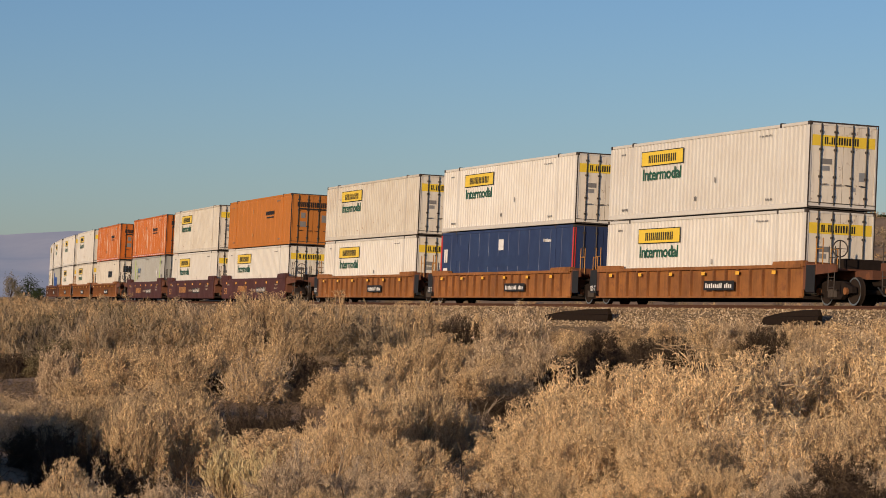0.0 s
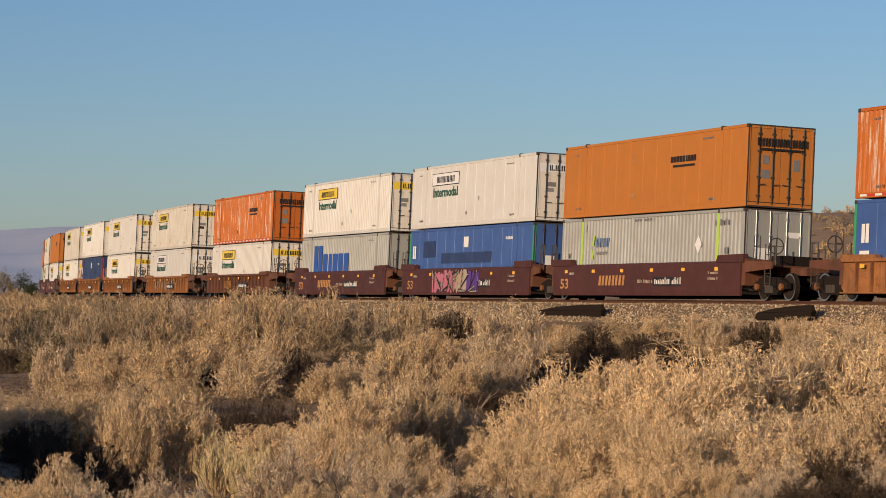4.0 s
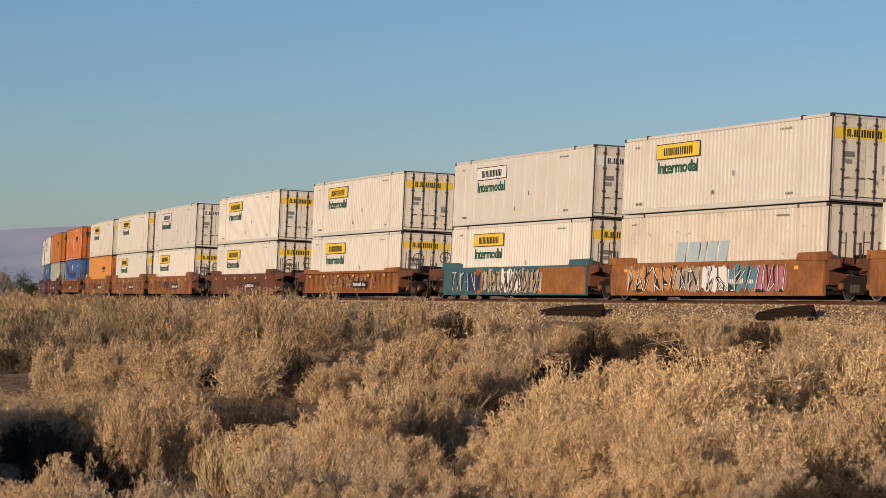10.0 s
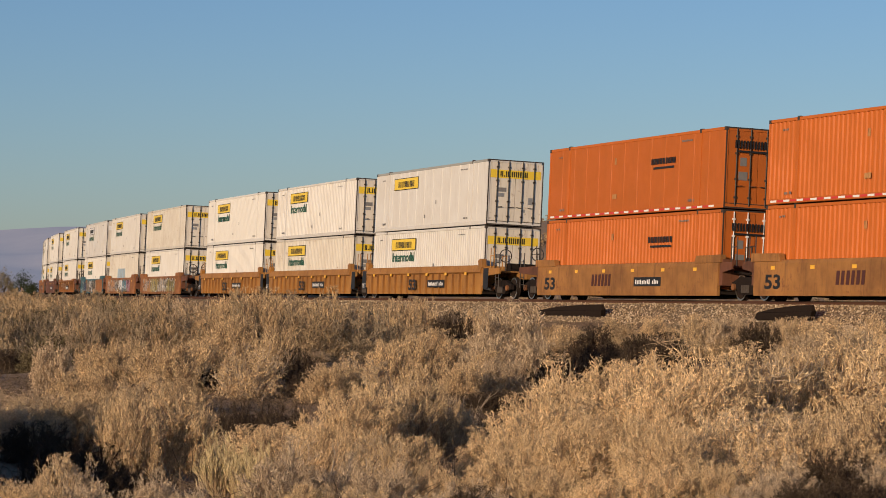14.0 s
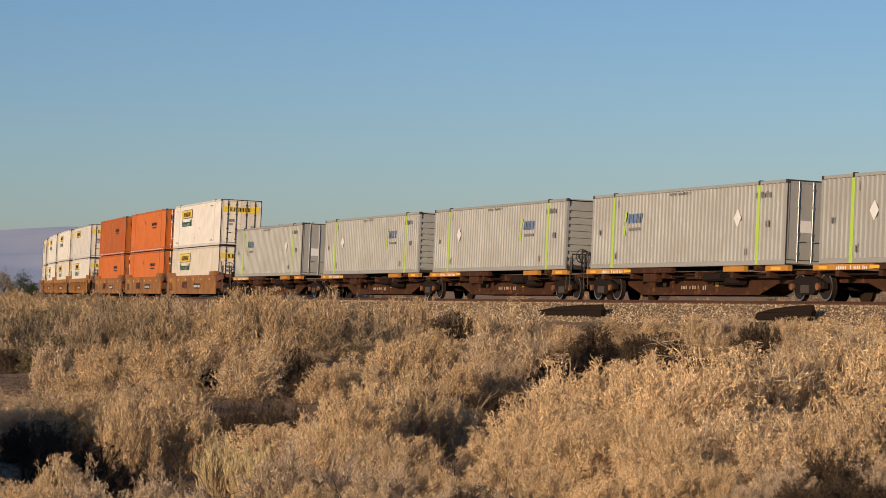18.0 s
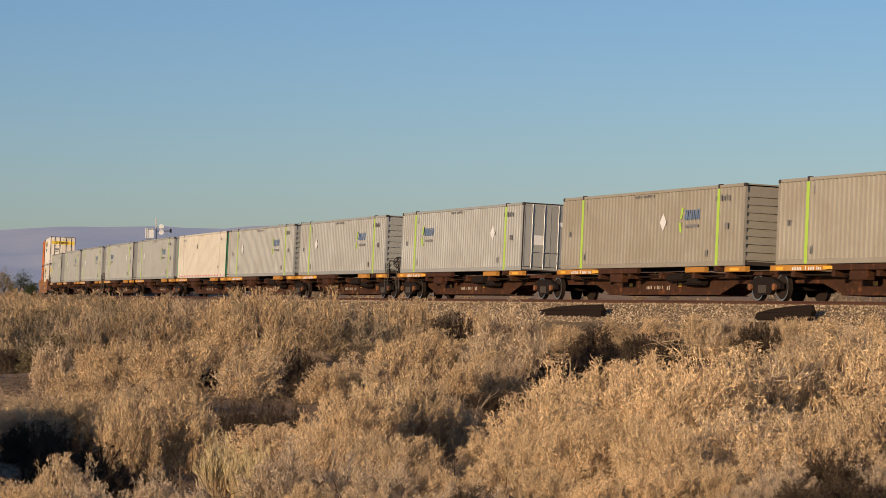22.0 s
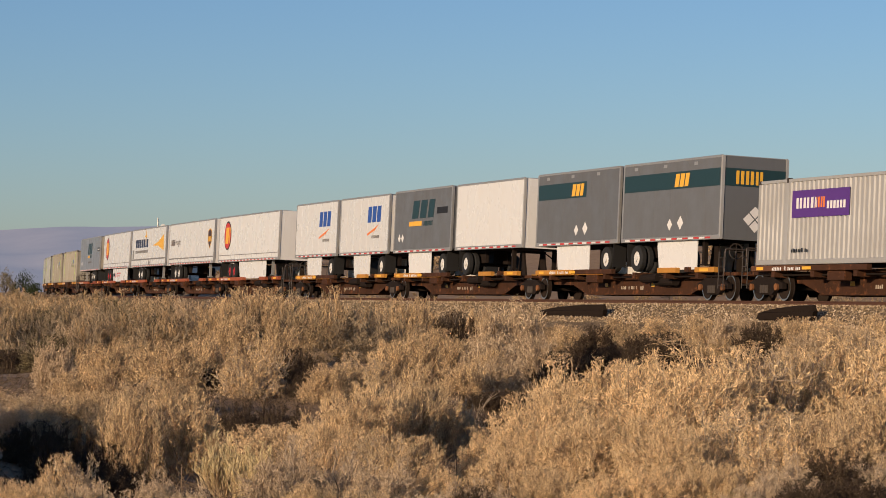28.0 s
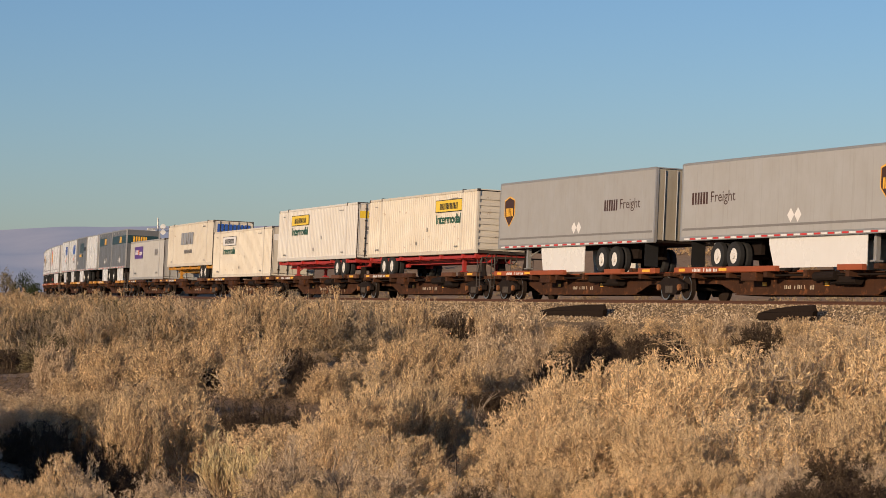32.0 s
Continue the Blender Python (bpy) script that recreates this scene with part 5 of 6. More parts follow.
def make_chassis(label, material, nose):
    """A skeletal container chassis with wheels; its frame carries a container at 2.0 m."""
    c = thing("container_chassis", label, "chassis", "chassis on the train")
    for s in (1, -1):
        part("frame_rail", Geo().run([(s * 0.40, 1.62), (s * 0.54, 1.62), (s * 0.54, 1.66), (s * 0.49, 1.66), (s * 0.49, 1.92), (s * 0.54, 1.92), (s * 0.54, 1.97), (s * 0.40, 1.97)][::s], -7.9, 7.9), material, c)
        lx = nose * 5.2
        part("landing_leg", Geo().box(lx - 0.09, lx + 0.09, *sorted((s * 0.7, s * 0.86)), 1.25, 1.85).box(lx - 0.17, lx + 0.17, *sorted((s * 0.64, s * 0.92)), 1.2, 1.25), material, c)
        part("side_beam", Geo().box(-7.6, 7.6, *sorted((s * 1.05, s * 1.13)), 1.80, 1.93), material, c)
    for x in (-7.8, -6.05, -3, 0, 3, 6.05, 7.8):
        part("bolster", Geo().cbox(x - 0.1, x + 0.1, -1.22, 1.22, 1.80, 1.99, 0.015), material, c)
    part("leg_brace", Geo().rod((nose * 5.2, 0.8, 1.4), (nose * 3.9, 0.5, 1.9), 0.03).rod((nose * 5.2, -0.8, 1.4), (nose * 3.9, -0.5, 1.9), 0.03), material, c)
    make_road_wheels(c, [-nose * 4.3, -nose * 5.55], 1.05)
    part("slider_frame", Geo().box(*sorted((-nose * 3.4, -nose * 6.4)), -0.62, -0.5, 1.5, 1.66).box(*sorted((-nose * 3.4, -nose * 6.4)), 0.5, 0.62, 1.5, 1.66), material, c)
    return c


# ---- the consist, from the head of the visible train to its last car ----
LOWER, UPPER = 0.33, 3.245
WELLS = [
    (653.5, "J", "J", "b"), (634.0, "J", "M", "b"), (614.5, "J", "J", "o"), (595.0, "J", "Wp", "o"), (575.5, "Os", "Ws", "r"),
    (551.6, "Os", "G", "m"), (532.0, "Wp", "J", "m"), (512.6, "Od", "J", "m"),
    (488.7, "Wp", "J", "o"), (468.9, "J", "N", "o"), (449.3, "J", "J", "o"),
    (425.4, "Jd", "Jo", "w"), (401.9, "Os", "J", "n"),
    (378.7, "J", "M", "m"), (359.2, "Jo", "B", "mp"), (339.9, "Od", "G", "m"), (316.2, "Os", "B", "n1"),
    (292.6, "J", "Op", "d1"), (273.5, "J", "J", "d2"), (254.0, "Jo", "J", "d1"),
    (230.4, "J", "J", "f"), (206.7, "J", "J", "rg"),
    (183.1, "Jo", "J", "g1"), (164.0, "J", "W", "g2"), (144.4, "Wp", "J", "g3"),
    (120.4, "Jn", "J", "y"), (101.2, "J", "Wp", "y"), (81.5, "Jg", "J", "y"),
    (58.1, "Od2", "Op2", "t"), (38.7, "O", "O", "t"), (19.1, "J", "Wp", "t"),
]
WELL_KINDS = {
    "b": ("weathered brown ribbed well car", "ribbed", RUST_BROWN, None, None),
    "o": ("rusty orange well car with upright ribs and black end panels", "ribbed", RUST_ORANGE, BLACK, None),
    "r": ("rust-brown ribbed well car", "ribbed", RUST_RED, None, None),
    "m": ("maroon smooth-sided well car with worn stencils", "smooth", BNSF, None, art_maroon(1, False)),
    "mp": ("maroon smooth-sided well car with pink graffiti", "smooth", BNSF, None, art_maroon(4, True)),
    "w": ("rusty orange-brown well car with pale sprayed letters", "ribbed", RUST_ORANGE, None, art_tags(7)),
    "n": ("dark brown ribbed well car with a yellow panel", "ribbed", RUST_BROWN, None, art_big(False, YELLOW_CAR)),
    "n1": ("short-ribbed rusty brown single well car", "ribbed", RUST_RED, None, None),
    "d1": ("rust-orange smooth well car with faded tags", "smooth", RUST_RED, None, art_rust(2)),
    "d2": ("rust-orange smooth well car with a faded logo panel", "smooth", RUST_RED, None, art_rust(3)),
    "f": ("dark brown smooth single well car", "smooth", RUST_BROWN, None, art_big(True, None, 13.5)),
    "rg": ("rusty ribbed well car covered in pale graffiti", "ribbed", RUST_ORANGE, None, art_tags(11)),
    "g1": ("teal and rust well car with black and white graffiti", "smooth", TEAL_CAR, None, art_teal),
    "g2": ("rusty well car with orange, blue and pink graffiti", "smooth", RUST_RED, None, art_spray(17, 1.5, 14.2, [PEACH_INK, PEACH_INK, CREAM_INK, WHITE_INK, SKY_INK, PINK_INK], 17)),
    "g3": ("rusty well car with yellow and green graffiti", "smooth", RUST_RED, None, art_spray(19, 1.2, 14.8, [PEACH_INK, OLIVE_INK, CREAM_INK, OLIVE_INK], 17)),
    "y": ("ochre yellow well car with black end panels", "chord", YELLOW_CAR, BLACK, art_big(True)),
    "t": ("dirty ochre smooth well car with worn lettering", "smooth", YELLOW_BROWN, None, art_big(True, BNSF, 2.2)),
}
stations = [w[0] for w in WELLS]
for i, (s, up, low, kind) in enumerate(WELLS):
    gap_f = stations[i - 1] - s if i else 19.5
    gap_r = s - stations[i + 1] if i + 1 < len(WELLS) else 23.0
    label, style, body, accent, art = WELL_KINDS[kind]
    fe, re = gap_f > 21.5, gap_r > 20.8
    key = ("well", kind, fe, re)
    car = stock(key, lambda: make_well(label, style, body, fe, re, 11.85 if fe else 9.7, 11.85 if re else 9.7, accent, art))
    rides(car, s)
    up = {"Od2": "Ob"}.get(up, up)
    low = {"Op2": "O"}.get(low, low)
    for code, z in ((low, LOWER), (up, UPPER)):
        rides(container(code), s, z)

SPINES = [  # station, load, deck, pack ends
    (-2.0, "G"), (-22.9, "Gf"), (-41.3, "Gf"), (-60.1, "G"), (-78.6, "Gf"), (-96.6, "C"), (-113.9, "Gf"), (-131.3, "Gf"), (-150.0, "G"), (-170.6, "Gw"), (-189.2, "Gw"),
    (-208.9, "abf"), (-227.9, "estes"), (-245.1, "polaris"), (-262.7, "ups"), (-280.4, "estes2"),
    (-301.2, "yrc"), (-319.6, "pups"), (-338.5, "band"),
    (-358.1, "F"), (-375.9, "S"), (-392.4, "Ko"), (-410.1, "J"), (-428.3, "K"), (-447.3, "upf1"), (-465.7, "upf2"),
]
PACK_ENDS = {-41.3, -131.3, -189.2, -280.4, -338.5, -428.3}
TRAILERS = {
    "abf": lambda: make_trailer("grey box trailer with dark teal letter blocks", 16.1, SILVER_DARK, 2.10, 4.93, 1, dress_abf, wheels=[-2.6, -3.9]),
    "estes": lambda: make_trailer("white box trailer with a red and black round emblem", 16.2, WHITE_NEW, 2.12, 4.93, -1, dress_estes(True), (-6.2, 2.6), RIM_RED, wheels=[5.0, 3.75], nose_round=1),
    "polaris": lambda: make_trailer("white box trailer with blue letter blocks and gold star", 16.2, WHITE_NEW, 2.12, 4.93, -1, dress_polaris, wheels=[4.2, 2.95]),
    "ups": lambda: make_trailer("white box trailer with a brown shield emblem", 16.2, WHITE_NEW, 2.12, 4.93, -1, dress_ups(14.7, 0.9), wheels=[5.6, 4.35]),
    "estes2": lambda: make_trailer("white box trailer with a red round emblem and long skirt", 16.2, WHITE_NEW, 2.12, 4.93, -1, dress_estes(False), (-4.6, 2.6), RIM_RED, wheels=[5.0, 3.75], nose_round=1),
    "yrc": lambda: make_trailer("short white trailer with blue letter blocks and orange swoosh", 8.55, WHITE_NEW, 2.15, 5.08, 1, dress_yrc, (-0.9, 2.0), two_axles=False),
    "abfp": lambda: make_trailer("short dark grey trailer with teal letter blocks", 8.5, SLATE, 2.15, 5.12, 1, dress_abf_pup, (-1.2, 2.2), two_axles=False),
    "pup": lambda: make_trailer("short plain white trailer with rounded nose", 8.5, WHITE_NEW, 2.15, 5.10, -1, None, None, two_axles=False, nose_round=1),
    "band1": lambda: make_trailer("short dark grey trailer with a teal band", 8.5, SLATE, 2.15, 5.12, 1, dress_band(3.7), (-1.2, 2.2), two_axles=False),
    "band2": lambda: make_trailer("short dark grey trailer with teal band and gold blocks", 8.5, SLATE, 2.15, 5.12, -1, dress_band(4.6), (-2.2, 1.2), two_axles=False, nose_round=1),
    "upf1": lambda: make_trailer("silver box trailer with a small brown shield", 16.2, SILVER, 2.12, 4.93, 1, dress_ups(1.2, 11.4), (-1.2, 3.4), wheels=[-3.0, -4.25]),
    "upf2": lambda: make_trailer("weathered silver box trailer with a large shield", 16.2, SILVER, 2.12, 4.93, -1, dress_ups(14.8, 0.9), (-5.2, 1.4), wheels=[5.2, 3.95]),
}
names = [s for s, _ in SPINES]
for i, (s, load) in enumerate(SPINES):
    fe = i == 0 or names[i - 1] in PACK_ENDS
    re = s in PACK_ENDS
    gf = (names[i - 1] - s) / 2 if i else 10.2
    gr = (s - names[i + 1]) / 2 if i + 1 < len(names) else 9.2
    road = load in TRAILERS or load in ("yrc", "pups", "band")
    deck = DECK_RED if load in ("abf", "estes", "polaris", "ups", "estes2", "upf1", "upf2") else DECK_BROWN if s < -350 else DECK
    label = "brown spine car with red-oxide wheel deck" if deck is DECK_RED else "dark brown spine car with small yellow reflectors" if deck is DECK_BROWN else "brown spine car with ochre deck edges"
    facing = {"abf": -1, "upf1": -1}.get(load, 1)
    rides(make_spine(label, fe, re, gf, gr, deck, facing if road or load in ("S", "K") or s == -410.1 else 0), s)
    if load == "yrc":
        for d in (-296.5, -305.6):
            rides(stock("yrc", TRAILERS["yrc"]), d)
    elif load == "pups":
        rides(TRAILERS["abfp"](), -315.0)
        rides(TRAILERS["pup"](), -324.1)
    elif load == "band":
        rides(TRAILERS["band1"](), -334.1)
        rides(TRAILERS["band2"](), -342.9)
    elif road:
        rides(TRAILERS[load](), s)
    elif load == "S" or s in (-410.1, -428.3):
        col = AMBER_FRAME if load == "S" else RED_FRAME
        rides(make_chassis("amber steel container chassis with white wheels" if load == "S" else "red container chassis with white wheels", col, 1 if s == -410.1 or load == "S" else -1), s)
        rides(container(load), s, 2.0)
    else:
        rides(container(load), s, 1.195)

# ---- brush ----


def twig_material(name, young, old, gloss=0.1):
    n = Nodes(name)
    g = n.add("ShaderNodeNewGeometry")
    info = n.add("ShaderNodeObjectInfo")
    c = n.ramp(g.outputs["Random Per Island"], (0.0, old), (1.0, young))
    tone = n.ramp(info.outputs["Random"], (0.0, 0.86), (1.0, 1.12))
    c = n.mix(1.0, c, tone, "MULTIPLY")
    return n.done(c, 0.8, 0, gloss)


TWIG_TAN = twig_material("dry_tan_twigs", (0.95, 0.71, 0.40), (0.52, 0.37, 0.20))
TWIG_GOLD = twig_material("dry_golden_twigs", (0.97, 0.72, 0.40), (0.58, 0.40, 0.205))
TWIG_GREY = twig_material("grey_dead_twigs", (0.78, 0.60, 0.39), (0.32, 0.235, 0.145))
TWIG_SAGE = twig_material("sage_green_leaves", (0.90, 0.74, 0.42), (0.62, 0.50, 0.25))
TWIG_FAR = twig_material("weathered_brush_twigs", (0.52, 0.38, 0.21), (0.24, 0.165, 0.09))
TWIG_FAR_GREY = twig_material("grey_brush_twigs", (0.40, 0.31, 0.20), (0.20, 0.15, 0.09))
TWIG_FAR_GOLD = twig_material("golden_brush_twigs", (0.60, 0.43, 0.23), (0.32, 0.21, 0.11))
TWIG_FAR_TAN = twig_material("brown_tan_twigs", (0.95, 0.70, 0.385), (0.42, 0.29, 0.15))
TWIG_FAR_OCHRE = twig_material("brown_gold_twigs", (0.97, 0.71, 0.385), (0.48, 0.325, 0.165))
# shade of the hollows is put into this near-black twig colour
TWIG_SHADE = twig_material("shade_dark_twigs", (0.11, 0.078, 0.048), (0.025, 0.018, 0.012))
# litter brown is darkened to carry the shade between the shrubs
LITTER_SHADE = twig_material("shade_dark_dead_grass", (0.20, 0.14, 0.085), (0.05, 0.035, 0.021))
TWIG_OLIVE = twig_material("dull_olive_leaves", (0.30, 0.24, 0.12), (0.12, 0.10, 0.05))
TWIG_BARK = plain("brown_twig_bark", (0.40, 0.285, 0.165), 0.9, 0, 0.4)
WOOD = plain("bleached_dead_wood", (0.46, 0.36, 0.25), 0.85, 0, 0.4)
STRAW_WOOD = plain("straw_coloured_twig_bark", (0.52, 0.38, 0.22), 0.85, 0, 0.35)
BARK = plain("dark_shrub_bark", (0.07, 0.045, 0.03), 0.9, 0, 0.4)
LEAF_DARK = twig_material("dark_green_leaves", (0.06, 0.075, 0.03), (0.025, 0.035, 0.018))
LEAF_PALE = twig_material("pale_dry_leaves", (0.26, 0.22, 0.13), (0.16, 0.13, 0.08))


def unit(v):
    return v / np.maximum(np.linalg.norm(v, axis=1, keepdims=True), 1e-6)


class Growth:
    """Branches of one shrub, kept as arrays and turned into thin tubes and twig blades."""

    def __init__(self, seed):
        self.rng = np.random.default_rng(seed)

    def tubes(self, a, b, ra, rb):
        w = unit(b - a)
        u = unit(np.cross(w, self.rng.normal(size=(len(a), 3))))
        t = np.cross(w, u)
        ring = [u * math.cos(k * 2.0944) + t * math.sin(k * 2.0944) for k in range(3)]
        v = np.stack([a + d * ra for d in ring] + [b + d * rb for d in ring], 1).reshape(-1, 3)
        i = np.arange(len(a))[:, None] * 6
        return v, np.concatenate([i + np.array([[k, (k + 1) % 3, 3 + (k + 1) % 3, 3 + k]]) for k in range(3)]).tolist()

    def blades(self, a, m, b, width, fork=None):
        """Crooked flat twigs from a over m to b, some with a second tip."""
        n = len(a)
        w = unit(np.cross(m - a, self.rng.normal(size=(n, 3)))) * width * self.rng.uniform(0.6, 1.25, (n, 1))
        rows = [a - w, a + w, m + 0.8 * w, m - 0.8 * w, b] + ([fork] if fork is not None else [])
        v = np.stack(rows, 1).reshape(-1, 3)
        at = np.arange(n)[:, None] * len(rows)
        f = (at + np.array([[0, 1, 2, 3]])).tolist() + (at + np.array([[3, 2, 4]])).tolist()
        if fork is not None:
            f += (at + np.array([[2, 3, 5]])).tolist()
        return v, f

    def sprout(self, a, m, b, count, low, length, spread, lift, flare=0.3):
        """New shoots along the branches a-m-b: their start, knee and tip."""
        rng, n = self.rng, len(a)
        k = np.repeat(np.arange(n), count)
        t = (low + (1 - low) * rng.random(len(k)) ** 0.8)[:, None]
        p = np.where(t < 0.5, a[k] + (m[k] - a[k]) * 2 * t, m[k] + (b[k] - m[k]) * (2 * t - 1))
        way = unit(b[k] - a[k])
        out = unit(p * np.array([[1, 1, 0.8]]))
        up = np.array([[0, 0, lift]])
        d = unit(way + spread * rng.normal(size=(len(k), 3)) + flare * out + up)
        size = length * rng.uniform(0.45, 1.15, (len(k), 1)) * (1.15 - 0.35 * t)
        q = p + 0.5 * size * d
        e = unit(d + 0.8 * spread * rng.normal(size=(len(k), 3)) + 0.5 * up)
        return p, q, q + 0.5 * size * e


def join(pieces):
    v, f, m = [], [], 0
    for pv, pf in pieces:
        v.append(pv)
        f += [[x + m for x in y] for y in pf]
        m += len(pv)
    v = np.concatenate(v)
    v[:, 2] = np.maximum(v[:, 2], -0.03)
    return v, f


def grow_shrub(seed, stems, boughs, shoots, tips, width, length, lift=0.15, flat=0.1, spread=0.75):
    """A shrub one metre in half width and height: stems fan out of the root to an uneven dome, fork into boughs and shoots,
    and end in fine crooked twigs. Gives (points, faces) of the wood and of the twigs."""
    g = Growth(seed)
    rng = g.rng
    i = np.arange(stems)
    az = i * 2.39996 + rng.uniform(-0.4, 0.4, stems)
    ce = 1 - (1 - flat) * ((i + 0.5) / stems) ** 0.85
    se = np.sqrt(1 - ce * ce)
    way = np.stack([se * np.cos(az), se * np.sin(az), ce], 1)
    lump = np.array([0.80 + 0.42 * noise.noise(Vector(d) * 1.9 + Vector((seed * 7.3, 0, 0))) + 0.18 * noise.noise(Vector(d) * 4.3 + Vector((0, seed * 3.1, 0))) for d in way])
    tip = way * (lump * rng.uniform(0.62, 0.92, stems))[:, None]
    root = np.stack([0.13 * np.cos(az) * rng.random(stems), 0.13 * np.sin(az) * rng.random(stems), np.full(stems, -0.04)], 1)
    knee = root + 0.5 * (tip - root) + 0.06 * rng.normal(size=(stems, 3))
    knee[:, 2] = np.maximum(knee[:, 2], 0.04)
    b1 = g.sprout(root, knee, tip, boughs, 0.30, 0.42, 0.55, lift, 0.35)
    b2 = g.sprout(*b1, shoots, 0.20, 0.20, spread, lift, 0.3)
    b3 = g.sprout(*b2, tips, 0.15, length, spread * 1.1, lift, 0.2)
    fork = b3[1] + 0.6 * length * unit(b3[2] - b3[1] + 0.05 * rng.normal(size=b3[0].shape)) * rng.uniform(0.4, 1.0, (len(b3[0]), 1))
    thick = 0.012
    wood = join([g.tubes(root, knee, thick, 0.75 * thick), g.tubes(knee, tip, 0.75 * thick, 0.45 * thick),
                 g.tubes(b1[0], b1[1], 0.5 * thick, 0.36 * thick), g.tubes(b1[1], b1[2], 0.36 * thick, 0.22 * thick),
                 g.blades(*b2, width * 1.3)])
    twigs = join([g.blades(*b3, width, fork)])
    reach = np.percentile(np.hypot(twigs[0][:, 0], twigs[0][:, 1]), 97)
    scale = np.array([[1 / reach, 1 / reach, 1 / np.percentile(twigs[0][:, 2], 99)]])
    for v in (wood[0], twigs[0]):
        v *= scale
        v[:, 2] = np.where(v[:, 2] > 1.0, 1.0 + 0.3 * (v[:, 2] - 1.0), v[:, 2])
    return wood, twigs


def raw_mesh(name, v, f, material):
    me = bpy.data.meshes.new(name)
    me.from_pydata(v.tolist(), [], f)
    me.materials.append(material)
    return me


SHRUBS = {}


def shrub_kind(key, label, leaf, wood, *form):
    (wv, wf), (tv, tf) = grow_shrub(*form)
    ob = thing("shrub", label, "shrub", "desert shrubs")
    part("branchwork", raw_mesh("branchwork", wv, wf, wood), None, ob)
    part("crown", raw_mesh("crown", tv, tf, leaf), None, ob)
    SHRUBS[key] = [ob, True]


def part_at(key, x, y, turn_deg, half, tall):
    """Stand a shrub of that kind, half width and height on the ground."""
    ob, fresh = SHRUBS[key]
    m = pose(x, y, ground_height(x, y) - 0.02, 0, 0, turn_deg)
    if fresh:
        SHRUBS[key][1] = False
        ob.matrix_basis = m
    else:
        ob = copy_thing(ob, m)
    ob.scale = (half, half, tall)
    return ob


# seed, stems, boughs, shoots, tips, twig half width, twig length, lift, flatness, spread
shrub_kind("gold_a", "dense dry golden desert shrub", TWIG_GOLD, STRAW_WOOD, 1, 54, 9, 8, 6, 0.0037, 0.064, 0.0, 0.05, 1.1)
shrub_kind("gold_b", "rounded golden-tan brittle shrub", TWIG_GOLD, STRAW_WOOD, 2, 52, 9, 8, 6, 0.0037, 0.066, -0.05, 0.05, 1.15)
shrub_kind("tan_a", "twiggy tan desert shrub", TWIG_TAN, TWIG_BARK, 3, 48, 8, 8, 6, 0.0039, 0.070, 0.06, 0.08, 0.9)
shrub_kind("tan_b", "loose tan shrub with bare branches", TWIG_TAN, WOOD, 4, 36, 8, 8, 5, 0.0042, 0.078, 0.05, 0.1, 1.0)
shrub_kind("grey_a", "bare grey twiggy shrub", TWIG_GREY, WOOD, 5, 36, 8, 7, 4, 0.0046, 0.095, 0.0, 0.0, 0.85)
shrub_kind("sage_a", "pale sage-green upright shrub", TWIG_SAGE, STRAW_WOOD, 6, 50, 7, 8, 7, 0.0055, 0.070, 0.75, 0.4, 0.42)
shrub_kind("dark_a", "dead twiggy shrub coloured dark in place of shade", TWIG_SHADE, BARK, 7, 40, 8, 8, 5, 0.0040, 0.10, 0.0, 0.0, 1.0)
shrub_kind("gold_far", "dry golden desert shrub", TWIG_FAR_OCHRE, TWIG_BARK, 11, 44, 8, 8, 4, 0.0058, 0.065, 0.0, 0.05, 1.0)
shrub_kind("tan_far", "dry tan desert shrub", TWIG_FAR_TAN, TWIG_BARK, 12, 42, 8, 8, 4, 0.0058, 0.070, 0.08, 0.05, 0.95)
shrub_kind("open_far", "loose tan desert shrub with bare limbs", TWIG_FAR_TAN, WOOD, 16, 32, 7, 8, 4, 0.0058, 0.080, 0.15, 0.15, 0.95)
shrub_kind("grey_far", "grey-brown bare desert shrub", TWIG_GREY, TWIG_BARK, 13, 38, 8, 7, 4, 0.0058, 0.095, 0.05, 0.05, 0.9)
shrub_kind("sage_far", "dull olive desert shrub", TWIG_OLIVE, BARK, 14, 40, 8, 7, 4, 0.0056, 0.080, 0.1, 0.05, 0.95)
shrub_kind("dark_far", "dead desert shrub coloured dark in place of shade", TWIG_SHADE, BARK, 15, 32, 8, 7, 4, 0.0056, 0.11, 0.0, 0.0, 1.0)

# shrubs that can be told apart: kind, bearing in thousandths of a radian, distance, half width, height of the top
STANDING = []
# the golden mound
STANDING += [
    ("gold_a", 39, 22, 0.52, 0.71), ("gold_b", 49, 23, 0.65, 0.88), ("gold_a", 63, 23.5, 0.72, 0.98), ("gold_b", 76, 24, 0.72, 0.97), ("gold_a", 87, 22.5, 0.68, 0.93),
    ("gold_b", 102, 23, 0.82, 1.10), ("tan_b", 120, 23.5, 0.77, 1.04), ("gold_a", 135, 24, 0.80, 1.08), ("tan_b", 148, 24, 0.77, 1.04), ("gold_b", 167, 24.5, 0.90, 1.21),
    ("gold_a", 180, 24, 0.85, 1.14), ("gold_b", 19, 21.3, 0.34, 0.46), ("gold_a", 32, 21, 0.37, 0.50),
]
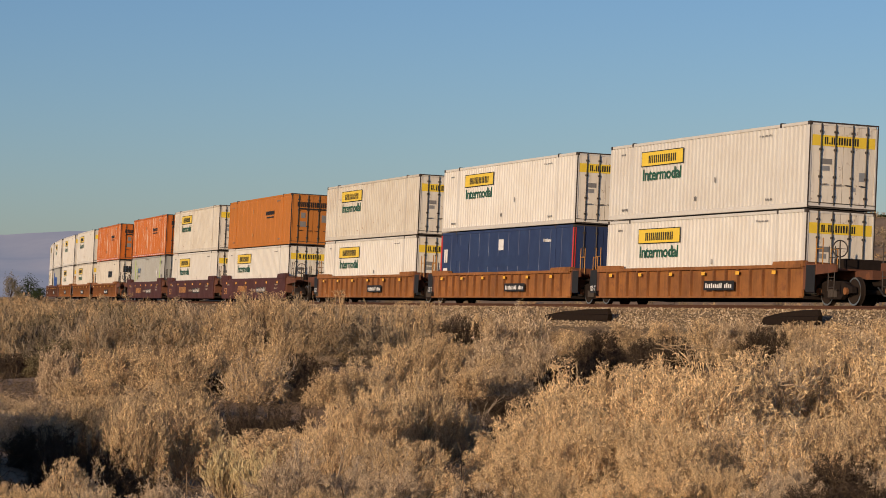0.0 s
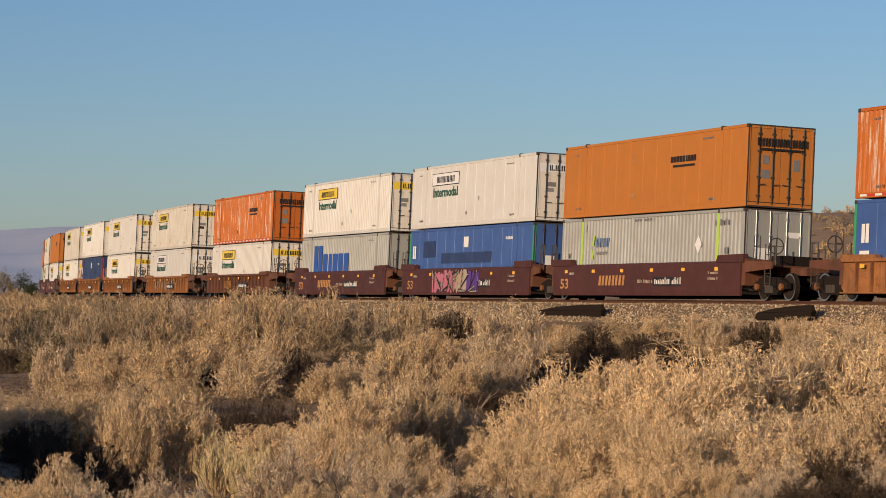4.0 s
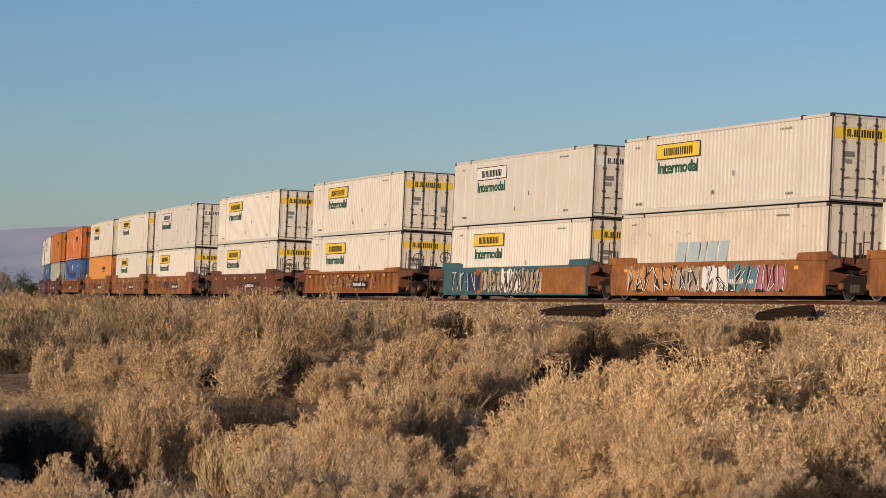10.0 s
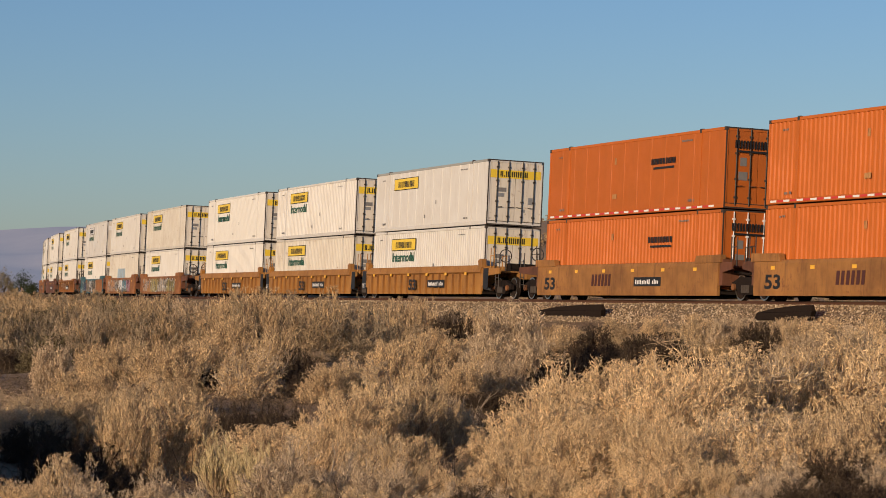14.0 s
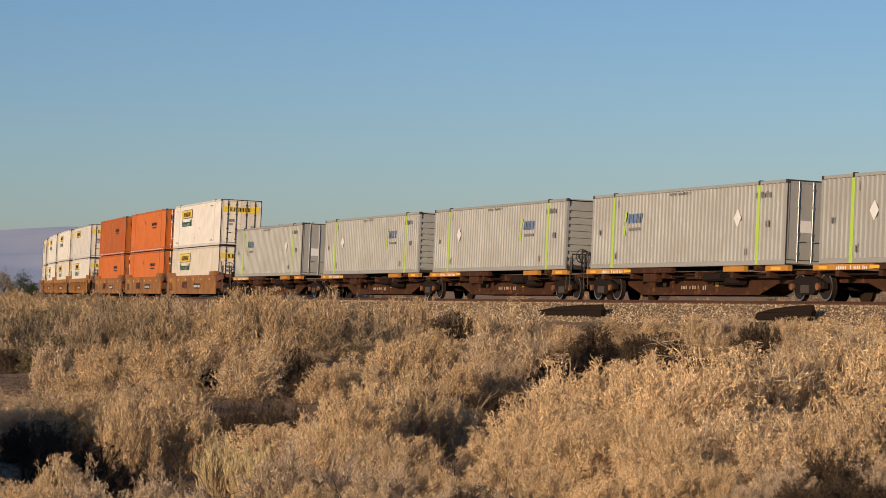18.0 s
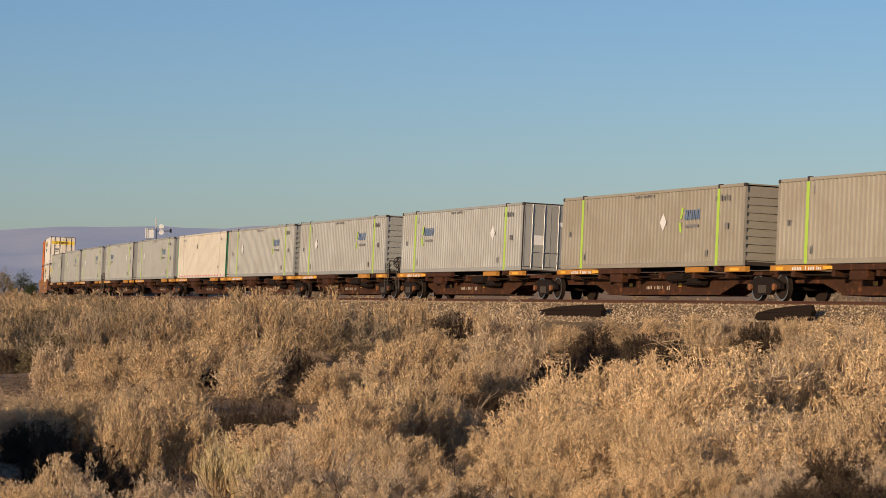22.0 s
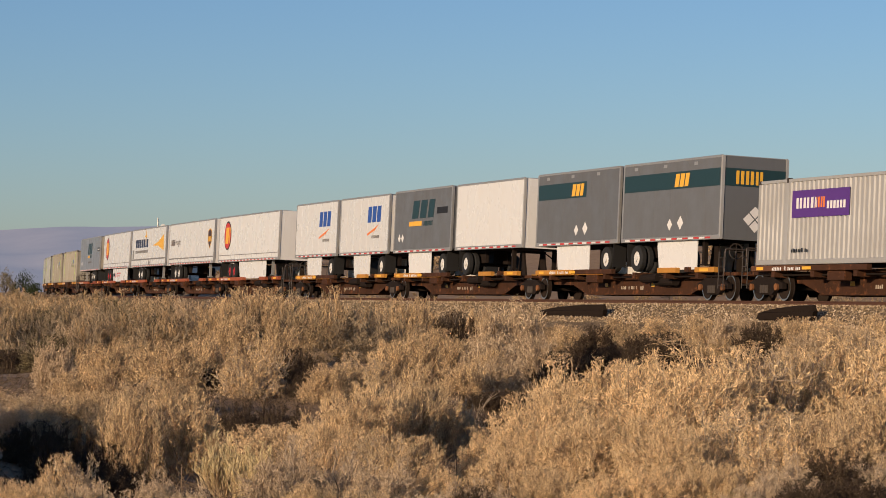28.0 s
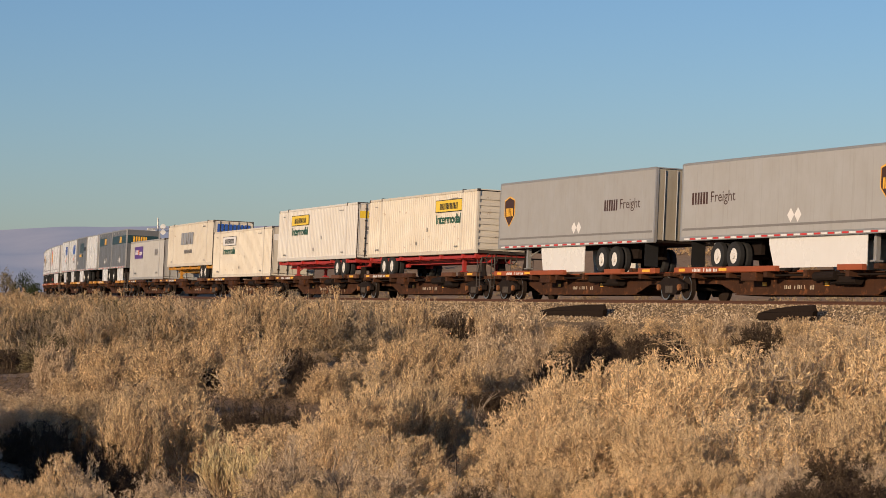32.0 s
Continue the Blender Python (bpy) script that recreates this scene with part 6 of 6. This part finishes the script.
# the front of the mound
STANDING += [
    ("gold_b", 49, 20.3, 0.44, 0.59), ("gold_a", 69, 20.5, 0.49, 0.66), ("gold_b", 87, 19.6, 0.44, 0.59), ("tan_b", 106, 20.2, 0.51, 0.68), ("tan_b", 124, 20, 0.48, 0.65),
    ("tan_a", 144, 20, 0.45, 0.61), ("tan_a", 164, 20.3, 0.57, 0.77), ("tan_a", 39, 18.3, 0.27, 0.36), ("gold_b", 60, 18, 0.26, 0.31), ("gold_a", 80, 18.2, 0.28, 0.38),
    ("gold_a", 102, 18.3, 0.30, 0.40), ("grey_a", 120, 18, 0.25, 0.34), ("grey_a", 135, 18.6, 0.31, 0.42), ("dark_a", 152, 18.6, 0.32, 0.46), ("grey_a", 168, 18.5, 0.32, 0.44),
]
# the middle
STANDING += [
    ("gold_a", -38, 24, 0.44, 0.67), ("gold_b", -29, 24.5, 0.46, 0.75), ("tan_a", -45, 21.5, 0.31, 0.51), ("tan_b", -23, 20.5, 0.31, 0.50), ("tan_a", -10, 25, 0.43, 0.69),
    ("tan_b", 4, 25.5, 0.34, 0.56), ("tan_a", -12, 20.5, 0.28, 0.45), ("grey_a", -40, 19, 0.37, 0.41), ("grey_a", -21, 18.8, 0.28, 0.39), ("gold_b", -3, 19, 0.21, 0.34),
    ("grey_a", 14, 17.9, 0.26, 0.30), ("grey_a", -1, 17.8, 0.21, 0.29), ("tan_a", -51, 17.6, 0.21, 0.30), ("tan_b", -32, 17.4, 0.21, 0.30),
]
# the near west
STANDING += [
    ("tan_b", -146, 19.2, 0.26, 0.41), ("grey_a", -139, 18.3, 0.22, 0.31), ("tan_a", -159, 18, 0.26, 0.27), ("tan_a", -172, 18.3, 0.22, 0.28), ("sage_a", -85, 19.3, 0.22, 0.55),
    ("sage_a", -73, 19.1, 0.20, 0.48), ("grey_a", -62, 18.8, 0.34, 0.54), ("grey_a", -110, 18.2, 0.22, 0.36), ("grey_a", -123, 17.6, 0.17, 0.26), ("grey_a", -97, 17.8, 0.19, 0.29),
    ("tan_a", -121, 24.5, 0.37, 0.60), ("gold_b", -102, 25, 0.45, 0.73), ("tan_a", -127, 26, 0.37, 0.59), ("tan_a", -139, 29.5, 0.50, 0.46), ("tan_b", -159, 29, 0.43, 0.41),
    ("grey_a", -168, 28.5, 0.36, 0.43), ("grey_a", -150, 26, 0.25, 0.34),
]
# the west beyond
STANDING += [
    ("tan_far", -143, 36, 0.45, 0.48), ("gold_far", -132, 36, 0.40, 0.52), ("open_far", -117, 35, 0.35, 0.47), ("tan_far", -130, 43, 0.68, 0.73), ("tan_far", -106, 41, 0.75, 0.82),
    ("gold_far", -93, 44, 0.55, 0.81), ("open_far", -75, 38.5, 0.59, 0.84), ("sage_far", -152, 52, 0.65, 0.72), ("sage_far", -165, 62, 0.78, 0.96), ("grey_far", -139, 58, 0.84, 1.00),
    ("sage_far", -119, 60, 0.75, 1.14), ("grey_far", -104, 62, 0.75, 1.12), ("gold_far", -88, 58, 0.70, 1.13), ("tan_far", -80, 52, 0.68, 1.10), ("tan_far", -64, 50, 0.57, 0.92),
    ("dark_far", -75, 53, 0.52, 0.86),
]
# tall brush before the line in the west
STANDING += [
    ("sage_far", -167, 75, 0.76, 1.07), ("sage_far", -154, 70, 0.84, 1.06), ("tan_far", -73, 66, 1.04, 1.67), ("tan_far", -62, 68, 0.91, 1.47), ("gold_far", -86, 74, 0.86, 1.39),
    ("grey_far", -99, 75, 0.86, 1.39), ("tan_far", -115, 75, 0.83, 1.32), ("sage_far", -128, 80, 0.96, 1.32), ("gold_far", -141, 80, 0.96, 1.28), ("tan_far", -159, 85, 1.02, 1.25),
    ("tan_far", -52, 72, 0.78, 1.25), ("sage_far", -149, 78, 0.85, 1.14), ("gold_far", -108, 82, 0.89, 1.44),
]
# the middle beyond
STANDING += [
    ("tan_far", -45, 37, 0.41, 0.57), ("open_far", -32, 40, 0.50, 0.66), ("tan_far", -21, 43, 0.48, 0.78), ("tan_far", -10, 46, 0.51, 0.82), ("open_far", -21, 31, 0.41, 0.66),
    ("tan_far", -9, 33, 0.41, 0.67), ("tan_far", -49, 62, 0.69, 1.07), ("grey_far", -38, 66, 0.73, 1.17), ("gold_far", -27, 60, 0.72, 1.15), ("tan_far", -13, 64, 0.88, 1.42),
    ("dark_far", 4, 60, 0.66, 1.09), ("tan_far", 14, 62, 0.71, 1.14), ("grey_far", 25, 48, 0.84, 1.35), ("grey_far", 17, 43, 0.54, 0.88), ("grey_far", 21, 39, 0.47, 0.58),
    ("tan_far", 8, 38, 0.40, 0.54), ("grey_far", 35, 45, 0.52, 0.84), ("tan_far", -3, 52, 0.53, 0.84),
]
# the brush by the ballast
STANDING += [
    ("tan_far", 67, 62, 0.75, 0.93), ("dark_far", 76, 52, 0.51, 0.72), ("dark_far", 87, 50, 0.57, 0.78), ("dark_far", 58, 55, 0.63, 0.85), ("tan_far", 98, 62, 0.63, 1.00),
    ("grey_far", 111, 58, 0.68, 1.09), ("dark_far", 122, 56, 0.64, 0.90), ("tan_far", 135, 60, 0.66, 0.96), ("tan_far", 148, 58, 0.64, 0.98), ("grey_far", 159, 50, 0.57, 0.92),
    ("tan_far", 168, 55, 0.66, 1.07), ("tan_far", 47, 58, 0.59, 0.81), ("gold_far", 82, 66, 0.64, 0.92), ("dark_far", 44, 44, 0.48, 0.57),
]
# dead shrubs in the hollows, their near-black colour standing in for shade
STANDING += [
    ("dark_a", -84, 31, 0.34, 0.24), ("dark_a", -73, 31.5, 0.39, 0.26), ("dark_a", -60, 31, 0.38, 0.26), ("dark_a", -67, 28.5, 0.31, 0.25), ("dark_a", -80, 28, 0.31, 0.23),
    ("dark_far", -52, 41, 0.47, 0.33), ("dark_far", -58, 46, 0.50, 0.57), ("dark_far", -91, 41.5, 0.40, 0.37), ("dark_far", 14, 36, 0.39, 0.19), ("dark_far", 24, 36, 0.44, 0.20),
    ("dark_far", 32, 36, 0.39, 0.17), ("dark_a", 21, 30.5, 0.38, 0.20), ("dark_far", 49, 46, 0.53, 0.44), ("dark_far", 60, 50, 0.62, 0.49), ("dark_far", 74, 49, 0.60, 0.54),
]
# dead shrubs at the front, coloured as dark as the shade there
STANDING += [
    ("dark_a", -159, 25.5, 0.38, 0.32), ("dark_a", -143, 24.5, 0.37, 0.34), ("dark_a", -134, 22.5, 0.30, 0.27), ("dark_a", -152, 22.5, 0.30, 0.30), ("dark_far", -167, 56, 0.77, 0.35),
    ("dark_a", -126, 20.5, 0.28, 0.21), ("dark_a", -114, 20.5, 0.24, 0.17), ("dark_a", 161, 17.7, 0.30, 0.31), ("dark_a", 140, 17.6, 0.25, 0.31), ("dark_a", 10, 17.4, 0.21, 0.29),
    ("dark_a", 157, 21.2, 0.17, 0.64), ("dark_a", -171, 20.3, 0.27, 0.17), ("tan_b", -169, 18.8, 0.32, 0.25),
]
# tall shrubs added out of view on the sun's side, to shade the hollows
STANDING += [("tan_a", -262, 18.0, 0.8, 1.1), ("gold_a", -214, 21.2, 0.7, 1.1), ("tan_a", -235, 26.0, 0.9, 1.2),
             ("tan_b", -240, 22.5, 0.9, 1.3), ("gold_b", -222, 24.0, 0.8, 1.2), ("tan_a", -252, 20.0, 0.9, 1.2)]
turner = random.Random(8)
for key, bearing, d, half, top in STANDING:
    x = d * math.tan(bearing / 1000)
    part_at(key, x, d, turner.uniform(0, 360), half, top - ground_height(x, d))

# low brush between them and out towards the track, lower in the hollows and coloured dark there for shade
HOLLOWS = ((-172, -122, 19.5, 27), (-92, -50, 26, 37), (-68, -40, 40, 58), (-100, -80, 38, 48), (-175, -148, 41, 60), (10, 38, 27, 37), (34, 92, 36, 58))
filler = random.Random(12)
taken = [(d * math.tan(b / 1000), d, r * 0.8) for _, b, d, r, _ in STANDING]
count = 0
for _ in range(6000):
    d = 18.3 + 46 * filler.random() ** 0.85
    a = filler.uniform(-0.205, 0.205)
    x, r = d * math.tan(a), filler.uniform(0.3, 0.7)
    if count >= 58 or any((x - px) ** 2 + (d - py) ** 2 < (0.70 * (r + pr)) ** 2 for px, py, pr in taken):
        continue
    taken.append((x, d, r))
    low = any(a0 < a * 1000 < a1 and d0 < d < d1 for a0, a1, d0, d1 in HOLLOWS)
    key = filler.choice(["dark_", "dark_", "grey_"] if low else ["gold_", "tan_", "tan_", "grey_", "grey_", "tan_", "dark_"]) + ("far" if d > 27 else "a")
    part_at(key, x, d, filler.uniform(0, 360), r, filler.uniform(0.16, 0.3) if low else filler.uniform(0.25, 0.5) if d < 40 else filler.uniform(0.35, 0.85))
    count += 1



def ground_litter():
    """Dead grass stalks and fallen twigs on the ground between the shrubs, coloured dark in place of shade."""
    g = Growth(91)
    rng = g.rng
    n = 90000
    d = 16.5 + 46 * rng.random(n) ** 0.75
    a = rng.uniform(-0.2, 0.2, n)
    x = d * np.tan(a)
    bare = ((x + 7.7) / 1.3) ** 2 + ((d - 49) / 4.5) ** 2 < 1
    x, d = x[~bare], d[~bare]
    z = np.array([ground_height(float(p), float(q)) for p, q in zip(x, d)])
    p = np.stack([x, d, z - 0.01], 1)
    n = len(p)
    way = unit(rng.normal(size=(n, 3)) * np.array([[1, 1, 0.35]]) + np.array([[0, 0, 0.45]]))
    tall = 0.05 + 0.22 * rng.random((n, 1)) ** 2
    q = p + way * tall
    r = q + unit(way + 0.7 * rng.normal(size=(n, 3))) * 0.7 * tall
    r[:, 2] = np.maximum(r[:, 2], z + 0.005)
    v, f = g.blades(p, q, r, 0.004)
    ob = new("ground_litter", raw_mesh("ground_litter", v, f, LITTER_SHADE))
    tagged(ob, "dead grass and fallen twigs between shrubs, brown darkened for shade", "dead grass", kind="stuff")


ground_litter()


def far_brush():
    """The brush farther out, too thick to count."""
    rng = random.Random(21)
    kinds = []
    for k in range(9):
        form = ((16, 6, 5, 3, 0.0065, 0.105), (14, 5, 5, 2, 0.011, 0.13), (9, 4, 4, 2, 0.022, 0.20))[k // 3]
        (wv, wf), (tv, tf) = grow_shrub(40 + k, *form, 0.05, 0.05, 1.0)
        n = len(tv)
        kinds.append((np.concatenate([tv, wv]), tf + [[i + n for i in f] for f in wf]))
    pts, loops, base = {0: [], 1: [], 2: []}, {0: [], 1: [], 2: []}, {0: 0, 1: 0, 2: 0}
    placed = 0
    while placed < 1180:
        ridge = placed > 950
        west = 800 < placed <= 950
        d = 57 + 330 * rng.random() ** 1.9 if not ridge else rng.uniform(215, 325)
        a = rng.uniform(-0.20, 0.195) if not ridge else rng.uniform(-0.09, 0.195)
        if west:
            d, a = rng.uniform(110, 330), rng.uniform(-0.20, -0.125)
        x = d * math.tan(a)
        s = np.argmin((LINE_X - x) ** 2 + (LINE_Y - d) ** 2)
        side = (x - LINE_X[s]) * -math.sin(turn[s]) + (d - LINE_Y[s]) * math.cos(turn[s])
        if -5.5 < side < (6.3 if s < 1030 else 3.9) or (side < 0 and d > 330):
            continue
        g = rng.randrange(3)
        v, f = kinds[rng.randrange(3) + (0 if d < 92 else 3 if d < 160 else 6)]
        r, t = rng.uniform(0.5, 1.15), rng.uniform(0, 6.28)
        h = rng.uniform(0.8, 1.3) if rng.random() < 0.45 else rng.uniform(0.25, 0.6)
        if west:
            r, h = r * 1.5, 0.9 + 0.6 * rng.random()
        if a < -0.03 and d < 110:
            h *= 1.3
        if a > -0.015 and side > 0:
            h = min(h, 0.62)
        if 3.9 < side < 6.0 and s < 1030:
            r, h = 0.6 * r, 0.55 * h
        c, s_ = math.cos(t), math.sin(t)
        z0 = ground_height(x, d) + max(0.0, (0.55 - 0.27 * (side - 4)) if side > 3.9 else 0.0)
        q = np.stack([(v[:, 0] * c - v[:, 1] * s_) * r + x, (v[:, 0] * s_ + v[:, 1] * c) * r + d, v[:, 2] * h + z0], 1)
        pts[g].append(q)
        loops[g] += [[i + base[g] for i in q_] for q_ in f]
        base[g] += len(v)
        placed += 1
    for g, m in ((0, TWIG_FAR), (1, TWIG_FAR_GREY), (2, TWIG_FAR_GOLD)):
        me = bpy.data.meshes.new("brush")
        me.from_pydata(np.concatenate(pts[g]).tolist(), [], loops[g])
        me.materials.append(m)
        tagged(new("brush", me), ("tan", "greyish", "golden")[g] + " dry brush covering the desert up to the railway", "brush", kind="stuff")


far_brush()


def scatter_trees():
    """Small dark trees and bushes far off, each with a trunk, limbs and a ragged crown."""
    rng = random.Random(77)

    def tree(label, bearing, d, tall, wide, leaf, seed, lift=0.0):
        x = d * math.tan(bearing / 1000)
        ob = thing("tree", label, "tree", "distant trees")
        ob.matrix_basis = pose(x, d, ground_height(x, d) + lift)
        r = random.Random(seed)
        g = Geo().rod((0, 0, -0.3), (0.05, 0, tall * 0.35), 0.09, 6, 0.06)
        ends = []
        for i in range(7):
            a, e = i * 0.9 + r.random(), Vector((0.05, 0, tall * 0.35))
            q = Vector((wide * 0.6 * math.cos(a), wide * 0.6 * math.sin(a), tall * r.uniform(0.5, 0.9)))
            g.rod(e, q, 0.05, 5, 0.02)
            ends.append(q)
        part("trunk", g, BARK, ob)
        v = Geo()
        for q in ends + [Vector((0, 0, tall * 0.85))] * 2:
            for _ in range(150):
                c = q + Vector((r.gauss(0, 1) * wide * 0.28, r.gauss(0, 1) * wide * 0.28, r.gauss(0, 1) * tall * 0.13))
                k = r.uniform(0.06, 0.15)
                u, w = Vector((r.uniform(-1, 1), r.uniform(-1, 1), r.uniform(-1, 1))) * k, Vector((r.uniform(-1, 1), r.uniform(-1, 1), r.uniform(-1, 1))) * k
                v.face([c - u, c + w, c + u])
        part("crown", v, leaf, ob)

    tree("dark green ragged desert tree near the line", -161.5, 330, 3.7, 1.2, LEAF_DARK, 1)
    tree("small dark green desert tree", -158.0, 318, 2.3, 1.0, LEAF_DARK, 2)
    tree("pale half-bare desert tree", -168.6, 335, 4.0, 0.9, LEAF_PALE, 3)
    tree("low pale desert tree", -165.4, 340, 2.6, 0.9, LEAF_PALE, 4)
    for i, (b, d) in enumerate(((-53.0, 306), (-55.5, 305), (86, 306), (106, 308), (167, 306))):
        tree("low dark scrub bush on the ridge's crest", b, d, rng.uniform(0.6, 1.1), rng.uniform(0.9, 1.3), LEAF_PALE if i % 2 else LEAF_DARK, 10 + i, -0.2)


def dead_branch(bearing, d, z, tall, seed, lean=0.0):
    """A bleached dead branch that stands out of the brush."""
    x = d * math.tan(bearing / 1000)
    ob = thing("dead_branch", "bleached bare dead branch sticking out of the brush", "branch", "dead branches")
    ob.matrix_basis = pose(x, d, ground_height(x, d))
    r = random.Random(seed)
    g = Geo()

    def grow(a, way, length, thick, depth):
        b = a + way * length
        g.rod(a, b, thick, 5, thick * 0.6)
        if depth:
            for _ in range(3):
                grow(a.lerp(b, r.uniform(0.45, 1.0)), (way + Vector((r.uniform(-1, 1), r.uniform(-0.6, 0.6), r.uniform(-0.3, 0.9))) * 0.9).normalized(), length * r.uniform(0.45, 0.75), thick * 0.55, depth - 1)

    grow(Vector((0, 0, -0.05)), Vector((lean, 0, 1)).normalized(), 0.5 * z + tall * 0.4, 0.009, 3)
    part("branch_wood", g, WOOD, ob)


def heap_end_planks(s0, s1, left, z0, z1):
    """Dark planks on edge along the foot of the ballast, standing in for a shaded heap end, the top one slipping down
    at its far end.
    """
    ob = thing("timber_bulkhead", "low dark planks standing in for a shaded heap end", "bulkhead", "plank bulkheads")
    ob.matrix_basis = line_pose((s0 + s1) / 2) @ pose(0, left, 0, -14, 0, 0)
    h, t = (s1 - s0) / 2, z1 - z0
    rows = [[(-h + 0.15, z0), (h + 0.5, z0), (h + 0.45, z0 + 0.36 * t), (-h - 0.05, z0 + 0.36 * t)],
            [(-h - 0.05, z0 + 0.37 * t), (h + 0.45, z0 + 0.37 * t), (h + 0.2, z0 + 0.66 * t), (-h - 0.25, z0 + 0.74 * t)],
            [(-h - 0.25, z0 + 0.75 * t), (h + 0.2, z0 + 0.67 * t), (h * 0.5, z0 + 0.84 * t), (-h * 0.4, z0 + 0.97 * t), (-h - 0.2, z1)]]
    for i, r in enumerate(rows):
        part("plank", Geo().slab(r, -0.16 + 0.015 * i, 0.03 * (i % 2)), TIE, ob)


def signal_mast():
    """A railway signal seen from behind, beyond the train."""
    x, y = -26.0, 234.0
    ob = thing("signal_mast", "grey railway signal mast with white equipment seen from behind", "railway signal")
    ob.matrix_basis = pose(x, y, 0, 0, 0, 8)
    part("pole", Geo().rod((0, 0, -0.2), (0, 0, 8.2), 0.09, 8, 0.06), STEEL, ob)
    make_ladder(ob, 0.0, -0.35, 0.3, 6.6, STEEL)
    part("platform", Geo().cbox(-0.9, 0.9, -0.6, 0.3, 6.2, 6.28, 0.02), STEEL, ob)
    part("cabinet", Geo().cbox(-1.0, -0.25, -0.45, 0.1, 6.35, 7.25, 0.03), WHITE_NEW, ob, "white equipment cabinet")
    for z in (6.9, 7.4):
        h = part("signal_head", Geo().rod((0.45, -0.05, z), (0.45, 0.2, z), 0.24, 14), WHITE_NEW, ob, "back of a round signal head")
        part("hood", Geo().rod((0.45, 0.2, z), (0.45, 0.5, z), 0.15, 10), BLACK, h)
    part("arm", Geo().rod((0, 0, 7.0), (1.3, 0, 7.0), 0.04).rod((1.3, 0, 6.85), (1.3, 0, 7.2), 0.09, 8), IRON, ob)
    part("handrail", Geo().rod((-0.9, -0.6, 6.28), (-0.9, -0.6, 7.2), 0.025, 5).rod((0.9, -0.6, 6.28), (0.9, -0.6, 7.2), 0.025, 5).rod((-0.9, -0.6, 7.2), (0.9, -0.6, 7.2), 0.025, 5), STEEL, ob)


scatter_trees()
for b, d, z, tall, seed, lean in ((75, 36, 0.40, 0.55, 3, -0.35), (-20, 26.2, 0.5, 0.4, 4, 0.1), (-87, 31, 0.35, 0.5, 5, 0.1), (-60, 24, 0.25, 0.3, 6, 0.5), (168, 20.5, 0.25, 0.5, 7, -0.4),
                                  (112, 38, 0.5, 0.5, 8, 0.3), (-142, 18.9, 0.15, 0.3, 9, 0.8), (-70, 26.0, 0.2, 0.4, 10, 0.7), (35, 30, 0.3, 0.35, 11, -0.5), (-57, 20, 0.3, 0.45, 12, -0.2), (-94, 24.5, 0.2, 0.35, 13, 0.6), (-46, 21.0, 0.25, 0.4, 14, 0.3), (150, 20.0, 0.3, 0.4, 15, 0.5), (176, 18.0, 0.1, 0.35, 16, 0.9), (-140, 17.2, 0.1, 0.25, 17, 1.2), (10, 33, 0.4, 0.45, 18, 0.2), (-66, 40, 0.5, 0.6, 19, 0.1)):
    dead_branch(b, d, z, tall, seed, lean)
# two dark stand-ins for the shaded ends of heaps by the ballast
heap_end_planks(-0.6, 5.2, 3.3, -1.05, -0.30)
heap_end_planks(-16.6, -13.4, 3.3, -0.98, -0.25)
signal_mast()


def motions():
    """Everything on the train follows the line."""
    times = [0.5 * i for i in range(65)]
    for ob, s, lift in RIDERS:
        walk(ob, [(t, line_pose(s + travelled(t)) @ pose(0, 0, lift)) for t in times])


motions()
